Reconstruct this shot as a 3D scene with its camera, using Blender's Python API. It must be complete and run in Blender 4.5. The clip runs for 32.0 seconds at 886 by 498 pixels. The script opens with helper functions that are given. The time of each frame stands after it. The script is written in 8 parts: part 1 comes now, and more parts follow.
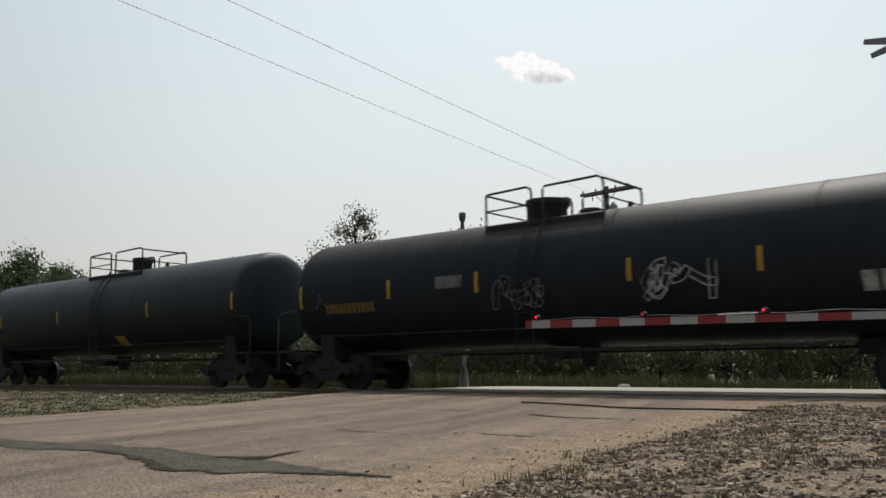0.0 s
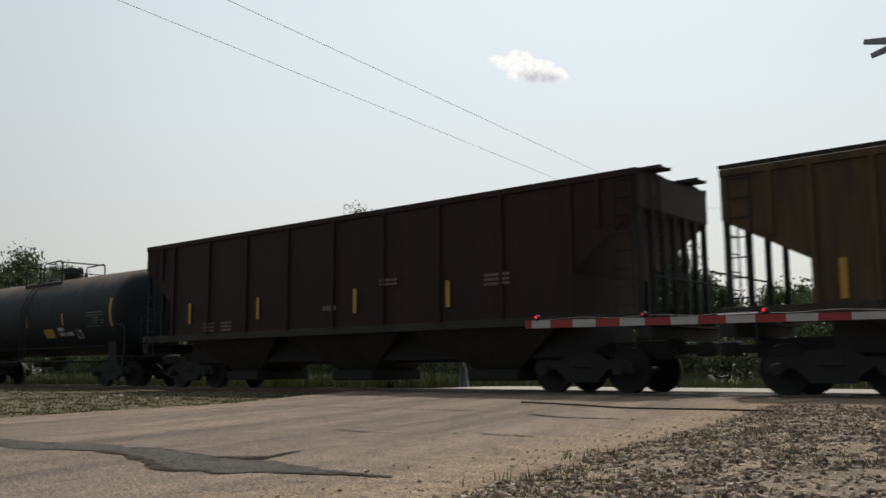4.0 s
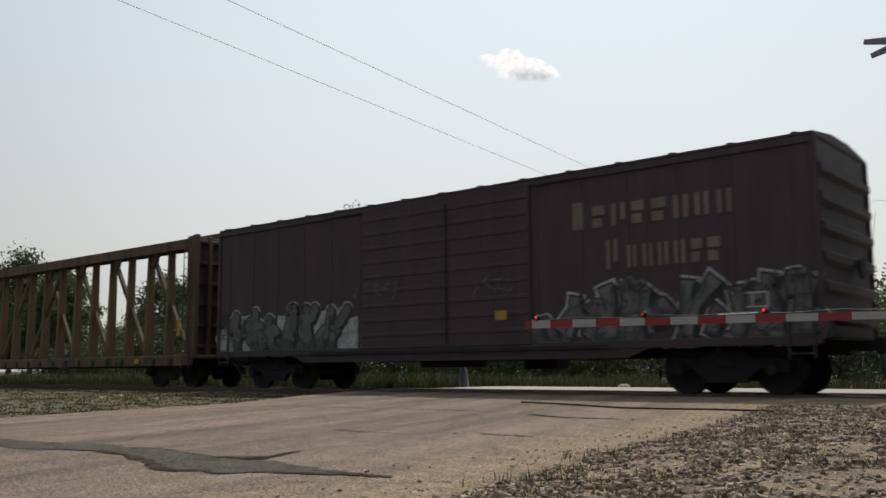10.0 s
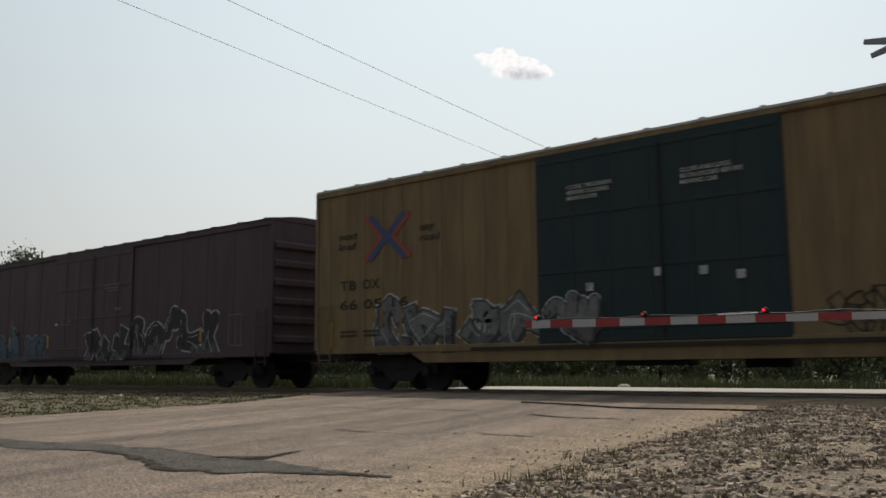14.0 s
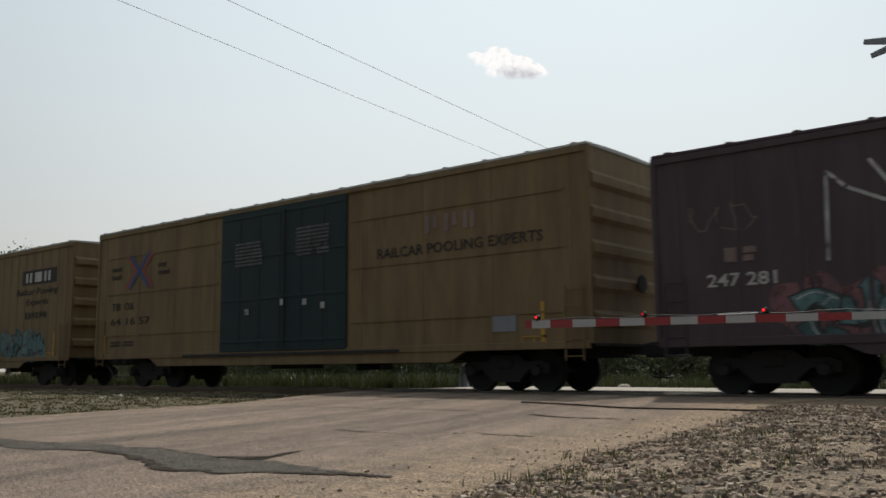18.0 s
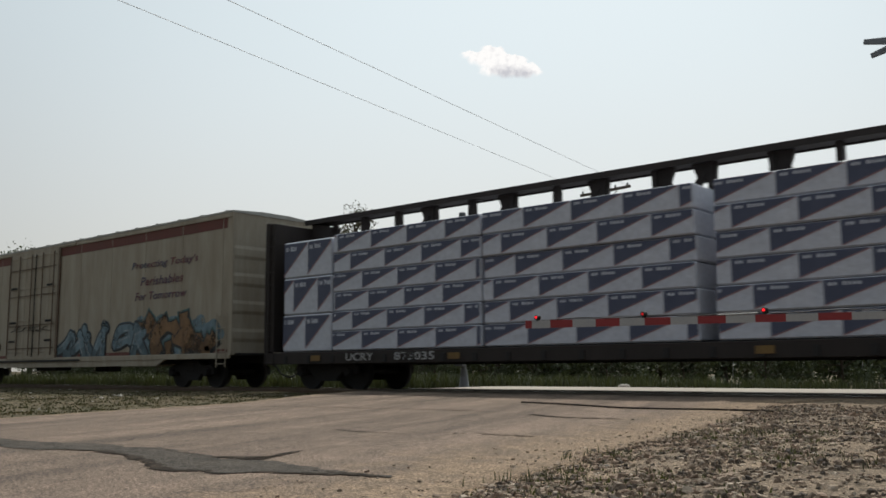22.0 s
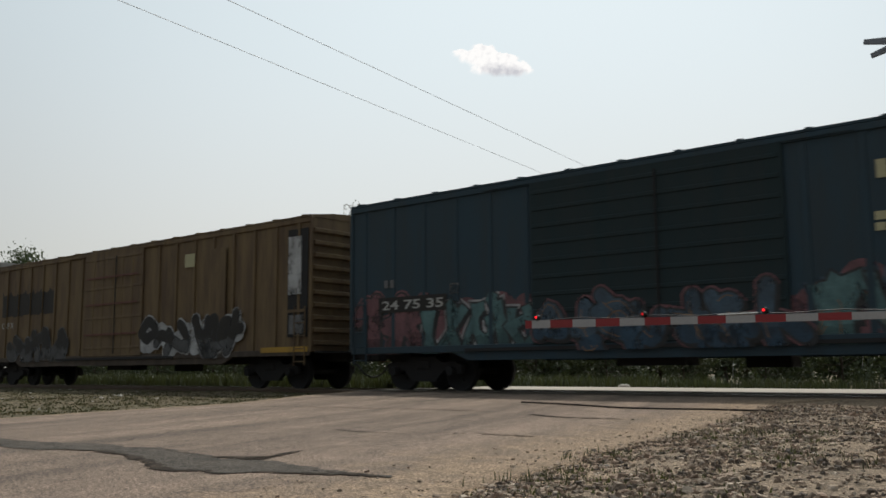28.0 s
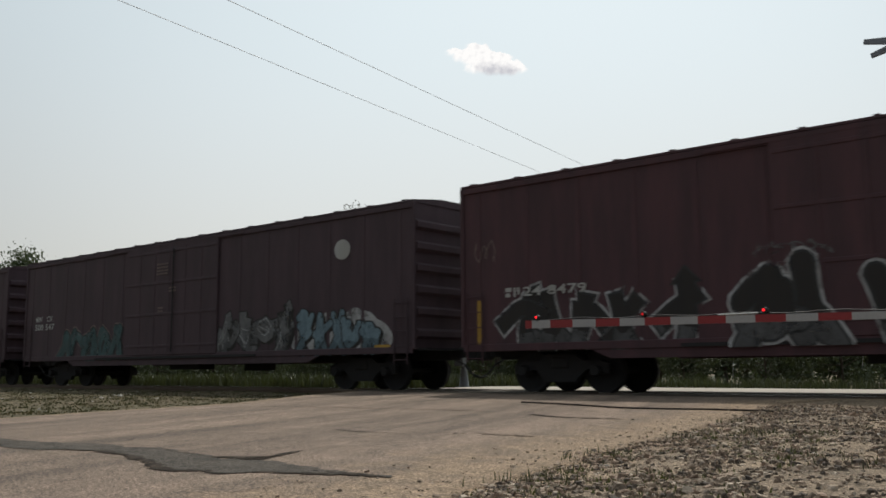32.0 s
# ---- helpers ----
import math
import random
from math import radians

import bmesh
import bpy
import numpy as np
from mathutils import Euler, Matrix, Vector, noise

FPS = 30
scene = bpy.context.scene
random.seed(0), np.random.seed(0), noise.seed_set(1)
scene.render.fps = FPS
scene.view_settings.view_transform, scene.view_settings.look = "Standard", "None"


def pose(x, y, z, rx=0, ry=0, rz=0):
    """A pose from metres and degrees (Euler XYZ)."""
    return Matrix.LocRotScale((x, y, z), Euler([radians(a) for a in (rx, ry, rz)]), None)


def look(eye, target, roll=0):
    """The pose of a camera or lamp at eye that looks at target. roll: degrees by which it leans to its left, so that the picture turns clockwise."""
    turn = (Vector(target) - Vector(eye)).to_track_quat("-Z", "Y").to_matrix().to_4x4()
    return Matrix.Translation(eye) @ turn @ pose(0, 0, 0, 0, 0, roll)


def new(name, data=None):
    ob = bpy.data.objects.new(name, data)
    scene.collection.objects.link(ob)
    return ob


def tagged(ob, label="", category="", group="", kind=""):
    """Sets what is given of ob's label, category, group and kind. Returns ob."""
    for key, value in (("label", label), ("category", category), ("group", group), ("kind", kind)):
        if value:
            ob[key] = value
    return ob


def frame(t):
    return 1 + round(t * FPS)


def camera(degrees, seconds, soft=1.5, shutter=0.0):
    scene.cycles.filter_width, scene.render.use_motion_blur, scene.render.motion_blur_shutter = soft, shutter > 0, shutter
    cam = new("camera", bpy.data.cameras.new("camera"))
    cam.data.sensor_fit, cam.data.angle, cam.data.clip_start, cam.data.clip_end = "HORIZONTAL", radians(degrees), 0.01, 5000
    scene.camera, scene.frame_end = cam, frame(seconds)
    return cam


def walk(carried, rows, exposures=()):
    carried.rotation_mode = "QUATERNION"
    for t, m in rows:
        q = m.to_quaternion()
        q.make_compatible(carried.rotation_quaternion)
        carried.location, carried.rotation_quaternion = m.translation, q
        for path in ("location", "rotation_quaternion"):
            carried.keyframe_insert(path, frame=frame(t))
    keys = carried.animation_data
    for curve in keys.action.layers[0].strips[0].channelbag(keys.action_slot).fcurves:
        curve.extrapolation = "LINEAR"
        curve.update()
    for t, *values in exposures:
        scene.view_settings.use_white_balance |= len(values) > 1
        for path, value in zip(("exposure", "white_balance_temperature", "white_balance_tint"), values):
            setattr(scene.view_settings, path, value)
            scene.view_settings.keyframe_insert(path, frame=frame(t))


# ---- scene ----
# The camera stands still beside a level crossing while a long freight train runs past.
# X runs along the track, Y away from the camera, the rail tops lie at z = 0.
SECONDS = 32.0
cam = camera(52.7, SECONDS, soft=1.6, shutter=0.12)
EYE = Vector((0.0, 0.0, 0.53))
YAW, PITCH = radians(40.03), radians(7.59)
AHEAD = Vector((-math.sin(YAW) * math.cos(PITCH), math.cos(YAW) * math.cos(PITCH), math.sin(PITCH)))
STAND = look(EYE, EYE + AHEAD, -0.44)
walk(cam, [(0.0, STAND), (SECONDS, STAND)], exposures=[(0.0, 0.0), (SECONDS, 0.0)])

# ---- sky and sun ----
SUN_WAY = Vector((-1.45, 3.15, 5.0)).normalized()
world = bpy.data.worlds.new("world")
scene.world = world
world.use_nodes = True
wn, wl = world.node_tree.nodes, world.node_tree.links
wn.clear()
sky = wn.new("ShaderNodeTexSky")
sky.sky_type, sky.sun_disc = "NISHITA", False
sky.sun_elevation, sky.sun_rotation = math.asin(SUN_WAY.z), math.atan2(SUN_WAY.x, SUN_WAY.y)
sky.air_density, sky.dust_density, sky.ozone_density = 1.0, 3.0, 1.2
# hazy air: cream at the horizon, pale blue higher up, brighter towards the sun
way, split = wn.new("ShaderNodeTexCoord"), wn.new("ShaderNodeSeparateXYZ")
rise, tone = wn.new("ShaderNodeMapRange"), wn.new("ShaderNodeMix")
toward, gain = wn.new("ShaderNodeVectorMath"), wn.new("ShaderNodeMapRange")
haze, lit = wn.new("ShaderNodeMix"), wn.new("ShaderNodeVectorMath")
tone.data_type = haze.data_type = "RGBA"
rise.interpolation_type = gain.interpolation_type = "SMOOTHSTEP"
rise.inputs["From Min"].default_value, rise.inputs["From Max"].default_value = 0.0, 0.42
tone.inputs[6].default_value, tone.inputs[7].default_value = (7.36, 7.2, 6.65, 1), (7.06, 7.95, 8.1, 1)
toward.operation, lit.operation = "DOT_PRODUCT", "SCALE"
toward.inputs[1].default_value = SUN_WAY
gain.inputs["From Min"].default_value, gain.inputs["From Max"].default_value = -0.1, 0.9
gain.inputs["To Min"].default_value, gain.inputs["To Max"].default_value = 0.44, 1.155
haze.inputs[0].default_value = 0.8
# the haze is thicker and brighter under the sun's side of the sky
side, side_gain, glare = wn.new("ShaderNodeVectorMath"), wn.new("ShaderNodeMapRange"), wn.new("ShaderNodeMath")
side.operation, side_gain.interpolation_type, glare.operation = "DOT_PRODUCT", "SMOOTHSTEP", "MULTIPLY"
side.inputs[1].default_value = (-0.55, 0.83, 0.0)
side_gain.inputs["From Min"].default_value, side_gain.inputs["From Max"].default_value = 0.74, 0.95
side_gain.inputs["To Min"].default_value, side_gain.inputs["To Max"].default_value = 0.86, 1.0
wl.new(way.outputs["Generated"], side.inputs[0])
wl.new(side.outputs["Value"], side_gain.inputs["Value"])
wl.new(side_gain.outputs["Result"], glare.inputs[0])
wl.new(gain.outputs["Result"], glare.inputs[1])
wback, wout = wn.new("ShaderNodeBackground"), wn.new("ShaderNodeOutputWorld")
wback.inputs["Strength"].default_value = 0.1
wl.new(way.outputs["Generated"], split.inputs[0])
wl.new(split.outputs["Z"], rise.inputs["Value"])
wl.new(rise.outputs["Result"], tone.inputs[0])
wl.new(way.outputs["Generated"], toward.inputs[0])
wl.new(toward.outputs["Value"], gain.inputs["Value"])
wl.new(tone.outputs[2], lit.inputs[0])
wl.new(glare.outputs["Value"], lit.inputs["Scale"])
wl.new(sky.outputs["Color"], haze.inputs[6])
wl.new(lit.outputs["Vector"], haze.inputs[7])
wl.new(haze.outputs[2], wback.inputs["Color"])
wl.new(wback.outputs[0], wout.inputs["Surface"])
sun = new("sun", bpy.data.lights.new("sun", "SUN"))
sun.data.energy, sun.data.angle, sun.data.color = 2.6, radians(0.6), (1.0, 0.955, 0.88)
sun.matrix_world = look(SUN_WAY * 60, (0, 0, 0))


# ---- materials ----
def wire(m, a, b):
    m.node_tree.links.new(a, b)


def surface(name, color, rough=0.6, metal=0.0, other=None, scale=3.0, amount=0.5, stretch=(1, 1, 1), bump=0.15, fine=40.0, spec=0.5, contrast=0.25, grit=0.35):
    """A weathered surface: two colours mixed by a coarse noise, with a fine grain in colour and relief."""
    m = bpy.data.materials.new(name)
    m.use_nodes = True
    n = m.node_tree.nodes
    b = n["Principled BSDF"]
    b.inputs["Roughness"].default_value, b.inputs["Metallic"].default_value = rough, metal
    b.inputs["Specular IOR Level"].default_value = spec
    if other is None:
        other = tuple(c * 0.62 for c in color)
    tex, mapp = n.new("ShaderNodeTexCoord"), n.new("ShaderNodeMapping")
    mapp.inputs["Scale"].default_value = stretch
    wire(m, tex.outputs["Object"], mapp.inputs["Vector"])
    big, small = n.new("ShaderNodeTexNoise"), n.new("ShaderNodeTexNoise")
    big.inputs["Scale"].default_value, big.inputs["Detail"].default_value = scale, 6.0
    big.inputs["Roughness"].default_value = 0.65
    small.inputs["Scale"].default_value, small.inputs["Detail"].default_value = fine, 4.0
    wire(m, mapp.outputs[0], big.inputs["Vector"])
    wire(m, tex.outputs["Object"], small.inputs["Vector"])
    ramp = n.new("ShaderNodeMapRange")
    ramp.inputs["From Min"].default_value, ramp.inputs["From Max"].default_value = 0.5 - contrast, 0.5 + contrast
    ramp.inputs["To Max"].default_value = amount
    wire(m, big.outputs["Fac"], ramp.inputs["Value"])
    mix, grain = n.new("ShaderNodeMix"), n.new("ShaderNodeMix")
    mix.data_type = grain.data_type = "RGBA"
    mix.inputs[6].default_value, mix.inputs[7].default_value = (*color, 1), (*other, 1)
    wire(m, ramp.outputs["Result"], mix.inputs[0])
    grain.blend_type = "MULTIPLY"
    grain.inputs[0].default_value = grit
    wire(m, mix.outputs[2], grain.inputs[6])
    wire(m, small.outputs["Fac"], grain.inputs[7])
    hsv = n.new("ShaderNodeHueSaturation")
    hsv.inputs["Saturation"].default_value, hsv.inputs["Value"].default_value = 1.0, 1.0 + 0.55 * grit
    wire(m, grain.outputs[2], hsv.inputs["Color"])
    wire(m, hsv.outputs["Color"], b.inputs["Base Color"])
    if bump:
        bp = n.new("ShaderNodeBump")
        bp.inputs["Strength"].default_value, bp.inputs["Distance"].default_value = bump, 0.02
        wire(m, small.outputs["Fac"], bp.inputs["Height"])
        wire(m, bp.outputs["Normal"], b.inputs["Normal"])
    return m


def paint(name, color, rust=(0.09, 0.05, 0.035), amount=0.55, rough=0.62, spec=0.16):
    """Weathered car paint with streaks that run down."""
    color, rust = tuple(c * 0.72 for c in color), tuple(c * 0.70 for c in rust)
    return surface(name, color, rough, 0.0, rust, 2.8, amount, (1.0, 1.0, 0.16), 0.08, 60.0, spec, 0.15)


def tank_paint(name, color, top_tone, amount, rough, spec):
    """Tank paint with a paler tone mixed in where the surface faces up."""
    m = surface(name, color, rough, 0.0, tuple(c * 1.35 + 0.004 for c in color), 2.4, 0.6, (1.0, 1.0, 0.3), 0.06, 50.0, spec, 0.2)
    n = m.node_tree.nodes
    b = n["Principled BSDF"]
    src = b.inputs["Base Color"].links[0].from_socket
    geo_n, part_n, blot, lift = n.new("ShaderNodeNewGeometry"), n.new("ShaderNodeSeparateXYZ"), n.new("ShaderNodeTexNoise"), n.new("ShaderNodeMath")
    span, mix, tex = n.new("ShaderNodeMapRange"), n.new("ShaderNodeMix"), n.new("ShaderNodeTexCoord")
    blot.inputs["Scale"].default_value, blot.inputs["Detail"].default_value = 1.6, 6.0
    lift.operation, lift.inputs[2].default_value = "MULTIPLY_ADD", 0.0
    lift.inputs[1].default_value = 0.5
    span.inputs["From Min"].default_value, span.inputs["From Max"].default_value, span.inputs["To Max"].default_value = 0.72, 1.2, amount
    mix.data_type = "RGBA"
    mix.inputs[7].default_value = (*top_tone, 1)
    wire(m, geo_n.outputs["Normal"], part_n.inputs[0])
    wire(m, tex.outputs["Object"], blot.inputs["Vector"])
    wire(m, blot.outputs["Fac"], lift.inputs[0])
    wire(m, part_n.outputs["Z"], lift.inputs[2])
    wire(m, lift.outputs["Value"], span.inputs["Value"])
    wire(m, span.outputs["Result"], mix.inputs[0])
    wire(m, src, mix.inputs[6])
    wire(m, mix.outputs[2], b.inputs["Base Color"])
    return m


def spray(name, color, thin, worn=0.43):
    """Sprayed paint: uneven cover at two sizes, faded, and flaked away in patches."""
    grey = sum(color) / 3
    color = tuple(0.88 * (c * 0.8 + grey * 0.2) for c in color)
    thin = tuple(0.88 * (c * 0.8 + grey * 0.12) for c in thin)
    m = surface(name, color, 0.65, 0.0, thin, 3.5, 1.0, (1.0, 1.0, 0.6), 0.05, 26.0, 0.25, 0.16, 0.55)
    n = m.node_tree.nodes
    tex, pull, flake, cover = n.new("ShaderNodeTexCoord"), n.new("ShaderNodeMapping"), n.new("ShaderNodeTexNoise"), n.new("ShaderNodeMapRange")
    pull.inputs["Scale"].default_value = (1.0, 1.0, 0.7)
    flake.inputs["Scale"].default_value, flake.inputs["Detail"].default_value, flake.inputs["Roughness"].default_value = 2.2, 9.0, 0.72
    cover.inputs["From Min"].default_value, cover.inputs["From Max"].default_value = worn - 0.09, worn + 0.05
    wire(m, tex.outputs["Object"], pull.inputs["Vector"])
    wire(m, pull.outputs[0], flake.inputs["Vector"])
    wire(m, flake.outputs["Fac"], cover.inputs["Value"])
    wire(m, cover.outputs["Result"], n["Principled BSDF"].inputs["Alpha"])
    return m


def glow(name, color, strength):
    m = bpy.data.materials.new(name)
    m.use_nodes = True
    b = m.node_tree.nodes["Principled BSDF"]
    b.inputs["Base Color"].default_value = (*color, 1)
    b.inputs["Emission Color"].default_value, b.inputs["Emission Strength"].default_value = (*color, 1), strength
    return m


def leaf_material(name, a, b_):
    m = surface(name, a, 0.55, 0.0, b_, 1.3, 0.9, (1, 1, 1), 0.0, 12.0, 0.3)
    b = m.node_tree.nodes["Principled BSDF"]
    b.inputs["Transmission Weight"].default_value = 0.0
    b.inputs["Subsurface Weight"].default_value = 0.0
    tr, add, out = m.node_tree.nodes.new("ShaderNodeBsdfTranslucent"), m.node_tree.nodes.new("ShaderNodeMixShader"), m.node_tree.nodes["Material Output"]
    tr.inputs["Color"].default_value = (a[0] * 1.5, a[1] * 1.6, a[2] * 0.9, 1)
    add.inputs[0].default_value = 0.17
    wire(m, b.outputs[0], add.inputs[1])
    wire(m, tr.outputs[0], add.inputs[2])
    wire(m, add.outputs[0], out.inputs["Surface"])
    return m


M = {}
def ground_surface(name, colors, dirt, along, speck=150.0, bump=0.6, attribute="", low=0.2, high=0.75):
    """Worn ground: long streaks and blotches of two colours, pale and dark grit, and loose dirt drifted in from the edge."""
    m = bpy.data.materials.new(name)
    m.use_nodes = True
    n = m.node_tree.nodes
    b = n["Principled BSDF"]
    b.inputs["Roughness"].default_value, b.inputs["Specular IOR Level"].default_value = 0.92, 0.2
    tex, turn, pull = n.new("ShaderNodeTexCoord"), n.new("ShaderNodeMapping"), n.new("ShaderNodeMapping")
    turn.inputs["Rotation"].default_value, pull.inputs["Scale"].default_value = (0, 0, radians(-20)), along
    wire(m, tex.outputs["Object"], turn.inputs["Vector"])
    wire(m, turn.outputs[0], pull.inputs["Vector"])

    def noisy(scale, src, detail=5.0, rough=0.6):
        t = n.new("ShaderNodeTexNoise")
        t.inputs["Scale"].default_value, t.inputs["Detail"].default_value, t.inputs["Roughness"].default_value = scale, detail, rough
        wire(m, src, t.inputs["Vector"])
        return t.outputs["Fac"]

    def ranged(src, a, c, lo=0.0, hi=1.0):
        r = n.new("ShaderNodeMapRange")
        for k, v in (("From Min", a), ("From Max", c), ("To Min", lo), ("To Max", hi)):
            r.inputs[k].default_value = v
        wire(m, src, r.inputs["Value"])
        return r.outputs["Result"]

    def mixed(fac, a, c, blend="MIX"):
        x = n.new("ShaderNodeMix")
        x.data_type, x.blend_type = "RGBA", blend
        for k, v in ((0, fac), (6, a), (7, c)):
            if isinstance(v, tuple):
                x.inputs[k].default_value = (*v, 1)
            elif isinstance(v, float):
                x.inputs[k].default_value = v
            else:
                wire(m, v, x.inputs[k])
        return x.outputs[2]
    obj = tex.outputs["Object"]
    col = mixed(ranged(noisy(1.0, pull.outputs[0], 7.0, 0.62), 0.34, 0.66), colors[0], colors[1])
    col = mixed(ranged(noisy(3.2, obj, 6.0, 0.7), 0.42, 0.72, 0.0, 0.55), col, colors[2])
    if attribute:
        at = n.new("ShaderNodeAttribute")
        at.attribute_name = attribute
        add = n.new("ShaderNodeMath")
        wire(m, at.outputs["Fac"], add.inputs[0])
        wire(m, ranged(noisy(2.6, obj, 8.0, 0.72), 0.25, 0.75, -0.55, 0.55), add.inputs[1])
        col = mixed(ranged(add.outputs[0], low, high), col, mixed(ranged(noisy(9.0, obj, 4.0), 0.35, 0.65), dirt[0], dirt[1]))
    grit = noisy(speck, obj, 3.0, 0.75)
    col = mixed(1.0, col, mixed(ranged(grit, 0.36, 0.64), (0.30, 0.29, 0.28), (1.75, 1.70, 1.62)), "MULTIPLY")
    fine = noisy(speck * 2.6, obj, 2.0, 0.8)
    col = mixed(1.0, col, mixed(ranged(fine, 0.38, 0.62), (0.38, 0.38, 0.37), (1.75, 1.75, 1.73)), "MULTIPLY")
    spots = n.new("ShaderNodeTexVoronoi")
    spots.inputs["Scale"].default_value = speck * 0.45
    wire(m, obj, spots.inputs["Vector"])
    col = mixed(ranged(spots.outputs["Distance"], 0.16, 0.10, 0.0, 0.6), col, tuple(min(0.6, c * 2.2) for c in colors[0]))
    wire(m, col, b.inputs["Base Color"])
    bp = n.new("ShaderNodeBump")
    bp.inputs["Strength"].default_value, bp.inputs["Distance"].default_value = bump, 0.012
    wire(m, grit, bp.inputs["Height"])
    wire(m, bp.outputs["Normal"], b.inputs["Normal"])
    return m


SAND = ((0.285, 0.212, 0.152), (0.195, 0.147, 0.107))
M["asphalt"] = ground_surface("asphalt", ((0.268, 0.204, 0.164), (0.108, 0.086, 0.073), (0.088, 0.071, 0.06)), SAND, (1.25, 0.085, 1.0), 55.0, 1.0, "dirt")
M["patch"] = ground_surface("patch_asphalt", ((0.080, 0.070, 0.061), (0.042, 0.038, 0.034), (0.115, 0.098, 0.082)), SAND, (3.0, 3.0, 1.0), 60.0, 1.0)
M["crack"] = surface("crack_and_shade_dark", (0.026, 0.022, 0.019), 0.95, 0, (0.085, 0.068, 0.055), 9.0, 0.8, (1, 1, 1), 0.6, 70.0, 0.04, 0.12)
M["sand"] = ground_surface("sand", (SAND[0], SAND[1], (0.12, 0.092, 0.066)), SAND, (1.4, 1.4, 1.0), 60.0, 0.8)
M["gravel"] = ground_surface("gravel_bed", ((0.26, 0.20, 0.145), (0.13, 0.103, 0.079), (0.085, 0.069, 0.055)), SAND, (1.6, 1.6, 1.0), 45.0, 1.0, "dirt")
M["earth"] = ground_surface("earth_grass", ((0.098, 0.075, 0.048), (0.060, 0.057, 0.030), (0.13, 0.10, 0.066)), SAND, (0.6, 0.6, 1.0), 22.0, 0.8)
M["concrete"] = surface("pale_concrete", (0.42, 0.38, 0.32), 0.9, 0, (0.32, 0.28, 0.24), 0.6, 0.7, (1, 1, 1), 0.4, 40.0, 0.2)
M["rail"] = surface("rail_steel", (0.16, 0.12, 0.09), 0.55, 0.6, (0.10, 0.06, 0.04), 5, 0.7)
M["railhead"] = surface("rail_head", (0.55, 0.54, 0.52), 0.25, 1.0, (0.4, 0.38, 0.36), 5, 0.4)
M["tie"] = surface("tie_wood", (0.07, 0.055, 0.045), 0.9, 0, (0.12, 0.1, 0.08), 4, 0.6)
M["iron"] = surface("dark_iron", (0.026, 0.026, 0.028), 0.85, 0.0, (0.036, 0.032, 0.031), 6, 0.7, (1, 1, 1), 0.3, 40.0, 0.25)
M["wheel"] = surface("wheel_steel", (0.022, 0.022, 0.024), 0.75, 0.0, (0.032, 0.028, 0.026), 6, 0.6, (1, 1, 1), 0.15, 40.0, 0.25)
M["tread"] = surface("wheel_tread", (0.5, 0.5, 0.5), 0.3, 1.0, (0.4, 0.38, 0.36), 6, 0.4)
M["galv"] = surface("galvanised", (0.42, 0.43, 0.43), 0.45, 0.7, (0.30, 0.30, 0.29), 3, 0.6)
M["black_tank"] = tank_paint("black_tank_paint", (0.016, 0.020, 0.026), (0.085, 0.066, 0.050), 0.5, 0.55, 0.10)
M["brown_tank"] = tank_paint("pale_top_tank_paint", (0.017, 0.020, 0.025), (0.17, 0.115, 0.08), 0.7, 0.6, 0.12)
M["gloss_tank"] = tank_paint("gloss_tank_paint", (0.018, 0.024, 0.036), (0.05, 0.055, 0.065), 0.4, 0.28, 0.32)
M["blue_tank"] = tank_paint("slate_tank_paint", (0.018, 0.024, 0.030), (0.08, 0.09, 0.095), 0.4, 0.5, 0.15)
M["grey_hopper"] = paint("grey_hopper_paint", (0.175, 0.18, 0.178), (0.125, 0.122, 0.118), 0.6, 0.6)
M["red_trim"] = paint("faded_red_trim", (0.22, 0.085, 0.075), (0.16, 0.09, 0.075), 0.5)
# Paler pink than the trim: sunlight on the roof put into its colour.
M["sunlit_roof"] = paint("sunlit_pink_roof_paint", (0.36, 0.27, 0.26), (0.24, 0.17, 0.16), 0.5)
# Dark paint for hopper bays and sills: underside shade put into the colour.
M["underside_shade"] = paint("underside_shade_paint", (0.060, 0.055, 0.052), (0.040, 0.036, 0.034), 0.7)
M["oxide_dark"] = paint("dark_oxide_paint", (0.05, 0.026, 0.024), (0.03, 0.021, 0.02), 0.6)
M["rust_hopper"] = paint("rusty_grey_paint", (0.105, 0.088, 0.087), (0.063, 0.041, 0.036), 0.95, 0.65)
M["straw_hopper"] = paint("faded_yellow_hopper_paint", (0.125, 0.086, 0.044), (0.065, 0.044, 0.034), 0.9, 0.65)
M["oxide"] = paint("oxide_boxcar_paint", (0.120, 0.080, 0.094), (0.078, 0.058, 0.066), 0.6)
M["oxide_red"] = paint("red_boxcar_paint", (0.130, 0.067, 0.077), (0.080, 0.053, 0.060), 0.7)
M["oxide_brown"] = paint("brown_boxcar_paint", (0.110, 0.081, 0.092), (0.075, 0.060, 0.068), 0.65)
M["yellow"] = paint("yellow_boxcar_paint", (0.275, 0.196, 0.10), (0.165, 0.11, 0.07), 0.7)
M["amber"] = paint("amber_boxcar_paint", (0.255, 0.178, 0.095), (0.125, 0.082, 0.06), 0.8)
M["tan"] = paint("tan_flatcar_paint", (0.225, 0.155, 0.088), (0.075, 0.058, 0.046), 0.95)
M["green_door"] = paint("dark_green_door_paint", (0.026, 0.046, 0.052), (0.046, 0.052, 0.052), 0.45)
M["blue_box"] = paint("navy_boxcar_paint", (0.046, 0.082, 0.110), (0.062, 0.074, 0.080), 0.55)
M["blue_patch"] = paint("repaint_blue", (0.04, 0.085, 0.15), (0.045, 0.06, 0.085), 0.5)
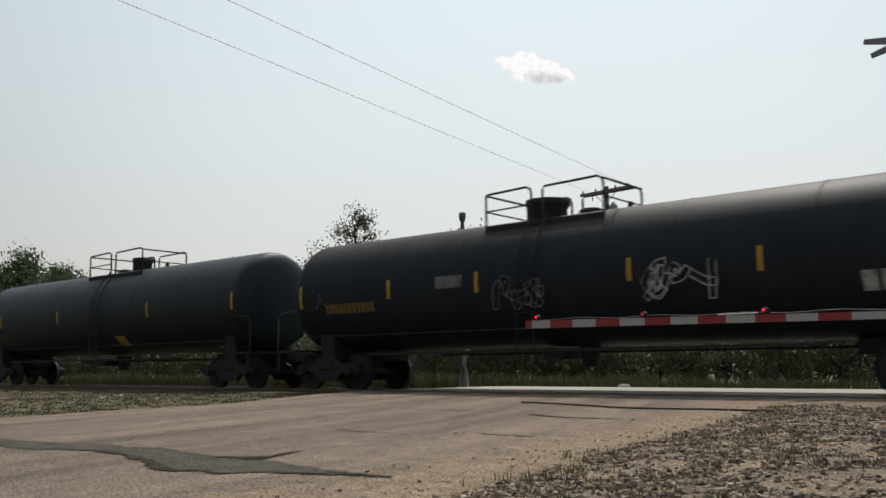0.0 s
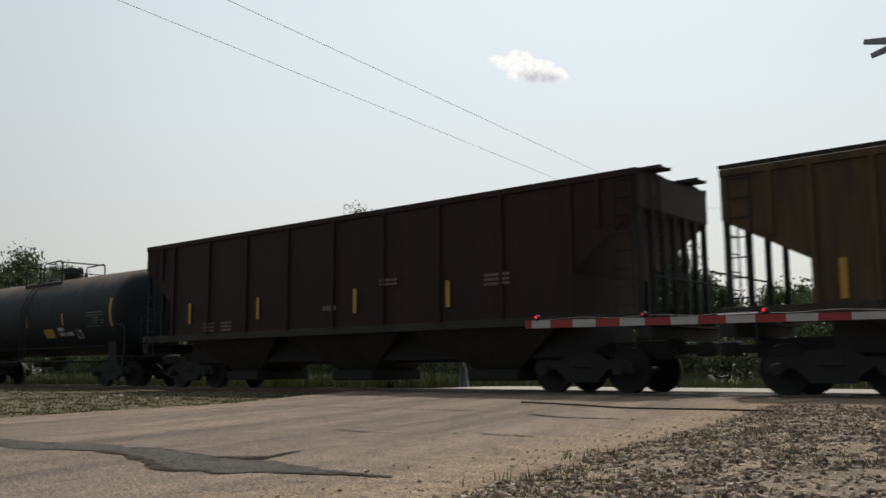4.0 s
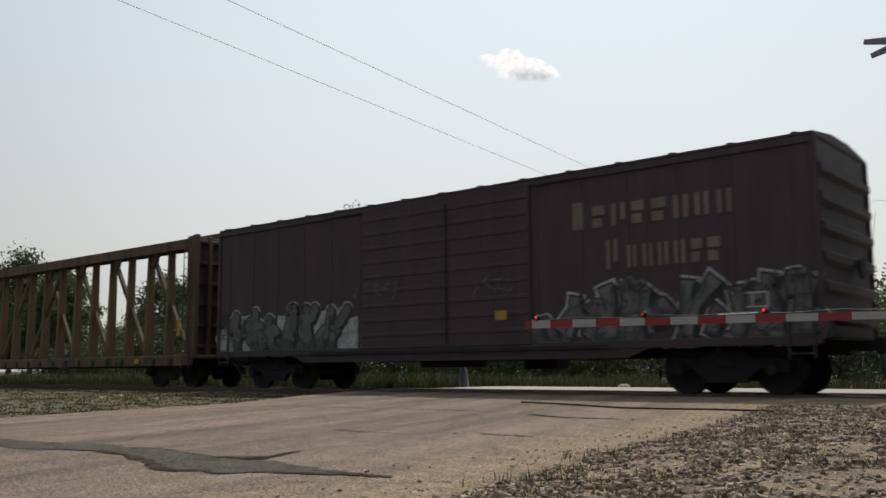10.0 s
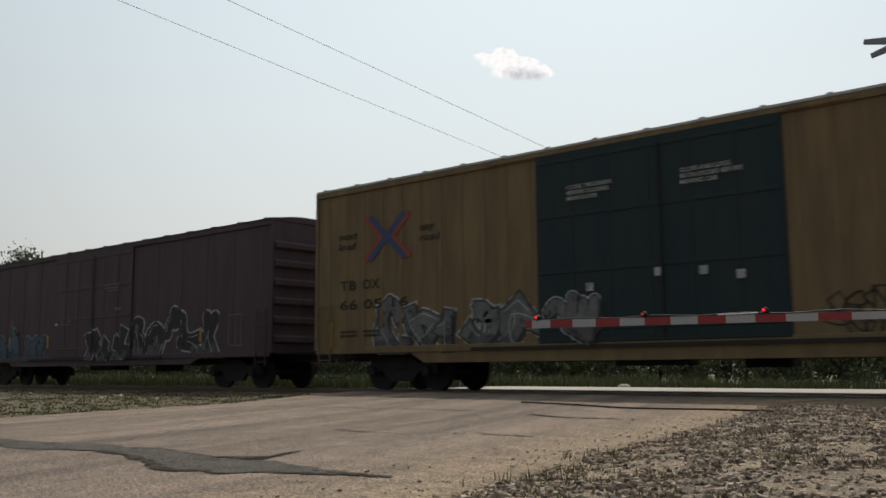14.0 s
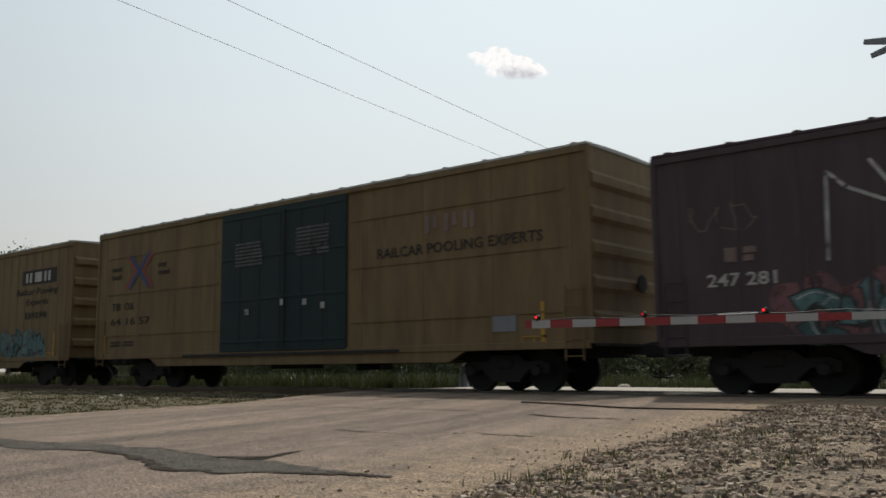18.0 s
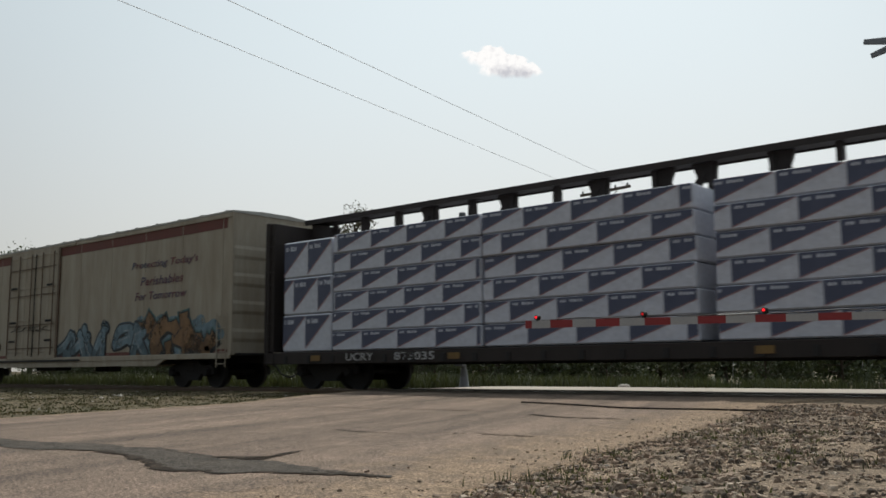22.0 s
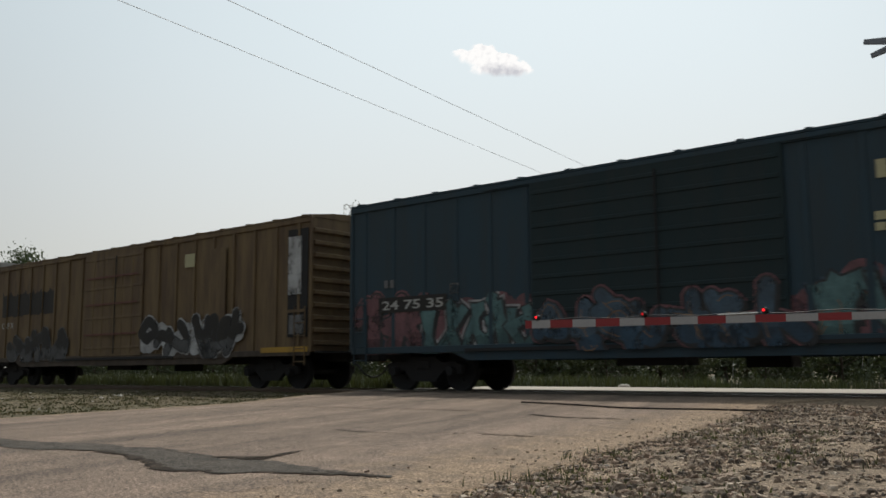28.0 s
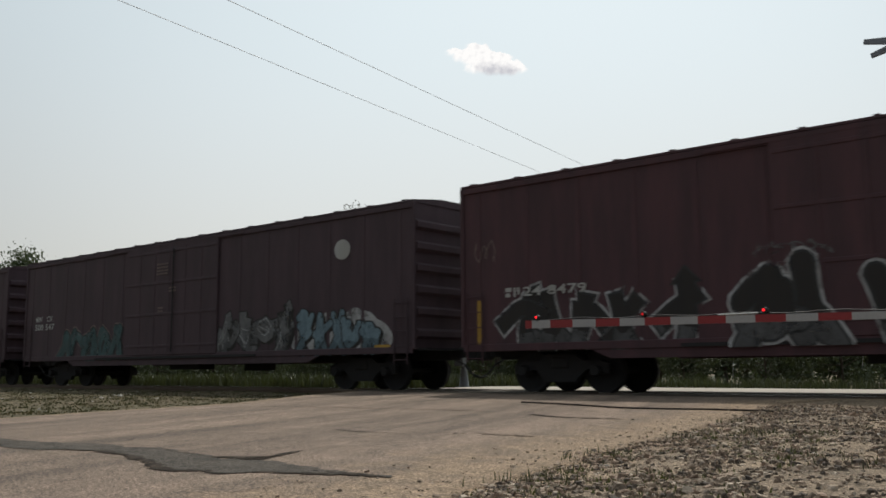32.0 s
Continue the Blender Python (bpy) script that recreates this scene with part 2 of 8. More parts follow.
M["cream"] = paint("cream_reefer_paint", (0.52, 0.47, 0.385), (0.29, 0.225, 0.165), 0.5)
M["white"] = paint("white_reefer_paint", (0.55, 0.55, 0.535), (0.36, 0.33, 0.29), 0.6)
M["worn_cream"] = paint("worn_cream_door_paint", (0.45, 0.425, 0.37), (0.25, 0.20, 0.155), 0.6)
M["letter_fill"] = paint("grey_letter_fill", (0.43, 0.43, 0.425), (0.31, 0.29, 0.27), 0.6)
M["dark_beam"] = paint("dark_flatcar_paint", (0.055, 0.046, 0.044), (0.038, 0.033, 0.032), 0.6)
M["grimy_sill"] = paint("grimy_sill_paint", (0.13, 0.10, 0.078), (0.065, 0.05, 0.043), 0.8)
M["roof_white"] = paint("pale_roof_metal", (0.60, 0.60, 0.58), (0.42, 0.38, 0.33), 0.5)
M["letter_white"] = paint("white_lettering", (0.62, 0.62, 0.60), (0.35, 0.30, 0.27), 0.4)
M["letter_dim"] = paint("faded_lettering", (0.30, 0.24, 0.22), (0.17, 0.10, 0.09), 0.6)
M["letter_black"] = paint("black_lettering", (0.045, 0.042, 0.042), (0.07, 0.06, 0.05), 0.4)
M["letter_yellow"] = paint("yellow_mark", (0.62, 0.37, 0.07), (0.35, 0.22, 0.08), 0.5)
M["letter_ochre"] = paint("faded_ochre_lettering", (0.30, 0.19, 0.075), (0.14, 0.09, 0.05), 0.6)
M["letter_red"] = paint("red_lettering", (0.42, 0.085, 0.058), (0.30, 0.12, 0.08), 0.45)
M["letter_blue"] = paint("blue_lettering", (0.075, 0.105, 0.23), (0.10, 0.12, 0.20), 0.4)
M["slogan_blue"] = paint("faded_blue_red_lettering", (0.10, 0.14, 0.22), (0.30, 0.09, 0.07), 0.8)
M["cream_square"] = paint("pale_yellow_square", (0.62, 0.58, 0.36), (0.5, 0.45, 0.3), 0.3)
M["g_white"] = spray("white_spray", (0.55, 0.55, 0.56), (0.30, 0.29, 0.29))
M["g_grey"] = spray("grey_spray", (0.2, 0.2, 0.21), (0.11, 0.105, 0.105))
M["g_teal"] = spray("teal_spray", (0.115, 0.25, 0.255), (0.06, 0.13, 0.14))
M["g_blue"] = spray("blue_spray", (0.07, 0.13, 0.19), (0.055, 0.08, 0.11))
M["g_sky"] = spray("sky_blue_spray", (0.21, 0.33, 0.4), (0.12, 0.19, 0.24))
M["g_violet"] = spray("violet_spray", (0.16, 0.18, 0.3), (0.09, 0.105, 0.19))
M["g_pink"] = spray("pink_spray", (0.27, 0.105, 0.12), (0.15, 0.07, 0.08))
M["g_green"] = spray("green_spray", (0.115, 0.165, 0.095), (0.07, 0.10, 0.065))
M["g_orange"] = spray("orange_spray", (0.34, 0.18, 0.07), (0.22, 0.12, 0.06))
M["g_white_dull"] = spray("dull_white_spray", (0.223, 0.223, 0.223), (0.136, 0.13, 0.13))
M["g_grey_dull"] = spray("dull_grey_spray", (0.124, 0.124, 0.13), (0.068, 0.065, 0.065))
M["g_teal_dull"] = spray("dull_teal_spray", (0.071, 0.155, 0.158), (0.037, 0.081, 0.087))
M["g_blue_dull"] = spray("dull_blue_spray", (0.037, 0.093, 0.155), (0.031, 0.053, 0.081))
M["g_sky_dull"] = spray("dull_sky_spray", (0.13, 0.205, 0.248), (0.074, 0.118, 0.149))
M["g_violet_dull"] = spray("dull_violet_spray", (0.099, 0.112, 0.186), (0.056, 0.065, 0.118))
M["g_pink_dull"] = spray("dull_pink_spray", (0.167, 0.065, 0.074), (0.093, 0.043, 0.05))
M["g_green_dull"] = spray("dull_green_spray", (0.087, 0.136, 0.056), (0.05, 0.081, 0.043))
M["g_orange_dull"] = spray("dull_orange_spray", (0.211, 0.112, 0.043), (0.136, 0.074, 0.037))
M["g_black"] = spray("black_spray", (0.040, 0.042, 0.046), (0.06, 0.059, 0.06), 0.40)
M["wrap"] = surface("white_lumber_wrap", (0.54, 0.56, 0.63), 0.45, 0, (0.40, 0.42, 0.50), 3.0, 0.7, (1, 1, 1), 0.8, 8.0, 0.5)
M["wrap_dark"] = surface("navy_lumber_print", (0.045, 0.055, 0.10), 0.5, 0, (0.09, 0.10, 0.16), 3.0, 0.5)
M["wrap_red"] = surface("faded_red_wrap_print", (0.22, 0.10, 0.11), 0.5, 0, (0.30, 0.20, 0.22), 3.0, 0.6)
M["arm_white"] = surface("arm_white_sheet", (0.31, 0.31, 0.32), 0.45, 0, (0.38, 0.38, 0.37), 3, 0.4)
M["arm_red"] = surface("arm_red_sheet", (0.24, 0.016, 0.020), 0.45, 0, (0.17, 0.02, 0.022), 3, 0.4)
M["lamp_red"] = glow("lit_red_lens", (1.0, 0.012, 0.02), 1.5)
M["lamp_dim"] = glow("dimmed_red_lens", (0.8, 0.01, 0.015), 0.35)
M["lamp_off"] = surface("dark_red_lens", (0.10, 0.008, 0.008), 0.2, 0, (0.06, 0.006, 0.006), 3, 0.4)
M["lamp_blue"] = glow("lit_blue_headlamp", (0.45, 0.4, 1.0), 8.0)
M["signal_black"] = surface("signal_black", (0.02, 0.02, 0.02), 0.6)
M["sign_grey"] = surface("grey_sign_back", (0.20, 0.21, 0.23), 0.5, 0.5, (0.15, 0.16, 0.18), 4, 0.5)
M["mast_grey"] = surface("weathered_mast_paint", (0.10, 0.105, 0.11), 0.6, 0.2, (0.07, 0.072, 0.078), 4, 0.5)
M["bark"] = surface("bark", (0.10, 0.078, 0.058), 0.95, 0, (0.06, 0.048, 0.038), 5, 0.7, (1, 1, 0.3), 0.6)
M["pole_wood"] = surface("pole_wood", (0.13, 0.105, 0.085), 0.9, 0, (0.08, 0.065, 0.055), 5, 0.7, (1, 1, 0.15), 0.4)
M["cable"] = surface("cable", (0.72, 0.72, 0.73), 0.6)
M["leaf"] = leaf_material("leaf_green", (0.078, 0.097, 0.052), (0.056, 0.074, 0.041))
M["leaf_pale"] = leaf_material("leaf_pale_green", (0.070, 0.082, 0.044), (0.048, 0.062, 0.034))
M["leaf_dry"] = leaf_material("leaf_sparse_brown", (0.085, 0.078, 0.052), (0.06, 0.06, 0.04))
M["grass"] = leaf_material("grass_blade", (0.055, 0.06, 0.026), (0.085, 0.078, 0.042))
M["straw"] = leaf_material("dry_grass", (0.125, 0.10, 0.06), (0.085, 0.07, 0.042))
M["stone"] = surface("ballast_stone", (0.40, 0.33, 0.26), 0.9, 0, (0.19, 0.155, 0.12), 7.0, 0.9, (1, 1, 1), 0.5, 60.0, 0.25)


def vary_by_piece(m):
    """Each loose piece of a joined mesh gets a tone of its own: dark, reddish, tan or pale."""
    n = m.node_tree.nodes
    b = n["Principled BSDF"]
    src = b.inputs["Base Color"].links[0].from_socket
    geo_n, ramp, mul = n.new("ShaderNodeNewGeometry"), n.new("ShaderNodeValToRGB"), n.new("ShaderNodeMix")
    mul.data_type, mul.blend_type = "RGBA", "MULTIPLY"
    mul.inputs[0].default_value = 1.0
    ramp.color_ramp.elements[0].color, ramp.color_ramp.elements[1].color = (0.22, 0.22, 0.24, 1), (1.5, 1.52, 1.55, 1)
    for at, tone_c in ((0.3, (0.5, 0.47, 0.46, 1)), (0.55, (0.85, 0.72, 0.68, 1)), (0.8, (1.05, 1.0, 0.95, 1)), (0.93, (1.35, 1.32, 1.3, 1))):
        ramp.color_ramp.elements.new(at).color = tone_c
    wire(m, geo_n.outputs["Random Per Island"], ramp.inputs[0])
    wire(m, src, mul.inputs[6])
    wire(m, ramp.outputs["Color"], mul.inputs[7])
    wire(m, mul.outputs[2], b.inputs["Base Color"])


vary_by_piece(M["stone"])
M["stone_pale"] = surface("pale_stone", (0.42, 0.39, 0.34), 0.9, 0, (0.30, 0.26, 0.22), 7.0, 0.7)
# The cloud glows; its sunlit white and shaded grey are painted emission colours.
M["cloud"] = bpy.data.materials.new("cloud_white")
M["cloud"].use_nodes = True
_n = M["cloud"].node_tree.nodes
_cover, _grey, _tone, _em, _clear, _veil = _n.new("ShaderNodeAttribute"), _n.new("ShaderNodeAttribute"), _n.new("ShaderNodeMix"), _n.new("ShaderNodeEmission"), _n.new("ShaderNodeBsdfTransparent"), _n.new("ShaderNodeMixShader")
_cover.attribute_name, _grey.attribute_name, _tone.data_type = "cover", "grey", "RGBA"
_tone.inputs[6].default_value, _tone.inputs[7].default_value = (1.0, 0.985, 0.97, 1), (0.60, 0.60, 0.64, 1)
for _a, _b in ((_grey.outputs["Fac"], _tone.inputs[0]), (_tone.outputs[2], _em.inputs["Color"]), (_cover.outputs["Fac"], _veil.inputs[0]), (_clear.outputs[0], _veil.inputs[1]), (_em.outputs[0], _veil.inputs[2]), (_veil.outputs[0], _n["Material Output"].inputs["Surface"])):
    wire(M["cloud"], _a, _b)


# ---- building tools ----
class Geo:
    """Collects the faces of one mesh."""

    def __init__(self):
        self.v, self.f, self.smooth = [], [], []

    def add(self, verts, faces, smooth=False):
        k = len(self.v)
        self.v.extend(tuple(p) for p in verts)
        self.f.extend(tuple(i + k for i in q) for q in faces)
        self.smooth.extend([smooth] * len(faces))
        return self

    def box(self, x0, y0, z0, x1, y1, z1, c=0.0):
        if c <= 0:
            v = [(x, y, z) for x in (x0, x1) for y in (y0, y1) for z in (z0, z1)]
            return self.add(v, [(0, 1, 3, 2), (4, 6, 7, 5), (0, 4, 5, 1), (2, 3, 7, 6), (0, 2, 6, 4), (1, 5, 7, 3)])
        v, f = [], []
        lo, hi = (x0, y0, z0), (x1, y1, z1)
        for i in (0, 1):
            for j in (0, 1):
                for k in (0, 1):
                    full = [(lo, hi)[s][a] for a, s in enumerate((i, j, k))]
                    ins = [full[a] + (c if s == 0 else -c) for a, s in enumerate((i, j, k))]
                    v += [(full[0], ins[1], ins[2]), (ins[0], full[1], ins[2]), (ins[0], ins[1], full[2])]

        def q(i, j, k, a):
            return (i * 4 + j * 2 + k) * 3 + a
        for s in (0, 1):
            f += [[q(s, 0, 0, 0), q(s, 1, 0, 0), q(s, 1, 1, 0), q(s, 0, 1, 0)], [q(0, s, 0, 1), q(1, s, 0, 1), q(1, s, 1, 1), q(0, s, 1, 1)], [q(0, 0, s, 2), q(1, 0, s, 2), q(1, 1, s, 2), q(0, 1, s, 2)]]
            for r in (0, 1):
                f += [[q(s, r, 0, 0), q(s, r, 1, 0), q(s, r, 1, 1), q(s, r, 0, 1)], [q(s, 0, r, 0), q(s, 1, r, 0), q(s, 1, r, 2), q(s, 0, r, 2)], [q(0, s, r, 1), q(1, s, r, 1), q(1, s, r, 2), q(0, s, r, 2)]]
                for e in (0, 1):
                    f.append([q(s, r, e, 0), q(s, r, e, 1), q(s, r, e, 2)])
        return self.add(v, f)

    def beam(self, p, q, w, h, up=(0, 0, 1)):
        p, q = Vector(p), Vector(q)
        d = (q - p).normalized()
        u = Vector(up)
        if abs(d.dot(u)) > 0.98:
            u = Vector((1, 0, 0))
        s = d.cross(u).normalized()
        u = s.cross(d)
        v = [e + s * a * w / 2 + u * b * h / 2 for e in (p, q) for a, b in ((-1, -1), (1, -1), (1, 1), (-1, 1))]
        return self.add(v, [(3, 2, 1, 0), (4, 5, 6, 7), (0, 1, 5, 4), (1, 2, 6, 5), (2, 3, 7, 6), (3, 0, 4, 7)])

    def tube(self, pts, r, n=8, r2=None, closed=True):
        pts = [Vector(p) for p in pts]
        r2 = r if r2 is None else r2
        v, f = [], []
        for i, p in enumerate(pts):
            d = (pts[min(i + 1, len(pts) - 1)] - pts[max(i - 1, 0)]).normalized()
            u = Vector((0, 0, 1)) if abs(d.z) < 0.95 else Vector((1, 0, 0))
            s = d.cross(u).normalized()
            u = s.cross(d)
            rr = r + (r2 - r) * i / (len(pts) - 1)
            v += [p + (s * math.cos(a) + u * math.sin(a)) * rr for a in (2 * math.pi * k / n for k in range(n))]
        for i in range(len(pts) - 1):
            for k in range(n):
                f.append((i * n + k, i * n + (k + 1) % n, (i + 1) * n + (k + 1) % n, (i + 1) * n + k))
        self.add(v, f, True)
        if closed:
            self.add(v[:n], [tuple(range(n - 1, -1, -1))])
            self.add(v[-n:], [tuple(range(n))])
        return self

    def prism(self, poly, axis, a, b):
        """Extrudes a polygon along an axis; its corners are given in the other two axes, in order."""
        def put(p, w):
            return {"x": (w, p[0], p[1]), "y": (p[0], w, p[1]), "z": (p[0], p[1], w)}[axis]
        n = len(poly)
        v = [put(p, a) for p in poly] + [put(p, b) for p in poly]
        return self.add(v, [tuple(range(n)), tuple(range(2 * n - 1, n - 1, -1))] + [(i, i + n, (i + 1) % n + n, (i + 1) % n) for i in range(n)])

    def lathe(self, profile, axis, center, n=24, smooth=True):
        """Turns (along, radius) pairs about an axis through center."""
        v, f = [], []
        cx, cy, cz = center
        for w, r in profile:
            for k in range(n):
                c, s = math.cos(2 * math.pi * k / n) * r, math.sin(2 * math.pi * k / n) * r
                v.append({"x": (cx + w, cy + c, cz + s), "y": (cx + c, cy + w, cz + s), "z": (cx + c, cy + s, cz + w)}[axis])
        for i in range(len(profile) - 1):
            for k in range(n):
                f.append((i * n + k, i * n + (k + 1) % n, (i + 1) * n + (k + 1) % n, (i + 1) * n + k))
        self.add(v, f, smooth)
        self.add(v[:n], [tuple(range(n))])
        return self.add(v[-n:], [tuple(range(n))])

    def mesh(self, name, material=None):
        me = bpy.data.meshes.new(name)
        me.from_pydata(self.v, [], self.f)
        bm = bmesh.new()
        bm.from_mesh(me)
        bmesh.ops.recalc_face_normals(bm, faces=bm.faces)
        bm.to_mesh(me)
        bm.free()
        me.polygons.foreach_set("use_smooth", self.smooth)
        if material:
            me.materials.append(material)
        return me


def part(name, geo, material, parent, label="", at=None):
    """Links a Geo, or a mesh that is shared, as one mesh object under a thing or a part."""
    me = geo.mesh(name, material) if isinstance(geo, Geo) else geo
    ob = new(name, me)
    ob.parent = parent
    if at is not None:
        ob.matrix_basis = at if isinstance(at, Matrix) else Matrix.Translation(at)
    return tagged(ob, label)


def root(name, label, category, group="", kind="", at=(0, 0, 0)):
    ob = new(name)
    ob.empty_display_size = 0.3
    ob.matrix_basis = at if isinstance(at, Matrix) else Matrix.Translation(at)
    return tagged(ob, label, category, group, kind)


def solid(name, geo, material, label, category="", group="", kind="", at=None):
    ob = part(name, geo, material, None, label, at)
    return tagged(ob, label, category, group, kind)


# ---- ground, road and track ----
TRACK_Y = 17.18


def road_left(y):
    return float(np.interp(y, [-8, 4.9, 9.2, 12.3, 16.2, 21.5, 25.0, 30.7, 60.0], [-9.4, -11.0, -12.3, -14.2, -16.4, -16.5, -13.9, -7.6, 26.0]))


def road_right(y):
    return float(np.interp(y, [-8, 2.8, 4.75, 8.6, 12.6, 14.3, 20.0, 60.0], [-1.1, -2.75, -3.25, -3.95, -4.95, -5.0, -1.0, 60.0]))


def uneven(x, y):
    return noise.noise(Vector((x * 0.35, y * 0.35, 0.0))) * 0.03 + noise.noise(Vector((x * 1.7, y * 1.7, 3.0))) * 0.012


def steps(*spans):
    out = []
    for a, b, n in spans:
        out += list(np.linspace(a, b, n, endpoint=False))
    return [float(v) for v in out] + [float(spans[-1][1])]


def sheet(xs, ys, height):
    g = Geo()
    v = [(x, y, height(x, y)) for y in ys for x in xs]
    n = len(xs)
    f = [(j * n + i, j * n + i + 1, (j + 1) * n + i + 1, (j + 1) * n + i) for j in range(len(ys) - 1) for i in range(n - 1)]
    return g.add(v, f, True)


def ground_height(x, y):
    near = max(0.0, 1.0 - math.hypot(x + 8, y - 8) / 60.0)
    far_drop = -0.35 * min(1.0, max(0.0, (y - 22) / 12.0))
    return -0.10 + uneven(x, y) * (0.3 + near) + far_drop


ground = solid("ground", sheet(steps((-4000, -120, 8), (-120, -40, 20), (-40, 12, 105), (12, 120, 20), (120, 4000, 8)), steps((-4000, -60, 6), (-60, -6, 14), (-6, 36, 90), (36, 120, 20), (120, 4000, 8)), ground_height), M["earth"], "flat grassy ground with dry patches beside the track", kind="structure")


def strip(left, right, ys, cols, z, wob=0.0, depth=0.12):
    """A slab between two edges, with a skirt that goes down into the ground."""
    g = Geo()
    v = []
    for j, y in enumerate(ys):
        a, b = left(y), right(y)
        a += noise.noise(Vector((y * 2.1, 5.0, 1.0))) * wob
        b += noise.noise(Vector((y * 2.3, 9.0, 1.0))) * wob
        row = [(a, y, z(a, y) - depth)] + [(a + (b - a) * i / cols, y, z(a + (b - a) * i / cols, y)) for i in range(cols + 1)] + [(b, y, z(b, y) - depth)]
        v += row
    n = cols + 3
    f = [(j * n + i, j * n + i + 1, (j + 1) * n + i + 1, (j + 1) * n + i) for j in range(len(ys) - 1) for i in range(n - 1)]
    return g.add(v, f, True)


def road_height(x, y):
    return -0.015 + uneven(x, y) * 0.35


ROAD_YS = steps((-8, 15.75, 110))
road = solid("road", strip(road_left, lambda y: road_right(y) + 0.32, ROAD_YS, 56, road_height, 0.12), M["asphalt"], "worn grey-brown asphalt road with cracks and patches", kind="structure")
drift = road.data.attributes.new("dirt", "FLOAT", "POINT")
drift.data.foreach_set("value", [max(1.0 - (road_right(v.co.y) + 0.3 - v.co.x) / 1.5, 0.75 - (v.co.x - road_left(v.co.y)) / 0.8, 0.0) for v in road.data.vertices])
far_road = solid("road_beyond", strip(road_left, road_right, steps((18.7, 60, 60)), 30, lambda x, y: -0.02 - 0.30 * min(1.0, max(0.0, (y - 22) / 12.0)) + 0.0 * x, 0.1), M["concrete"], "pale sunlit road surface beyond the rails", kind="structure")
shoulder = solid("dirt_shoulder", strip(lambda y: road_right(y) + 0.1, lambda y: road_right(y) + 0.95, steps((-6, 13.2, 90)), 12, lambda x, y: -0.022 + uneven(x, y) * 0.35, 0.1, 0.03), M["sand"], "pale sandy dirt along the road edge", kind="structure")


def apron_height(x, y):
    rise_in = min(1.0, max(0.0, (x - road_right(y) - 0.25) / 0.6))
    return -0.028 + 0.025 * rise_in + uneven(x, y) * (0.35 + 0.55 * rise_in) + 0.03 * rise_in * noise.noise(Vector((x * 5, y * 5, 0)))


apron = solid("gravel_apron", strip(lambda y: road_right(y) + 0.25, lambda y: 9.0, steps((-6, 14.6, 90)), 60, apron_height, 0.3), M["gravel"], "brown crushed gravel beside the road", kind="structure")
drift = apron.data.attributes.new("dirt", "FLOAT", "POINT")
drift.data.foreach_set("value", [max(0.0, 1.1 - (v.co.x - road_right(v.co.y) - 0.25) / 0.55, 0.75 * min(1.0, max(0.0, (v.co.x - road_right(v.co.y) - 2.2) / 1.2)) if v.co.y < 5.5 else 0.0) for v in apron.data.vertices])

# the crossing surface between and beside the rails, coloured darker for the train's shadow
for a, b, nm in ((15.76, 16.34, "crossing_panel"), (16.55, 17.81, "crossing_panel"), (18.02, 18.69, "crossing_panel")):
    solid(nm, Geo().box(road_left(16) - 0.2, a, -0.14, -4.6, b, -0.012, 0.012), M["patch"], "worn asphalt crossing panel between the rails, darkened for the train's shadow", kind="structure")
bed = Geo()
bed.prism([(14.9, -0.3), (15.5, -0.16), (18.9, -0.16), (19.5, -0.3)], "x", -160, -16.9)
bed.prism([(15.2, -0.3), (15.5, -0.16), (18.9, -0.16), (19.5, -0.3)], "x", -4.55, 120)
track = solid("track", bed, M["gravel"], "railway track on a gravel bed", kind="structure")
rail_poly = [(-0.07, -0.17), (0.07, -0.17), (0.07, -0.155), (0.012, -0.13), (0.012, -0.045), (0.036, -0.035), (0.036, -0.004), (-0.036, -0.004), (-0.036, -0.035), (-0.012, -0.045), (-0.012, -0.13), (-0.07, -0.155)]
for ry in (-0.75, 0.75):
    rail = part("rail", Geo().prism([(TRACK_Y + ry + a, b) for a, b in rail_poly], "x", -170, 130), M["rail"], track, "rusty steel rail")
    part("rail_head", Geo().box(-170, TRACK_Y + ry - 0.033, -0.004, 130, TRACK_Y + ry + 0.033, 0.0), M["railhead"], rail, "polished rail head")
tie_mesh = Geo().box(-0.11, -1.3, -0.19, 0.11, 1.3, -0.158 + 0.012, 0.012).mesh("tie", M["tie"])
for k in range(150):
    x = -17.2 - k * 0.53 if k < 120 else -4.2 + (k - 120) * 0.53
    part("tie", tie_mesh, None, track, at=(x, TRACK_Y, 0))

# the dark patch and the cracks of the road, with edge shadow painted as strips
rnd_k = random.Random(44)
up_edge = [(-7.59, 3.38), (-7.23, 3.35), (-6.74, 3.42), (-6.20, 3.58), (-5.89, 3.51), (-5.71, 3.64), (-5.28, 3.55), (-4.88, 3.48), (-4.52, 3.45), (-4.40, 3.54), (-4.22, 3.53), (-3.81, 3.45), (-3.41, 3.41), (-3.18, 3.35)]
low_edge = [(-7.59, 3.30), (-6.74, 3.00), (-6.31, 3.02), (-6.13, 3.16), (-5.87, 3.26), (-5.42, 3.21), (-4.82, 3.04), (-4.49, 2.87), (-4.31, 2.91), (-4.22, 2.98), (-4.07, 2.93), (-3.98, 3.04), (-3.91, 3.16), (-3.73, 3.22), (-3.55, 3.26), (-3.46, 3.35), (-3.18, 3.33)]


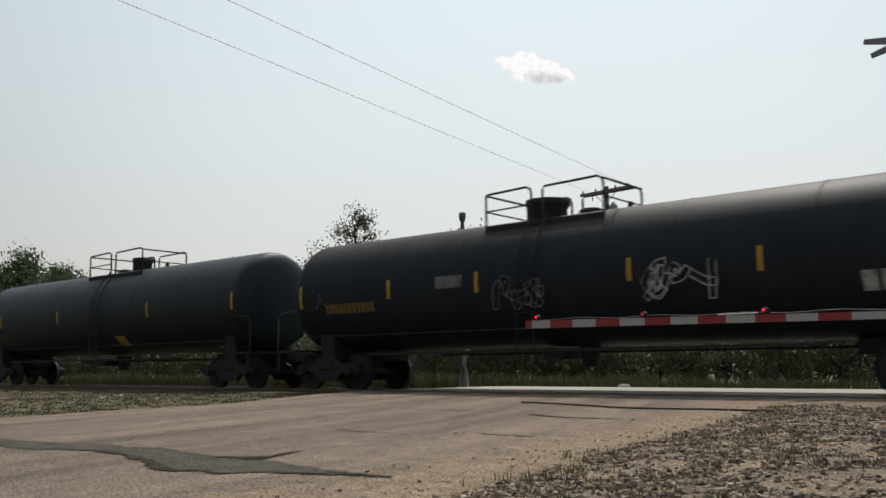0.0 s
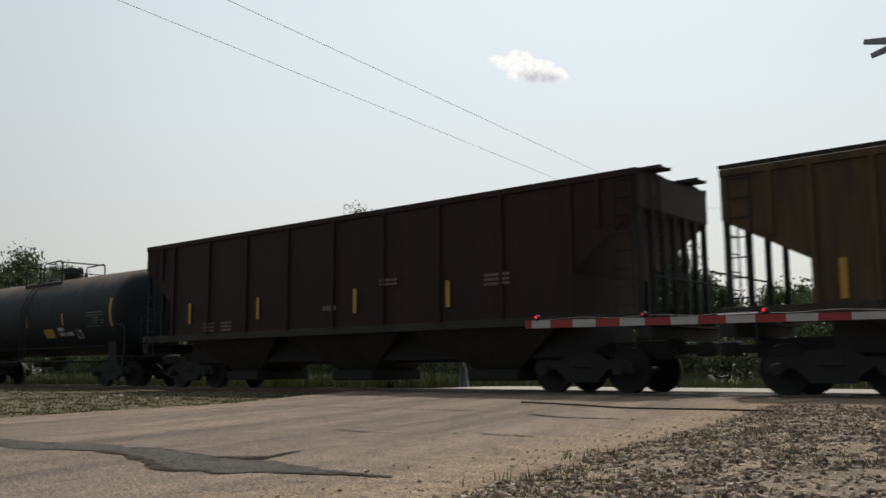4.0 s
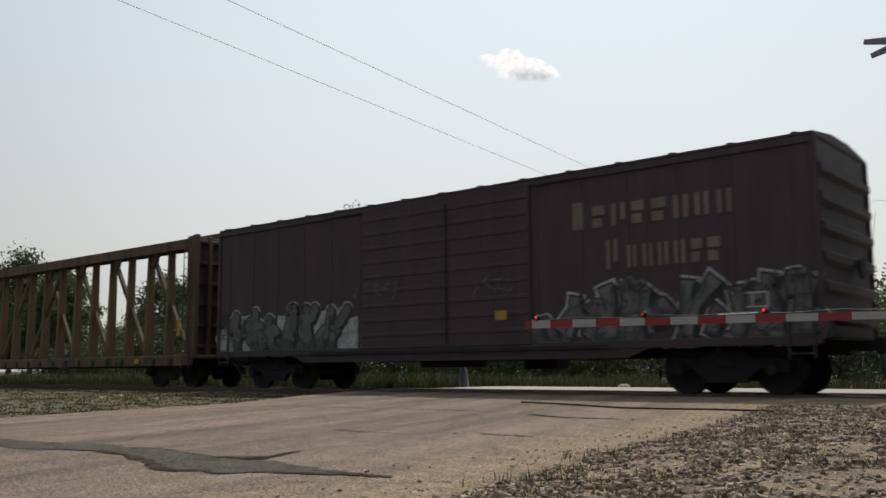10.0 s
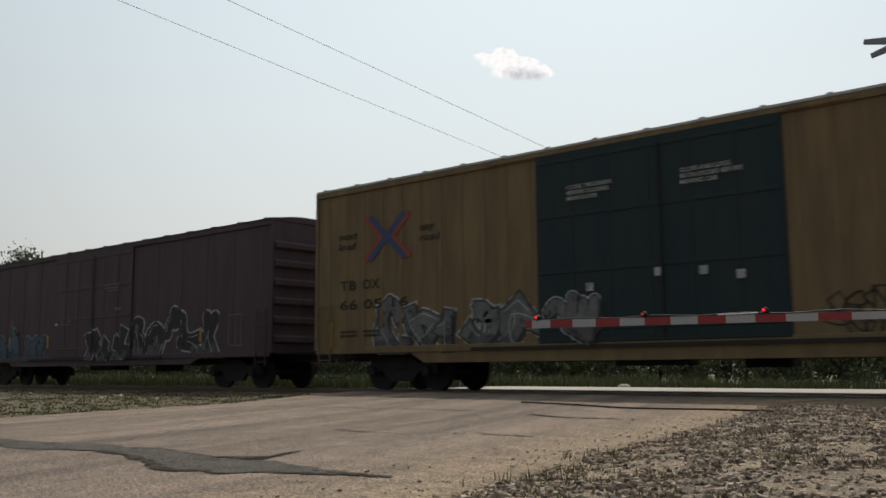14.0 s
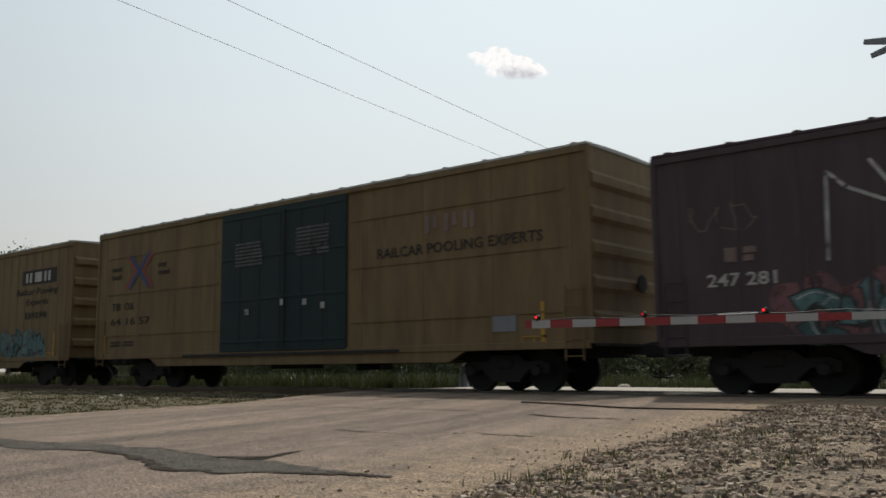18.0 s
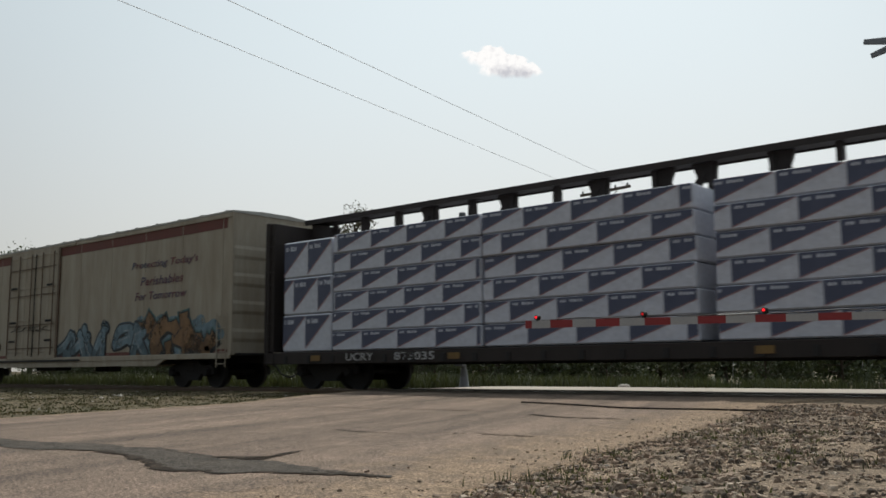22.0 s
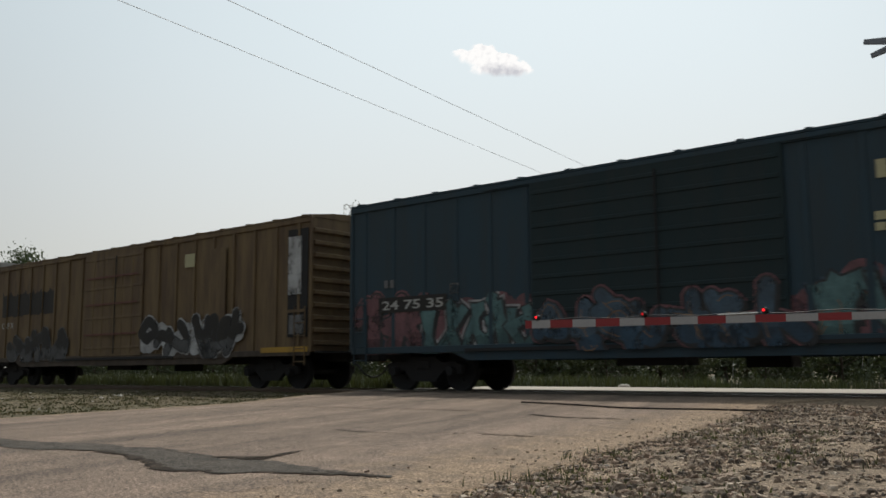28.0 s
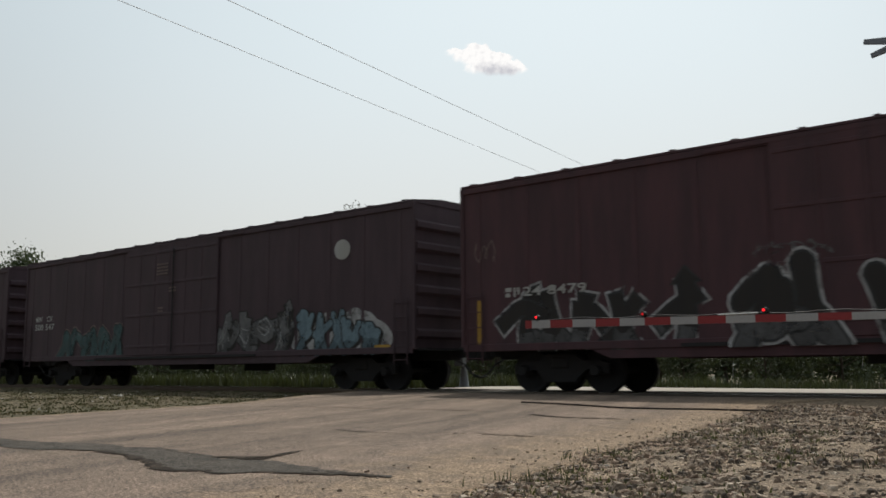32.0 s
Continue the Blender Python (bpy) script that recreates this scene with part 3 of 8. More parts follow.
def crack(points, width, name="road_crack_shade", label="dark strip in the asphalt for cracks and painted edge shadow"):
    g = Geo()
    pts = []
    for (x0, y0), (x1, y1) in zip(points, points[1:]):
        n = max(2, int(math.hypot(x1 - x0, y1 - y0) / 0.03))
        pts += [(x0 + (x1 - x0) * i / n + random.uniform(-0.012, 0.012), y0 + (y1 - y0) * i / n + random.uniform(-0.02, 0.02)) for i in range(n)]
    v, f = [], []
    for i, (x, y) in enumerate(pts):
        w = width * (0.85 + 0.9 * noise.fractal(Vector((x * 8.0, y * 8.0, 4.0)), 0.6, 2.2, 5)) * random.uniform(0.6, 1.1) * min(1.0, 0.2 + i / 6, 0.2 + (len(pts) - 1 - i) / 6)
        w = max(w, 0.0015)
        v += [(x - w * 0.3, y - w, road_height(x, y) + 0.005), (x + w * 0.3, y + w, road_height(x, y) + 0.005)]
        if i:
            f.append((2 * i - 2, 2 * i - 1, 2 * i + 1, 2 * i))
    return solid(name, g.add(v, f), M["crack"], label, kind="structure")


def run_of(points, smooth):
    """Points along a line, bent smoothly or straight."""
    out = []
    for i in range(len(points) - 1):
        p0, p1, p2, p3 = points[max(0, i - 1)], points[i], points[i + 1], points[min(len(points) - 1, i + 2)]
        for k in range(4):
            t = k / 4
            if smooth:
                out.append(tuple(0.5 * (2 * p1[a] + (p2[a] - p0[a]) * t + (2 * p0[a] - 5 * p1[a] + 4 * p2[a] - p3[a]) * t * t + (3 * p1[a] - p0[a] - 3 * p2[a] + p3[a]) * t ** 3) for a in (0, 1)))
            else:
                out.append(tuple(p1[a] + (p2[a] - p1[a]) * t for a in (0, 1)))
    return out + [tuple(points[-1])]


fan = Geo()


def edge_at(points, x):
    return float(np.interp(x, [p[0] for p in points], [p[1] for p in points]))


rows_p = [-7.59 + 4.41 * i / 420 for i in range(421)]
v_p = []
for x in rows_p:
    hi = edge_at(up_edge, x) + 0.075 * noise.fractal(Vector((x * 6.0, 1.0, 0.0)), 0.6, 2.2, 6)
    lo = edge_at(low_edge, x) + 0.05 * noise.fractal(Vector((x * 6.0, 5.0, 0.0)), 0.6, 2.2, 6)
    v_p += [(x, hi, road_height(x, hi) + 0.004), (x, (hi + lo) / 2, road_height(x, lo) + 0.005), (x, lo, road_height(x, lo) + 0.004)]
fan.add(v_p, [(3 * i + a, 3 * i + 3 + a, 3 * i + 4 + a, 3 * i + 1 + a) for i in range(420) for a in (0, 1)])
solid("asphalt_patch", fan, M["patch"], "dark sunken asphalt patch in the road", kind="structure")
# Dark strips along the patch's low edge paint the shadow of its step.
crack(low_edge[3:8], 0.045)
crack(low_edge[6:13], 0.040)
crack(low_edge[11:], 0.055)
crack([(-5.0, 3.10), (-4.75, 3.00), (-4.5, 2.90), (-4.36, 2.92)], 0.05)
crack([(-6.31, 3.05), (-6.13, 3.17), (-5.87, 3.27), (-5.6, 3.33)], 0.012)
# The upper crack, widened to paint the wedge of shade beside it.
crack([(-4.85, 3.46), (-4.62, 3.50), (-4.46, 3.55), (-4.55, 3.75), (-4.71, 4.15)], 0.045)
crack([(-4.80, 3.49), (-4.66, 3.62), (-4.60, 3.78), (-4.69, 4.02)], 0.05)
crack([(-4.74, 3.52), (-4.58, 3.60), (-4.52, 3.70), (-4.62, 3.86)], 0.09)
crack([(-5.9, 3.50), (-5.6, 3.60), (-5.28, 3.54), (-4.88, 3.47)], 0.010)
crack([(-3.9, 3.36), (-3.6, 3.35), (-3.2, 3.36)], 0.018)
crack([(-4.35, 2.08), (-4.36, 2.20), (-4.42, 2.43), (-4.49, 2.67), (-4.46, 2.85)], 0.006)
crack([(-4.62, 2.66), (-4.52, 2.78), (-4.46, 2.86)], 0.012)
crack([(-3.36, 2.45), (-3.38, 2.61), (-3.40, 2.85), (-3.42, 3.10)], 0.010)
crack([(-6.11, 5.67), (-5.68, 5.60), (-5.08, 5.60)], 0.020)
crack([(-5.05, 5.82), (-4.60, 5.93), (-4.01, 5.96)], 0.026)
crack([(-6.13, 6.27), (-5.85, 6.26)], 0.012)
crack([(-10.85, 7.77), (-10.40, 7.92)], 0.045)
crack([(-10.69, 8.50), (-9.12, 8.88), (-7.74, 9.19), (-7.0, 9.17)], 0.040)
crack([(-6.12, 8.82), (-5.40, 8.42), (-4.63, 8.40)], 0.06)
cable_run = run_of([(-8.19, 11.62), (-7.06, 11.26), (-5.9, 10.66), (-4.86, 10.8), (-4.2, 10.76), (-3.7, 10.66), (-2.8, 10.97)], True)
solid("road_cable", Geo().tube([(x, y, max(road_height(x, y), -0.03) + 0.012) for x, y in cable_run], 0.013, 6), M["crack"], "thin dark cable lying across the road edge", "cable")
for k in range(26):
    a = rnd_k.uniform(0, 6.28) if k % 3 == 0 else rnd_k.gauss(1.9, 0.35)
    p = [(rnd_k.uniform(-10.0, -3.6), 1.9 + 7.5 * rnd_k.random() ** 1.3)]
    for _ in range(rnd_k.randint(2, 5)):
        a += rnd_k.gauss(0, 0.5)
        p.append((p[-1][0] + 0.22 * math.cos(a), p[-1][1] + 0.22 * math.sin(a)))
    crack(p, rnd_k.uniform(0.002, 0.005), "hairline_crack", "fine hairline crack in the asphalt")


def stones(count, area, sizes, height, seed, flat=0.6):
    """Broken stones scattered over an area, joined."""
    rnd = random.Random(seed)
    g = Geo()
    base = [(-1, -1, -0.7), (1, -0.8, -0.7), (0.8, 1, -0.7), (-0.9, 0.8, -0.7), (-0.6, -0.7, 0.7), (0.7, -0.5, 0.8), (0.5, 0.6, 0.6), (-0.7, 0.6, 0.8)]
    faces = [(3, 2, 1, 0), (4, 5, 6, 7), (0, 1, 5, 4), (1, 2, 6, 5), (2, 3, 7, 6), (3, 0, 4, 7)]
    made = 0
    while made < count:
        x, y = area(rnd)
        s = rnd.uniform(*sizes) * (0.55 + 0.9 * rnd.random() ** 2)
        a = rnd.uniform(0, 6.28)
        ca, sa = math.cos(a) * s, math.sin(a) * s
        k = rnd.uniform(0.6, 1.0)
        z = height(x, y) + s * flat * 0.35
        tilt = rnd.uniform(-0.3, 0.3)
        g.add([(x + (p * ca - q * k * sa) * rnd.uniform(0.6, 1.25), y + (p * sa + q * k * ca) * rnd.uniform(0.6, 1.25), z + (r * flat + p * tilt * 0.5) * s * rnd.uniform(0.5, 1.5)) for p, q, r in base], faces)
        made += 1
    return g


def apron_area(rnd):
    while True:
        y = 2.1 + 10.4 * rnd.random() ** 1.5
        x = road_right(y) + 0.22 + 0.30 * noise.noise(Vector((y * 1.1, 3.0, 0.0))) + 3.6 * rnd.random() ** 1.1 - 0.35 * rnd.random() ** 6
        dens = noise.noise(Vector((x * 1.3, y * 0.8, 7.0)))
        if dens > -0.25 or rnd.random() < 0.35:
            return x, y


def edge_area(rnd):
    y = 2.0 + 10 * rnd.random() ** 1.4
    return road_right(y) + 0.18 - abs(rnd.gauss(0, 0.34)), y


solid("gravel_stones", stones(30000, apron_area, (0.007, 0.021), apron_height, 3, 0.6), M["stone"], "loose brown crushed stones", "gravel", kind="stuff")
solid("coarse_stones", stones(800, apron_area, (0.018, 0.036), apron_height, 23, 0.55), M["stone"], "larger broken brown stones among the gravel", "gravel", kind="stuff")
solid("scattered_stones", stones(3500, lambda rnd: (lambda yy: (road_right(yy) + 0.3 + 5.5 * rnd.random(), yy))(-5.0 + 8.0 * rnd.random()), (0.008, 0.02), apron_height, 9, 0.5), M["stone"], "scattered brown crushed stones", "gravel", kind="stuff")
solid("pale_gravel_stones", stones(500, apron_area, (0.006, 0.020), apron_height, 4, 0.5), M["stone_pale"], "loose pale crushed stones", "gravel", kind="stuff")
solid("edge_stones", stones(420, edge_area, (0.003, 0.012), lambda x, y: road_height(x, y), 5), M["stone"], "scattered stones on the sandy road edge", "gravel", kind="stuff")


def left_area(rnd):
    while True:
        x, y = -11 - 32 * rnd.random() ** 1.5, 4.5 + 11.2 * rnd.random()
        if x < road_left(y) - 0.1:
            return x, y


solid("verge_stones", stones(80, left_area, (0.015, 0.06), lambda x, y: ground_height(x, y) + 0.03, 6, 0.3), M["stone_pale"], "pale flat litter and stones lying in the dry verge", "gravel", kind="stuff")


def grass(name, count, area, height, tall, material, label, seed, wide=0.008):
    rnd = random.Random(seed)
    g = Geo()
    for _ in range(count):
        x, y = area(rnd)
        for _ in range(7):
            px, py, h, a = x + rnd.gauss(0, 0.05), y + rnd.gauss(0, 0.05), rnd.uniform(*tall), rnd.uniform(0, 6.28)
            dx, dy, lx, ly = math.cos(a) * wide, math.sin(a) * wide, rnd.gauss(0, 0.3) * h, rnd.gauss(0, 0.3) * h
            z = height(px, py) - 0.01
            g.add([(px - dx, py - dy, z), (px + dx, py + dy, z), (px + lx * 0.4 + dx * 0.6, py + ly * 0.4 + dy * 0.6, z + h * 0.6), (px + lx * 0.4 - dx * 0.6, py + ly * 0.4 - dy * 0.6, z + h * 0.6), (px + lx, py + ly, z + h)], [(0, 1, 2, 3), (3, 2, 4)])
    return solid(name, g, material, label, "grass", kind="stuff")


def apron_tuft(rnd):
    while True:
        x, y = apron_area(rnd)
        if noise.noise(Vector((x * 0.9, y * 0.9, 21.0))) > 0.12:
            return x, y


def weed_patch(rnd):
    while True:
        y = 2.6 + 5.2 * rnd.random()
        x = road_right(y) + 0.3 + 1.3 * rnd.random() ** 1.2
        if noise.noise(Vector((x * 1.6, y * 1.2, 33.0))) > 0.0:
            return x, y


grass("verge_grass", 2600, left_area, ground_height, (0.01, 0.04), M["straw"], "short dry grass of the verge", 11, 0.018)
grass("verge_green_grass", 2200, left_area, ground_height, (0.01, 0.05), M["grass"], "short green grass of the verge", 12, 0.018)
grass("gravel_weeds", 150, apron_tuft, apron_height, (0.02, 0.085), M["grass"], "small weeds growing in the gravel", 13, 0.004)
M["weed"] = leaf_material("low_weed_leaf", (0.10, 0.105, 0.042), (0.07, 0.075, 0.034))
grass("weed_mat", 600, weed_patch, apron_height, (0.010, 0.034), M["weed"], "low green weeds spreading over the gravel", 15, 0.006)
far_area = lambda rnd: (rnd.uniform(-75, 5), 19.6 + 14 * rnd.random() ** 1.3)


def beyond(rnd):
    while True:
        x, y = far_area(rnd)
        if x < road_left(y) - 0.2:
            return x, y


M["far_grass"] = leaf_material("far_grass_blade", (0.052, 0.062, 0.029), (0.08, 0.082, 0.043))
grass("far_grass", 7000, beyond, ground_height, (0.15, 0.6), M["far_grass"], "tall grass beyond the track", 14, 0.03)

# ---- trees and shrubs ----
def tree(kind, h, spread, leaves, size, seed, bare=0.25, sparse=False):
    """A tapered trunk with limbs and a crown of small leaves in uneven clumps."""
    rnd = random.Random(seed)
    wood, crown = Geo(), Geo()
    lean = Vector((rnd.uniform(-0.06, 0.06), rnd.uniform(-0.06, 0.06), 1))
    trunk = [lean * (h * 0.85 * t) + Vector((rnd.gauss(0, 0.012) * h * t, rnd.gauss(0, 0.012) * h * t, 0)) for t in (0, 0.15, 0.35, 0.55, 0.75, 1.0)]
    wood.tube(trunk, h * 0.022, 8, h * 0.005)
    clumps = []
    count = 26 if not sparse else 20
    for i in range(count):
        t = bare + (1 - bare) * (i + rnd.random()) / count
        p0 = lean * (h * 0.85 * t)
        a = i * 2.4 + rnd.uniform(-0.5, 0.5)
        reach = spread * (0.35 + 0.75 * math.sin(math.pi * min(1, 0.15 + t * 0.85)) ) * rnd.uniform(0.5, 1.1)
        p2 = p0 + Vector((math.cos(a) * reach, math.sin(a) * reach, reach * rnd.uniform(0.15, 0.75)))
        p1 = p0.lerp(p2, 0.5) + Vector((0, 0, -0.06 * reach))
        wood.tube([p0, p1, p2], h * 0.007, 5, h * 0.0015, False)
        clumps += [(p2, 1.0), (p1.lerp(p2, 0.4), 0.8)]
    clumps.append((lean * h * 0.93, 0.9))
    per = leaves // len(clumps)
    for c, k in clumps:
        r = spread * (0.36 if not sparse else 0.26) * k * rnd.uniform(0.6, 1.25)
        for _ in range(per):
            d = Vector((rnd.gauss(0, 1), rnd.gauss(0, 1), rnd.gauss(0, 0.75)))
            p = c + d * r * 0.5
            if p.z < 0.1:
                continue
            s = size * rnd.uniform(0.6, 1.4)
            u = Vector((rnd.gauss(0, 1), rnd.gauss(0, 1), rnd.gauss(0, 1))).normalized()
            w = u.cross(Vector((rnd.gauss(0, 1), rnd.gauss(0, 1), rnd.gauss(0, 1)))).normalized()
            crown.add([p - u * s, p + w * s * 0.45, p + u * s, p - w * s * 0.45], [(0, 1, 2, 3)])
    return wood, crown


def plant(kind, label, category, variants, places, leaf, group):
    made = []
    for h, spread, leaves, size, seed, bare, sparse in variants:
        wood, crown = tree(kind, h, spread, leaves, size, seed, bare, sparse)
        made.append((wood.mesh("trunk", M["bark"]), crown.mesh("crown", leaf), h))
    for i, (x, y, h) in enumerate(places):
        a, b, base = made[i % len(made)]
        s = h / base
        t = root(kind, label, category, group, at=Matrix.LocRotScale((x, y, ground_height(x, y) - 0.05), Euler((0, 0, i * 2.3)), (s, s, s)))
        part("trunk", a, None, t)
        part("crown", b, None, t)


plant("tree", "leafy green deciduous tree behind the tracks", "tree", [(9, 2.5, 17000, 0.115, 1, 0.16, False), (8.5, 2.7, 17000, 0.115, 2, 0.14, False), (9, 2.2, 15000, 0.115, 3, 0.16, False)],
      [(-36.2, 44, 8.7), (-33.9, 44, 9.7), (-31.5, 44, 9.3), (-29.4, 44.5, 8.4), (-27.5, 45, 7.2), (-25.5, 45, 7.2), (-22.7, 44, 7.3), (-21.3, 44, 7.7), (-19.9, 44.5, 6.3), (-18.8, 45, 5.2), (-16.5, 46, 5.2), (-14.9, 46, 5.2),
       (-63.9, 44, 9.2), (-58.5, 44, 9.5), (-54.3, 45, 8.7), (-50.4, 44, 8.8), (-47.5, 45, 8.0), (-43, 45, 7.6), (-39.5, 45, 7.7), (-98, 44, 14.4), (-93, 44, 12.6), (-88, 44, 11.6), (-82, 40, 11.0), (-76, 38, 10.2), (-70, 44, 9.8)], M["leaf"], "trees behind the tracks")
plant("sparse_tree", "tall thin tree with sparse brownish leaves", "tree", [(9, 2.4, 5600, 0.07, 21, 0.3, True)], [(-30.6, 30, 9.2), (-24.5, 33, 6.8)], M["leaf_dry"], "sparse trees behind the tracks")
rnd_s = random.Random(8)
plant("shrub", "low dense green shrub beyond the track", "shrub", [(2.6, 1.5, 5200, 0.065, 31, 0.05, False), (2.2, 1.6, 5000, 0.065, 32, 0.05, False)],
      [(x, road_free, hh) for x, road_free, hh in ((-62 + 2.05 * i + rnd_s.uniform(-0.6, 0.6), 31 + rnd_s.uniform(-2.5, 5.0) + (5 if -24 < -62 + 2.05 * i else 0), rnd_s.uniform(1.8, 3.4)) for i in range(26)) if x < road_left(road_free) - 1.2], M["leaf_pale"], "shrubs beyond the track")

plant("bush", "dense green bush in the hedge behind the road", "bush", [(3.4, 2.2, 6500, 0.085, 41, 0.04, False), (3.0, 2.4, 6500, 0.085, 42, 0.04, False)],
      [(-78 + 2.1 * i + rnd_s.uniform(-0.8, 0.8), 43 + rnd_s.uniform(-2, 3) + max(0, (-78 + 2.1 * i + 25)) * 0.45, rnd_s.uniform(3.4, 5.6)) for i in range(42)], M["leaf"], "hedge bushes behind the road")


hedge, rnd_h = Geo(), random.Random(17)
for _ in range(26000):
    hx = rnd_h.uniform(-125, 45)
    top_h = 2.6 + 1.3 * noise.noise(Vector((hx * 0.16, 0.0, 4.0))) + 0.8 * noise.noise(Vector((hx * 0.6, 2.0, 4.0)))
    p = Vector((hx, 62 + max(0.0, hx + 30) * 0.4 + rnd_h.uniform(-1.5, 1.5), -0.5 + top_h * rnd_h.random() ** 0.8))
    u = Vector((rnd_h.gauss(0, 1), rnd_h.gauss(0, 1), rnd_h.gauss(0, 1))).normalized() * rnd_h.uniform(0.14, 0.34)
    w = u.cross(Vector((rnd_h.gauss(0, 1), rnd_h.gauss(0, 1), rnd_h.gauss(0, 1)))).normalized() * u.length * 0.6
    hedge.add([p - u, p + w, p + u, p - w], [(0, 1, 2, 3)])
solid("distant_hedge", hedge, M["leaf"], "dense low hedge far behind the road", "hedge", kind="stuff")
bag_g = Geo()
for k in range(5):
    bag_g.lathe([(0.0, 0.10), (0.05, 0.11), (0.09, 0.07), (0.11, 0.02)], "z", (0.07 * math.cos(k * 1.9), 0.07 * math.sin(k * 2.3), 0.0), 9)
solid("plastic_bag", bag_g, M["stone_pale"], "crumpled white plastic bag lying beside the far road", "litter", at=(-13.2, 24.05, -0.09))

# ---- utility pole and wires ----
pole = root("utility_pole", "weathered wooden utility pole with crossarm and transformer", "utility pole", at=(-22.6, 40, -0.5))
part("pole_shaft", Geo().tube([(0, 0, 0), (0, 0, 10.22)], 0.16, 12, 0.11), M["pole_wood"], pole)
arm = part("crossarm", Geo().beam((-1.45, -0.16, 9.90), (1.45, -0.16, 10.02), 0.11, 0.13), M["pole_wood"], pole)
for ix in (-1.3, -0.55, 0.6, 1.3):
    part("insulator", Geo().lathe([(0, 0.03), (0.06, 0.06), (0.12, 0.05), (0.16, 0.02)], "z", (ix, -0.16, 10.02 + ix * 0.04), 10), M["galv"], arm, "grey insulator")
for s in (-1, 1):
    part("arm_brace", Geo().beam((0, -0.16, 9.3), (s * 0.7, -0.16, 9.9), 0.03, 0.04), M["galv"], pole)
part("transformer", Geo().lathe([(0, 0.16), (0.04, 0.22), (0.72, 0.22), (0.78, 0.12), (0.9, 0.05)], "z", (0.42, -0.1, 8.45), 16), M["sign_grey"], pole, "grey pole transformer")
part("cutout", Geo().beam((-0.75, -0.16, 9.55), (-0.7, -0.2, 9.85), 0.05, 0.05), M["sign_grey"], pole)


def hang(p, q, sag, r, label):
    p, q = Vector(p), Vector(q)
    pts = [p.lerp(q, i / 24) - Vector((0, 0, sag * 4 * (i / 24) * (1 - i / 24))) for i in range(25)]
    return solid("overhead_wire", Geo().tube(pts, r, 6), M["cable"], label, "wire")


hang((-23.6, 39.84, 9.56), (-17.55, -4, 9.6), 0.0, 0.0085, "thin overhead power wire crossing the sky")
hang((-21.25, 39.84, 9.54), (-15.3, -4, 9.6), 0.0, 0.0085, "thin overhead power wire crossing the sky")
hang((-22.5, 40, 8.4), (14, 40, 6.3), 0.35, 0.009, "thin overhead service wire beside the pole")
hang((-16.4, 40, 0.0), (-15.9, 40, 7.6), 0.0, 0.01, "thin slanting steel guy wire")
hang((-10.9, 40, 0.0), (-9.9, 40, 6.9), 0.0, 0.01, "thin slanting steel guy wire")

# ---- the crossing's signals and gate ----
far_sig = root("crossing_signal", "crossing signal mast with round black flashers beyond the tracks", "crossing signal", at=(-16.7, 20.8, -0.12))
part("mast", Geo().tube([(0, 0, 0.35), (0, 0, 5.0)], 0.07, 14, 0.06), M["mast_grey"], far_sig)
part("mast_base", Geo().lathe([(0, 0.24), (0.08, 0.24), (0.12, 0.15), (0.45, 0.11), (0.62, 0.085)], "z", (0, 0, 0), 16), M["mast_grey"], far_sig, "flared metal mast base")
part("bell", Geo().lathe([(0, 0.03), (0.06, 0.09), (0.2, 0.11), (0.3, 0.10), (0.32, 0.03)], "z", (0, 0, 5.0), 14), M["mast_grey"], far_sig, "grey signal bell")
part("junction_box", Geo().box(-0.16, -0.26, 0.7, 0.16, -0.06, 1.15, 0.02), M["mast_grey"], far_sig)
part("flasher_bar", Geo().tube([(-0.8, 0.05, 2.83), (0.8, 0.05, 2.83)], 0.035, 8), M["mast_grey"], far_sig)
for fx, lit in ((-0.8, True), (0.05, False)):
    hood = part("flasher", Geo().lathe([(-0.03, 0.29), (0.0, 0.30), (0.02, 0.12), (0.14, 0.10), (0.16, 0.03)], "y", (fx, -0.12, 2.83), 22), M["signal_black"], far_sig, "black round flasher target")
    part("visor", Geo().tube([(fx + 0.15 * math.cos(a), -0.14, 2.83 + 0.15 * math.sin(a)) for a in np.linspace(-0.6, 3.74, 12)], 0.012, 6), M["signal_black"], hood)
    part("lens", Geo().lathe([(-0.060, 0.03), (-0.052, 0.075), (-0.032, 0.085)], "y", (fx, -0.12, 2.83), 18), M["lamp_red" if lit else "lamp_off"], hood, "lit red lens" if lit else "dark red lens")

gate = root("crossing_gate", "red and white striped crossing gate arm, lowered", "crossing gate", at=(-1.9, 11.86, 0.0))
GX = -1.9


def arm_z(x):
    return 1.205 - (x + 7.76) * 0.0148


part("mast", Geo().tube([(-0.15, 0.35, 0), (-0.15, 0.35, 4.9)], 0.065, 12), M["galv"], gate)
part("mechanism_box", Geo().box(-0.35, -0.1, 0.75, 0.25, 0.22, 1.45, 0.03), M["galv"], gate)
part("arm_support", Geo().beam((1.2, 0, arm_z(-0.7)), (-3.1, 0, arm_z(-5.0)), 0.03, 0.055).beam((0.9, -0.05, 1.0), (1.7, -0.05, 1.1), 0.1, 0.3), M["galv"], gate)
edge = -8.235
stripes = [(-8.235, -8.11, "arm_red")]
k, x0 = 0, -8.11
while x0 < -2.0:
    x1 = -7.76 + 0.4064 * k
    if x1 - x0 > 0.02:
        stripes.append((x0, x1, "arm_white" if k % 2 == 0 else "arm_red"))
    x0, k = x1, k + 1
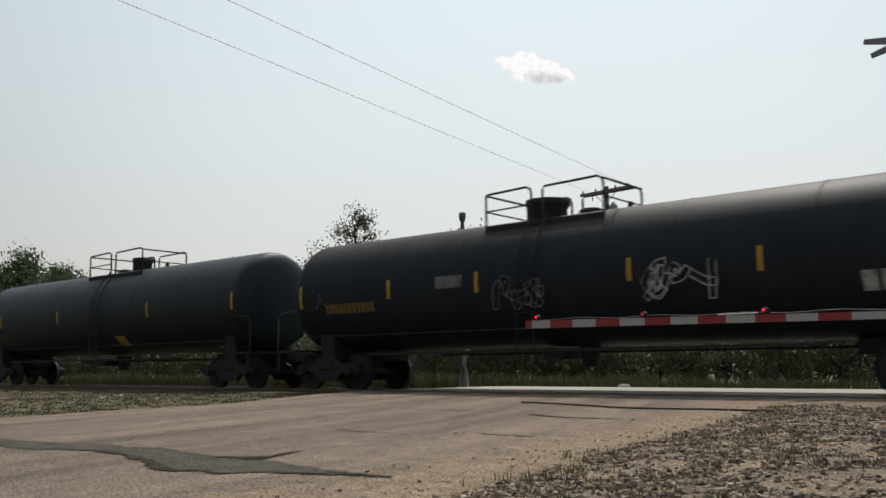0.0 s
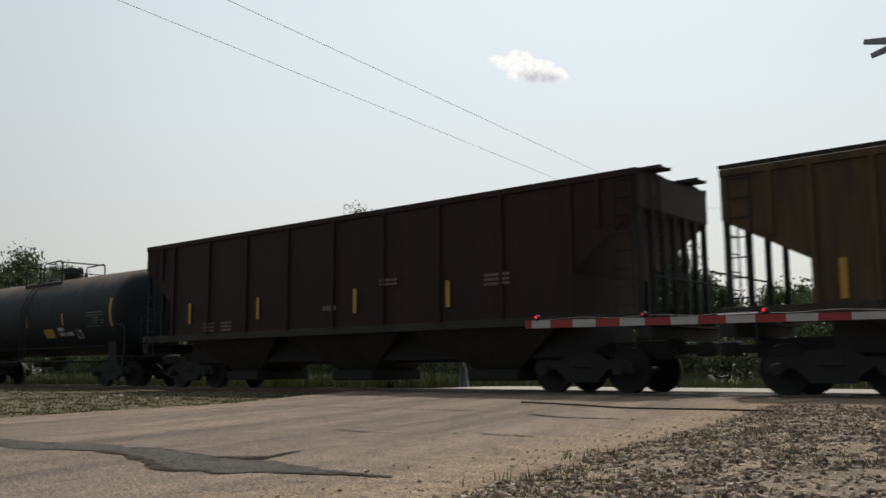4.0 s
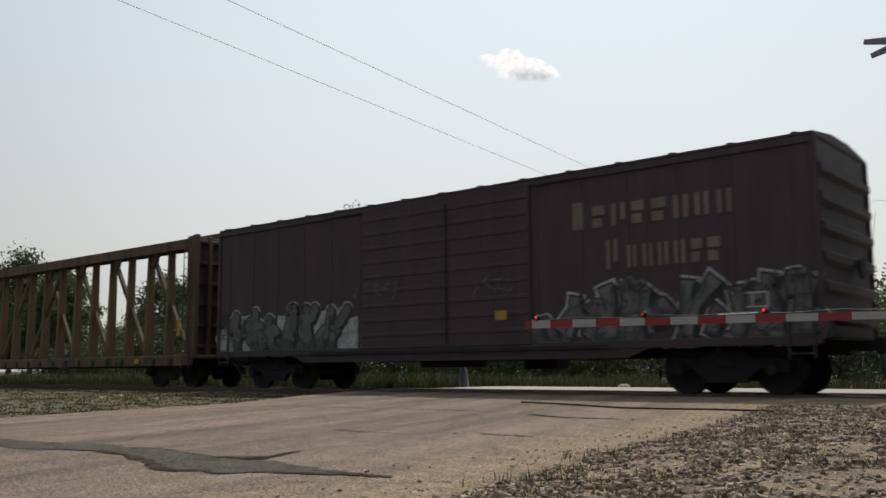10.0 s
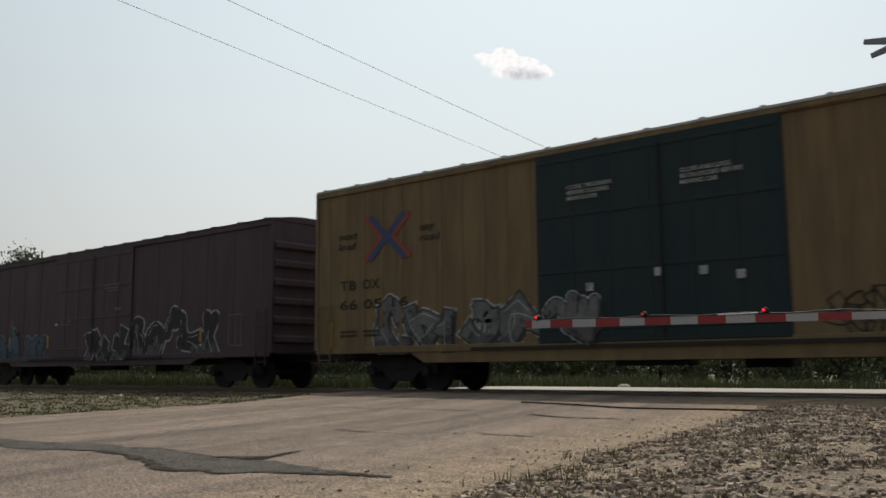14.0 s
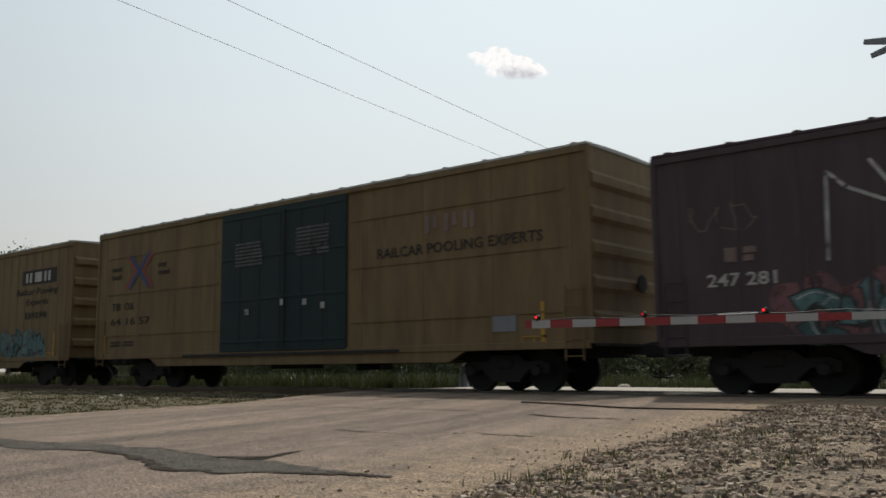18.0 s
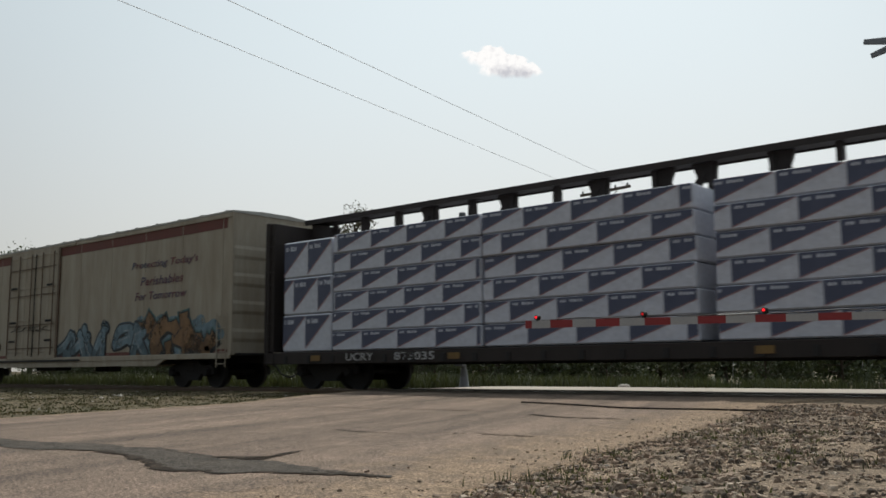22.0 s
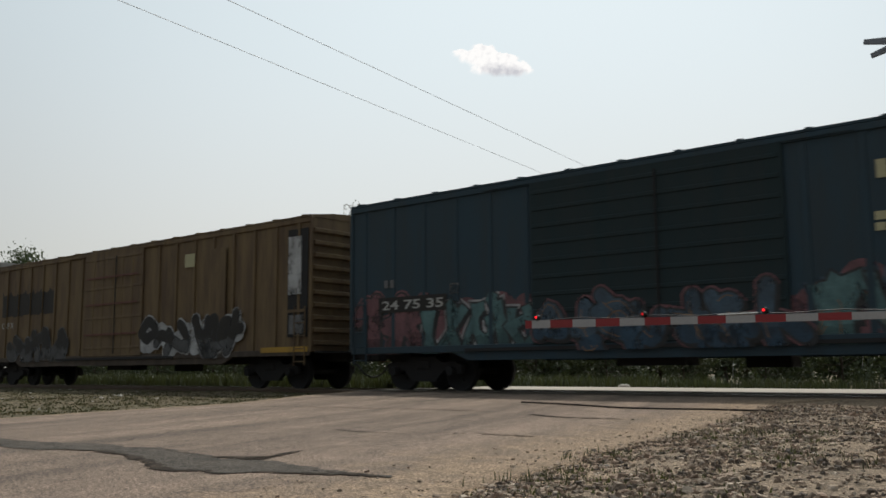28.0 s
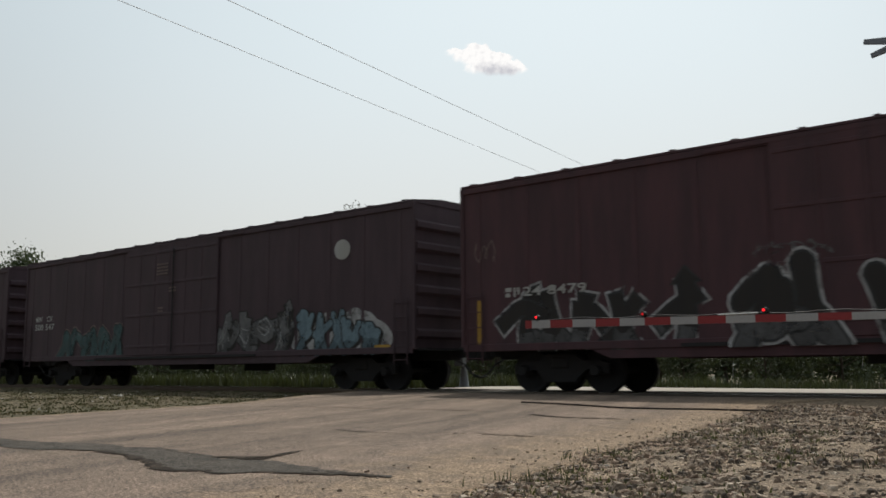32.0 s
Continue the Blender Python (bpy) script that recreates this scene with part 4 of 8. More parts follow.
for a, b, mt in stripes:
    g = Geo()
    h0, h1 = 0.062 - (a + 8.3) * 0.0028, 0.062 - (b + 8.3) * 0.0028
    za, zb = arm_z(a), arm_z(b)
    g.add([(a - GX, -0.02, za - h0), (a - GX, 0.02, za - h0), (a - GX, 0.02, za + h0), (a - GX, -0.02, za + h0), (b - GX, -0.02, zb - h1), (b - GX, 0.02, zb - h1), (b - GX, 0.02, zb + h1), (b - GX, -0.02, zb + h1)], [(3, 2, 1, 0), (4, 5, 6, 7), (0, 1, 5, 4), (1, 2, 6, 5), (2, 3, 7, 6), (3, 0, 4, 7)])
    part("arm_stripe", g, M[mt], gate, "red arm stripe" if mt == "arm_red" else "white arm stripe")
part("splice_plate", Geo().box(-5.03 - GX, -0.03, arm_z(-5) + 0.055, -4.48 - GX, 0.03, arm_z(-4.7) + 0.078, 0.006), M["galv"], gate, "pale metal splice plate")
part("lamp_cable", Geo().tube([(x - GX, 0.03, arm_z(x) + 0.075 + 0.012 * math.sin(x * 5)) for x in np.linspace(-8.0, -2.2, 40)], 0.008, 5), M["signal_black"], gate)
for lx, lens_m in ((-8.01, "lamp_red"), (-6.15, "lamp_dim"), (-4.38, "lamp_red")):
    lamp = part("gate_lamp", Geo().lathe([(-0.05, 0.034), (0.0, 0.038), (0.04, 0.038), (0.05, 0.02)], "y", (lx - GX, 0.0, arm_z(lx) + 0.108), 14).box(lx - GX - 0.02, -0.02, arm_z(lx) + 0.05, lx - GX + 0.02, 0.02, arm_z(lx) + 0.08), M["signal_black"], gate, "small red gate lamp")
    part("lens", Geo().lathe([(-0.064, 0.006), (-0.058, 0.016), (-0.051, 0.020)], "y", (lx - GX, 0.0, arm_z(lx) + 0.108), 14), M[lens_m], lamp, "lit red lens" if lens_m == "lamp_red" else "faint red lens")
for tip, end, w0, w1 in (((-2.905, 11.78, 4.583), (-1.65, 11.72, 4.33), 0.058, 0.19), ((-2.838, 11.80, 4.388), (-1.72, 11.72, 4.64), 0.056, 0.17)):
    d = Vector(end) - Vector(tip)
    nrm = Vector((-d.z, 0, d.x)).normalized()
    g = Geo()
    a, b = Vector(tip) - Vector((GX, 11.86, 0)), Vector(end) - Vector((GX, 11.86, 0))
    th = Vector((0, 0.02, 0))
    g.add([a - nrm * w0 / 2 - th, a - nrm * w0 / 2 + th, a + nrm * w0 / 2 + th, a + nrm * w0 / 2 - th, b - nrm * w1 / 2 - th, b - nrm * w1 / 2 + th, b + nrm * w1 / 2 + th, b + nrm * w1 / 2 - th], [(3, 2, 1, 0), (4, 5, 6, 7), (0, 1, 5, 4), (1, 2, 6, 5), (2, 3, 7, 6), (3, 0, 4, 7)])
    part("sign_blade", g, M["sign_grey"], gate, "grey tapered crossbuck blade")

# ---- a small cloud ----
PUFFS = ((-12, 14, 19, 17, 1.1), (14, -1, 24, 14, 1.1), (-36, 8, 18, 10, 0.85), (34, -10, 22, 13, 1.0), (4, -12, 34, 11, 0.95), (56, -16, 16, 8, 0.6), (-56, 15, 15, 7, 0.5))


def cloud_at(x, z):
    """Cover and greyness of the cloud at a place across it: torn edges, a base whose shade is painted grey."""
    d = sum(a * math.exp(-((x - cx) / sx) ** 2 - ((z - cz) / sz) ** 2) for cx, cz, sx, sz, a in PUFFS)
    wisp = noise.fractal(Vector((x * 0.055, z * 0.075, 2.0)), 0.7, 2.1, 6)
    d += 0.42 * wisp * min(1.0, d * 1.6)
    c = min(1.0, max(0.0, (d - 0.2) / 0.42))
    base = min(1.0, max(0.0, (-2.0 - z - 0.12 * x) / 13.0)) * min(1.0, max(0.0, (x + 20) / 22)) * min(1.0, max(0.0, (66 - x) / 24))
    blot = noise.fractal(Vector((x * 0.12, z * 0.12, 9.0)), 0.8, 2.0, 4)
    return c * c * (3 - 2 * c), min(1.0, max(0.0, base * 0.9 + 0.35 * blot * c))


cg, grid, cover, grey = Geo(), {}, [], []
CN, CM = 180, 100
for a in range(CN):
    for b in range(CM):
        x, z = -82 + 168 * a / CN, -48 + 94 * b / CM
        c, g = cloud_at(x, z)
        grid[a, b] = len(cg.v)
        cg.v.append((x, -10.0 * c, z))
        cover.append(c)
        grey.append(g)
for a in range(CN - 1):
    for b in range(CM - 1):
        q = [grid[a, b], grid[a + 1, b], grid[a + 1, b + 1], grid[a, b + 1]]
        if max(cover[k] for k in q) > 0.004:
            cg.f.append(tuple(q))
            cg.smooth.append(True)
cloud = solid("cloud", cg, M["cloud"], "small white cumulus cloud with a grey underside", "cloud")
CLOUD_FROM, CLOUD_TO = (-815.0, 1207.0, 497.0), (-875.4, 1153.8, 511.5)
for attribute, values in (("cover", cover), ("grey", grey)):
    cloud.data.attributes.new(attribute, "FLOAT", "POINT").data.foreach_set("value", values)
cloud.matrix_basis = pose(*CLOUD_FROM, 0, 0, 40)


# ---- the train ----
TRAIN, WHEELSETS = [], []
GROUP = "cars of the freight train"
WHEEL_R = 0.457


def wheel_profile(s):
    return [(s * 0.0, 0.08), (s * 0.0, 0.10), (s * 0.03, 0.30), (s * -0.02, 0.39), (s * -0.02, 0.44), (s * 0.0, WHEEL_R), (s * 0.10, WHEEL_R + 0.004), (s * 0.115, WHEEL_R + 0.026), (s * 0.135, WHEEL_R + 0.026), (s * 0.14, 0.39), (s * 0.09, 0.30), (s * 0.13, 0.12), (s * 0.13, 0.08)]


_w = Geo().tube([(0, -1.02, 0), (0, 1.02, 0)], 0.075, 12)
for s in (-1, 1):
    _w.lathe([(s * (0.80 - abs(a)), r) for a, r in wheel_profile(1)], "y", (0, 0, 0), 28)
    for kk in range(3):
        a = kk * 2.094
        _w.box(0.2 * math.cos(a) - 0.03, s * 0.80 - 0.012, 0.2 * math.sin(a) - 0.03, 0.2 * math.cos(a) + 0.03, s * 0.80 + 0.012, 0.2 * math.sin(a) + 0.03)
WHEEL_MESH = _w.mesh("wheelset", M["wheel"])
_f = Geo()
_arch = [(-1.16, 0.40), (-1.16, 0.60), (-0.95, 0.68), (-0.55, 0.66), (-0.35, 0.80), (0.35, 0.80), (0.55, 0.66), (0.95, 0.68), (1.16, 0.60), (1.16, 0.40), (0.80, 0.42), (0.66, 0.50), (0.42, 0.30), (0.38, 0.22), (-0.38, 0.22), (-0.42, 0.30), (-0.66, 0.50), (-0.80, 0.42)]
_f.prism(_arch, "y", -0.07, 0.07)
for x in (-0.89, 0.89):
    _f.lathe([(-0.16, 0.10), (-0.13, 0.12), (0.0, 0.12)], "y", (x, -0.05, 0.46), 14)
FRAME_MESH = _f.mesh("side_frame", M["iron"])
_s = Geo()
for x in (-0.24, -0.08, 0.08, 0.24):
    _s.lathe([(0.28 + 0.03 * i, 0.065 + 0.012 * (i % 2)) for i in range(11)], "z", (x, 0, 0), 10, False)
SPRING_MESH = _s.mesh("spring_nest", M["iron"])
BOLSTER_MESH = Geo().box(-0.22, -1.1, 0.50, 0.22, 1.1, 0.74, 0.03).box(-0.9, -0.15, 0.40, 0.9, 0.15, 0.48).box(-0.35, -0.5, 0.74, 0.35, 0.5, 0.90, 0.02).mesh("truck", M["iron"])
SHOE_MESH = Geo().box(-0.05, -0.05, 0.32, 0.05, 0.05, 0.62, 0.02).beam((0, -0.7, 0.42), (0, 0.7, 0.42), 0.07, 0.07).mesh("brake_beam", M["iron"])


def truck(car, x):
    t = part("truck", BOLSTER_MESH, None, car, "dark cast-steel truck", (x, 0, 0))
    for y in (-1.0, 1.0):
        part("side_frame", FRAME_MESH, None, t, at=pose(0, y, 0, 0, 0, 0 if y < 0 else 180))
        part("spring_nest", SPRING_MESH, None, t, at=(0, y, 0))
    for k, dx in enumerate((-0.89, 0.89)):
        w = part("wheelset", WHEEL_MESH, None, t, "steel wheel pair on an axle", (dx, 0, WHEEL_R))
        WHEELSETS.append((k, w))
        part("brake_beam", SHOE_MESH, None, t, at=(dx * 0.42, 0, 0))


COUPLER_MESH = Geo().box(0, -0.09, 0.78, 0.62, 0.09, 0.96, 0.02).box(0.5, -0.14, 0.72, 0.86, 0.16, 1.02, 0.04).mesh("coupler", M["iron"])
HOSE_MESH = Geo().tube([(0.35, -0.30, 0.72), (0.62, -0.32, 0.62), (0.80, -0.28, 0.40), (0.98, -0.16, 0.30), (1.1, -0.05, 0.33)], 0.024, 7).mesh("air_hose", M["signal_black"])


def running_gear(car, half, inset, reach=0.0):
    """Trucks, couplers and hoses at both ends; half: half the body's length."""
    for s in (-1, 1):
        truck(car, s * (half - inset))
        part("coupler", COUPLER_MESH, None, car, at=pose(s * (half - 0.1 + reach), 0, 0, 0, 0, 0 if s > 0 else 180))
        part("air_hose", HOSE_MESH, None, car, "black rubber air hose", pose(s * (half - 0.1 + reach), 0, 0, 0, 0, 0 if s > 0 else 180))


def car_root(name, u0, u1, label, category):
    c = root(name, label, category, GROUP, at=((u0 + u1) / 2, TRACK_Y, 0))
    TRAIN.append((c, (u0 + u1) / 2))
    return c, (u1 - u0) / 2


def ladder(parent, x, y, z0, z1, material, wide=0.42, rungs=None, along="x", name="ladder"):
    g = Geo()
    rungs = rungs or int((z1 - z0) / 0.36) + 1
    for s in (-0.5, 0.5):
        a = (x + s * wide, y, z0) if along == "x" else (x, y + s * wide, z0)
        b = (x + s * wide, y, z1) if along == "x" else (x, y + s * wide, z1)
        g.tube([a, b], 0.017, 6)
    for i in range(rungs):
        z = z0 + 0.1 + (z1 - z0 - 0.2) * i / max(1, rungs - 1)
        a = (x - wide / 2, y, z) if along == "x" else (x, y - wide / 2, z)
        b = (x + wide / 2, y, z) if along == "x" else (x, y + wide / 2, z)
        g.tube([a, b], 0.013, 6)
    return part(name, g, material, parent)


# lettering and spray paint lie as thin layers on the near side
def bars(parent, x0, z0, x1, z1, count, material, y, rows=1, name="lettering", label="", slope=0.0):
    """Rows of plain bars in the size of letters."""
    rnd = random.Random(int(x0 * 91 + z0 * 17) + count)
    g = Geo()
    rh = (z1 - z0) / rows
    for r in range(rows):
        w = (x1 - x0) / count
        for i in range(count):
            a = x0 + i * w + w * rnd.uniform(0.04, 0.10)
            b = x0 + (i + 1) * w - w * rnd.uniform(0.2, 0.34)
            lo = z0 + r * rh + rh * (0.12 if rows > 1 else 0.0)
            hi = lo + rh * (0.6 if rows > 1 else 1.0)
            if rows > 1 or rh < 0.2 or b - a > 1.4 * rh:
                g.box(a, y - 0.003, lo, b, y, hi)
                continue
            st, hg, kind = (b - a) * 0.36, hi - lo, rnd.randrange(4)
            if kind < 2:
                g.box(a, y - 0.003, lo, a + st, y, hi)
                g.box(b - st, y - 0.003, lo + hg * (0.0 if kind else 0.25), b, y, hi)
            elif kind == 2:
                g.box(a, y - 0.003, lo, b - st * 0.6, y, lo + hg * 0.42)
                g.box(a, y - 0.003, lo + hg * 0.56, b, y, hi)
            else:
                g.box(a + st * 0.3, y - 0.003, lo, b - st * 0.3, y, hi)
    return tagged(part(name, g, material, parent, label), kind="stuff" if count * rows > 1 else "")


def words(parent, body, x0, z0, x1, z1, material, y, name="lettering", label="", shear=0.0):
    """Readable lettering in the built-in font, fitted into a box."""
    cu = bpy.data.curves.new(name, "FONT")
    cu.body, cu.size, cu.extrude, cu.shear, cu.resolution_u = body, 1.0, 0.0015, shear, 2
    cu.offset = 0.012
    tmp = new(name, cu)
    me = bpy.data.meshes.new_from_object(tmp.evaluated_get(bpy.context.evaluated_depsgraph_get()))
    bpy.data.objects.remove(tmp)
    co = np.empty(len(me.vertices) * 3)
    me.vertices.foreach_get("co", co)
    co = co.reshape(-1, 3)
    lo, hi = co.min(0), co.max(0)
    out = np.empty_like(co)
    out[:, 0] = x0 + (co[:, 0] - lo[0]) / (hi[0] - lo[0]) * (x1 - x0)
    out[:, 2] = z0 + (co[:, 1] - lo[1]) / (hi[1] - lo[1]) * (z1 - z0)
    out[:, 1] = y - co[:, 2]
    me.vertices.foreach_set("co", out.ravel())
    me.materials.clear()
    me.materials.append(material)
    me.update()
    return tagged(part(name, me, None, parent, label), kind="stuff")


def stroke(g, x0, z0, x1, z1, w, y):
    d = Vector((x1 - x0, z1 - z0))
    if d.length < 1e-6:
        return
    t = d.normalized()
    n = Vector((-t.y, t.x)) * w / 2
    e = t * w * 0.45
    p = [(x0 - e.x + n.x * 0.5, z0 - e.y + n.y * 0.5), (x0 - e.x - n.x * 0.5, z0 - e.y - n.y * 0.5), (x0 - n.x, z0 - n.y), (x1 - n.x, z1 - n.y), (x1 + e.x - n.x * 0.4, z1 + e.y - n.y * 0.4), (x1 + e.x + n.x * 0.4, z1 + e.y + n.y * 0.4), (x1 + n.x, z1 + n.y), (x0 + n.x, z0 + n.y)]
    g.add([(a, y, b) for a, b in p], [tuple(range(8))])


def blot(cx, cz, w, h, seed):
    """An uneven round patch of sprayed paint."""
    rr = random.Random(seed)
    ph, amp = [rr.uniform(0, 6.28) for _ in range(4)], [rr.uniform(0.02, 0.11) for _ in range(4)]
    pts = []
    for i in range(28):
        a = 2 * math.pi * i / 28
        r = 1 + sum(k * math.sin((j + 2) * a + f) for j, (k, f) in enumerate(zip(amp, ph)))
        pts.append((cx + w / 2 * r * math.cos(a), max(0.87, cz + h / 2 * r * math.sin(a))))
    return pts


def sign(rnd):
    """Lines of an abstract sprayed shape in a unit square: hooks, slashes and loops that form no letter."""
    lines = []
    for _ in range(rnd.choice((2, 2, 3, 4))):
        kind = rnd.random()
        cx, cz = rnd.uniform(0.25, 0.75), rnd.uniform(0.3, 0.7)
        if kind < 0.4:
            a, turn, r = rnd.uniform(0, 6.28), rnd.choice((-1, 1)) * rnd.uniform(0.55, 1.0), rnd.uniform(0.25, 0.5)
            lines.append(([(cx + r * math.cos(a + turn * i) * rnd.uniform(0.7, 1.2), cz + r * math.sin(a + turn * i) * rnd.uniform(0.8, 1.2)) for i in range(rnd.randint(3, 5))], True))
        elif kind < 0.75:
            lean = rnd.uniform(-0.5, 0.5)
            lines.append(([(cx - lean, 0.0), (cx + rnd.uniform(-0.1, 0.1), rnd.uniform(0.35, 0.65)), (cx + lean * rnd.uniform(0.2, 1.0), 1.0)], rnd.random() < 0.5))
        else:
            lines.append(([(rnd.uniform(-0.1, 0.2), cz), (0.5, rnd.uniform(0.1, 0.9)), (rnd.uniform(0.8, 1.1), rnd.uniform(0.1, 0.9))], rnd.random() < 0.6))
    return lines


def sides_of(run, widths, grow):
    """The two edges of a band along a run of points, lengthened a little at both ends."""
    n = len(run)
    left, right = [], []
    for i, (x, z) in enumerate(run):
        d = Vector(run[min(n - 1, i + 1)]) - Vector(run[max(0, i - 1)])
        d = d.normalized() if d.length > 1e-6 else Vector((1, 0))
        w = widths[i] / 2 + grow
        p = Vector((x, z))
        if i == 0:
            p -= d * grow
        elif i == n - 1:
            p += d * grow
        q = Vector((-d.y, d.x)) * w
        left.append((p.x + q.x, max(0.86, p.y + q.y)))
        right.append((p.x - q.x, max(0.86, p.y - q.y)))
    return left, right


def band(g, run, widths, grow, y, round_ends, low=None, low_g=None):
    """Adds a band to g; its part under the height low goes to low_g."""
    left, right = sides_of(run, widths, grow)
    for i in range(len(run) - 1):
        quad = [left[i], left[i + 1], right[i + 1], right[i]]
        dest = low_g if low_g is not None and sum(p[1] for p in quad) / 4 < low else g
        dest.add([(a, y - 0.00002 * i, b) for a, b in quad], [(0, 1, 2, 3)])
    joints = range(0, len(run), 4) if not round_ends else (0, len(run) - 1)
    for i in joints:
        if not round_ends and i in (0, len(run) - 1):
            continue
        r = widths[i] / 2 + grow
        x, z = run[i]
        dest = low_g if low_g is not None and z < low else g
        dest.add([(x + r * math.cos(a), y - 0.0006, max(0.86, z + r * math.sin(a))) for a in (2 * math.pi * k / 12 for k in range(12))], [tuple(range(12))])


DARK = ("letter_black", "g_black", "sign_grey", "green_door")


def graffiti(car, x0, z0, x1, z1, count, fill, line, y, seed, thick=0.27, back=None, shine=None, label="sprayed bubble graffiti"):
    """A row of fat interlocked sprayed signs: rim, dark outline, drop shade, fill, lights and drips; thin layers of paint."""
    rnd = random.Random(seed * 7 + 1)
    out, body, lights, blob, halo, second = Geo(), Geo(), Geo(), Geo(), Geo(), Geo()
    wild = seed % 2 == 1 and fill is not None
    w, h = (x1 - x0) / count, z1 - z0
    edge_w = max(0.016, 0.032 * h)
    if back:
        for i in range(count * 3):
            bx, bz, r = x0 + (x1 - x0) * (i + 0.5) / (count * 3), z0 + h * rnd.uniform(0.3, 0.7), h * rnd.uniform(0.32, 0.5)
            blob.add([(a, y - 0.0002 - 0.00003 * i, b) for a, b in blot(bx, bz, r * 2.2, r * 1.6, rnd.randrange(9999))], [tuple(range(28))])
        tagged(part("graffiti_cloud", blob, M[back], car, "sprayed background patch"), kind="stuff")
    rim = line if fill and line not in DARK else None
    order = list(range(count))
    rnd.shuffle(order)
    for k, i in enumerate(order):
        fat = min(h, w * 1.15) * (rnd.uniform(0.25, 0.31) if not wild else rnd.uniform(0.21, 0.27)) + 0.02
        if fill is None:
            fat *= 0.95
        lean, tall = rnd.uniform(-0.22, 0.26) * (1.4 if wild else 0.8), rnd.uniform(0.9, 1.05)
        bx, bz = x0 + i * w + w * rnd.uniform(-0.06, 0.06), z0 + fat * 0.4 + h * rnd.uniform(-0.04, 0.04)
        ww, hh = w * rnd.uniform(1.02, 1.34) - fat * 0.5, (h - fat * 0.8) * tall
        yy = y - 0.006 - 0.003 * k
        low = bz + hh * rnd.uniform(0.28, 0.42)
        for m, (points, smooth) in enumerate(sign(rnd)):
            pts = [(bx + fat * 0.3 + ww * (p[0] + rnd.gauss(0, 0.04)) + lean * hh * (p[1] - 0.5) * 0.5, bz + hh * (p[1] + rnd.gauss(0, 0.05))) for p in points]
            run = run_of(pts, smooth)
            n = len(run)
            flare = rnd.uniform(0.15, 0.5) if wild else 0.0
            widths = [fat * (1 + flare * abs(2 * q / (n - 1) - 1) ** 3 + 0.10 * math.sin(q * 0.9 + seed)) for q in range(n)]
            ym = yy - 0.00035 * m
            if fill is None:
                left, right = sides_of(run, widths, 0.0)
                ring = left + right[::-1] + left[:1]
                for p, q in zip(ring, ring[1:]):
                    stroke(out, *p, *q, edge_w * rnd.uniform(0.8, 1.2), ym)
                continue
            if rim:
                band(halo, run, widths, edge_w * 2.1, y - 0.002 - 0.0001 * k - 0.00004 * m, not wild)
            drop = [(a + edge_w * 1.5, b - edge_w * 1.3) for a, b in run]
            if fill not in DARK:
                band(out, drop, widths, edge_w * 0.9, y - 0.0042 - 0.0001 * k - 0.00004 * m, not wild)
            band(out, run, widths, edge_w, yy, not wild)
            band(body, run, widths, 0.0, yy - 0.0012 - 0.0003 * m, not wild, low, second)
            if shine:
                up, _ = sides_of(run, [0.55 * q for q in widths], 0.0)
                for q in range(1, min(n - 2, 5 + 2 * (k % 3))):
                    stroke(lights, *up[q], *up[q + 1], edge_w * 0.55, yy - 0.0022 - 0.0003 * m)
            if wild and rnd.random() < 0.45:
                e, d = Vector(run[-1]), (Vector(run[-1]) - Vector(run[-3])).normalized()
                sidew = Vector((-d.y, d.x))
                tip = [e + sidew * fat * 0.85, e + d * fat * 0.95, e - sidew * fat * 0.85]
                body.add([(p.x, yy - 0.0013, max(0.86, p.y)) for p in tip], [(0, 1, 2)])
                mid = sum(tip, Vector((0, 0))) / 3
                out.add([(mid.x + (p.x - mid.x) * 1.35, yy - 0.0001, max(0.86, mid.y + (p.y - mid.y) * 1.35)) for p in tip], [(0, 1, 2)])
        if fill and rnd.random() < 0.5:
            dx = bx + ww * rnd.uniform(0.1, 0.9)
            stroke(out, dx, bz + 0.02, dx + rnd.uniform(-0.01, 0.01), max(0.88, bz - h * rnd.uniform(0.08, 0.2)), edge_w * 0.4, yy - 0.0004)
    if rim:
        tagged(part("graffiti_halo", halo, M[rim], car, "pale sprayed rim"), kind="stuff")
    if fill:
        if second.f:
            tagged(part("graffiti_fade", second, M[{"letter_black": "g_grey_dull"}.get(fill, fill + "_dull" if fill + "_dull" in M else fill)], car, "fading lower fill"), kind="stuff")
        line = line if line in DARK else "g_black"
    tagged(part("graffiti_outline", out, M[line], car, label), kind="stuff")
    if fill:
        tagged(part("graffiti_fill", body, M[fill], car, label), kind="stuff")
    if shine and lights.f:
        tagged(part("graffiti_highlight", lights, M[shine], car, label), kind="stuff")


# skeletons of the four sprayed bubble letters of the one word that can be read
BUBBLE = {
    "O": ((((0.5, 1.0), (0.12, 0.75), (0.1, 0.2), (0.5, 0.0), (0.9, 0.25), (0.88, 0.78), (0.5, 1.0)), True),),
    "P": ((((0.2, 0.0), (0.15, 0.95)), False), (((0.15, 0.95), (0.75, 0.95), (0.9, 0.65), (0.6, 0.42), (0.25, 0.42)), True)),
    "A": ((((0.05, 0.0), (0.5, 1.0), (0.95, 0.0)), False), (((0.25, 0.35), (0.75, 0.35)), False)),
    "K": ((((0.15, 0.0), (0.1, 1.0)), False), (((0.95, 1.05), (0.25, 0.5), (1.0, 0.0)), False)),
}


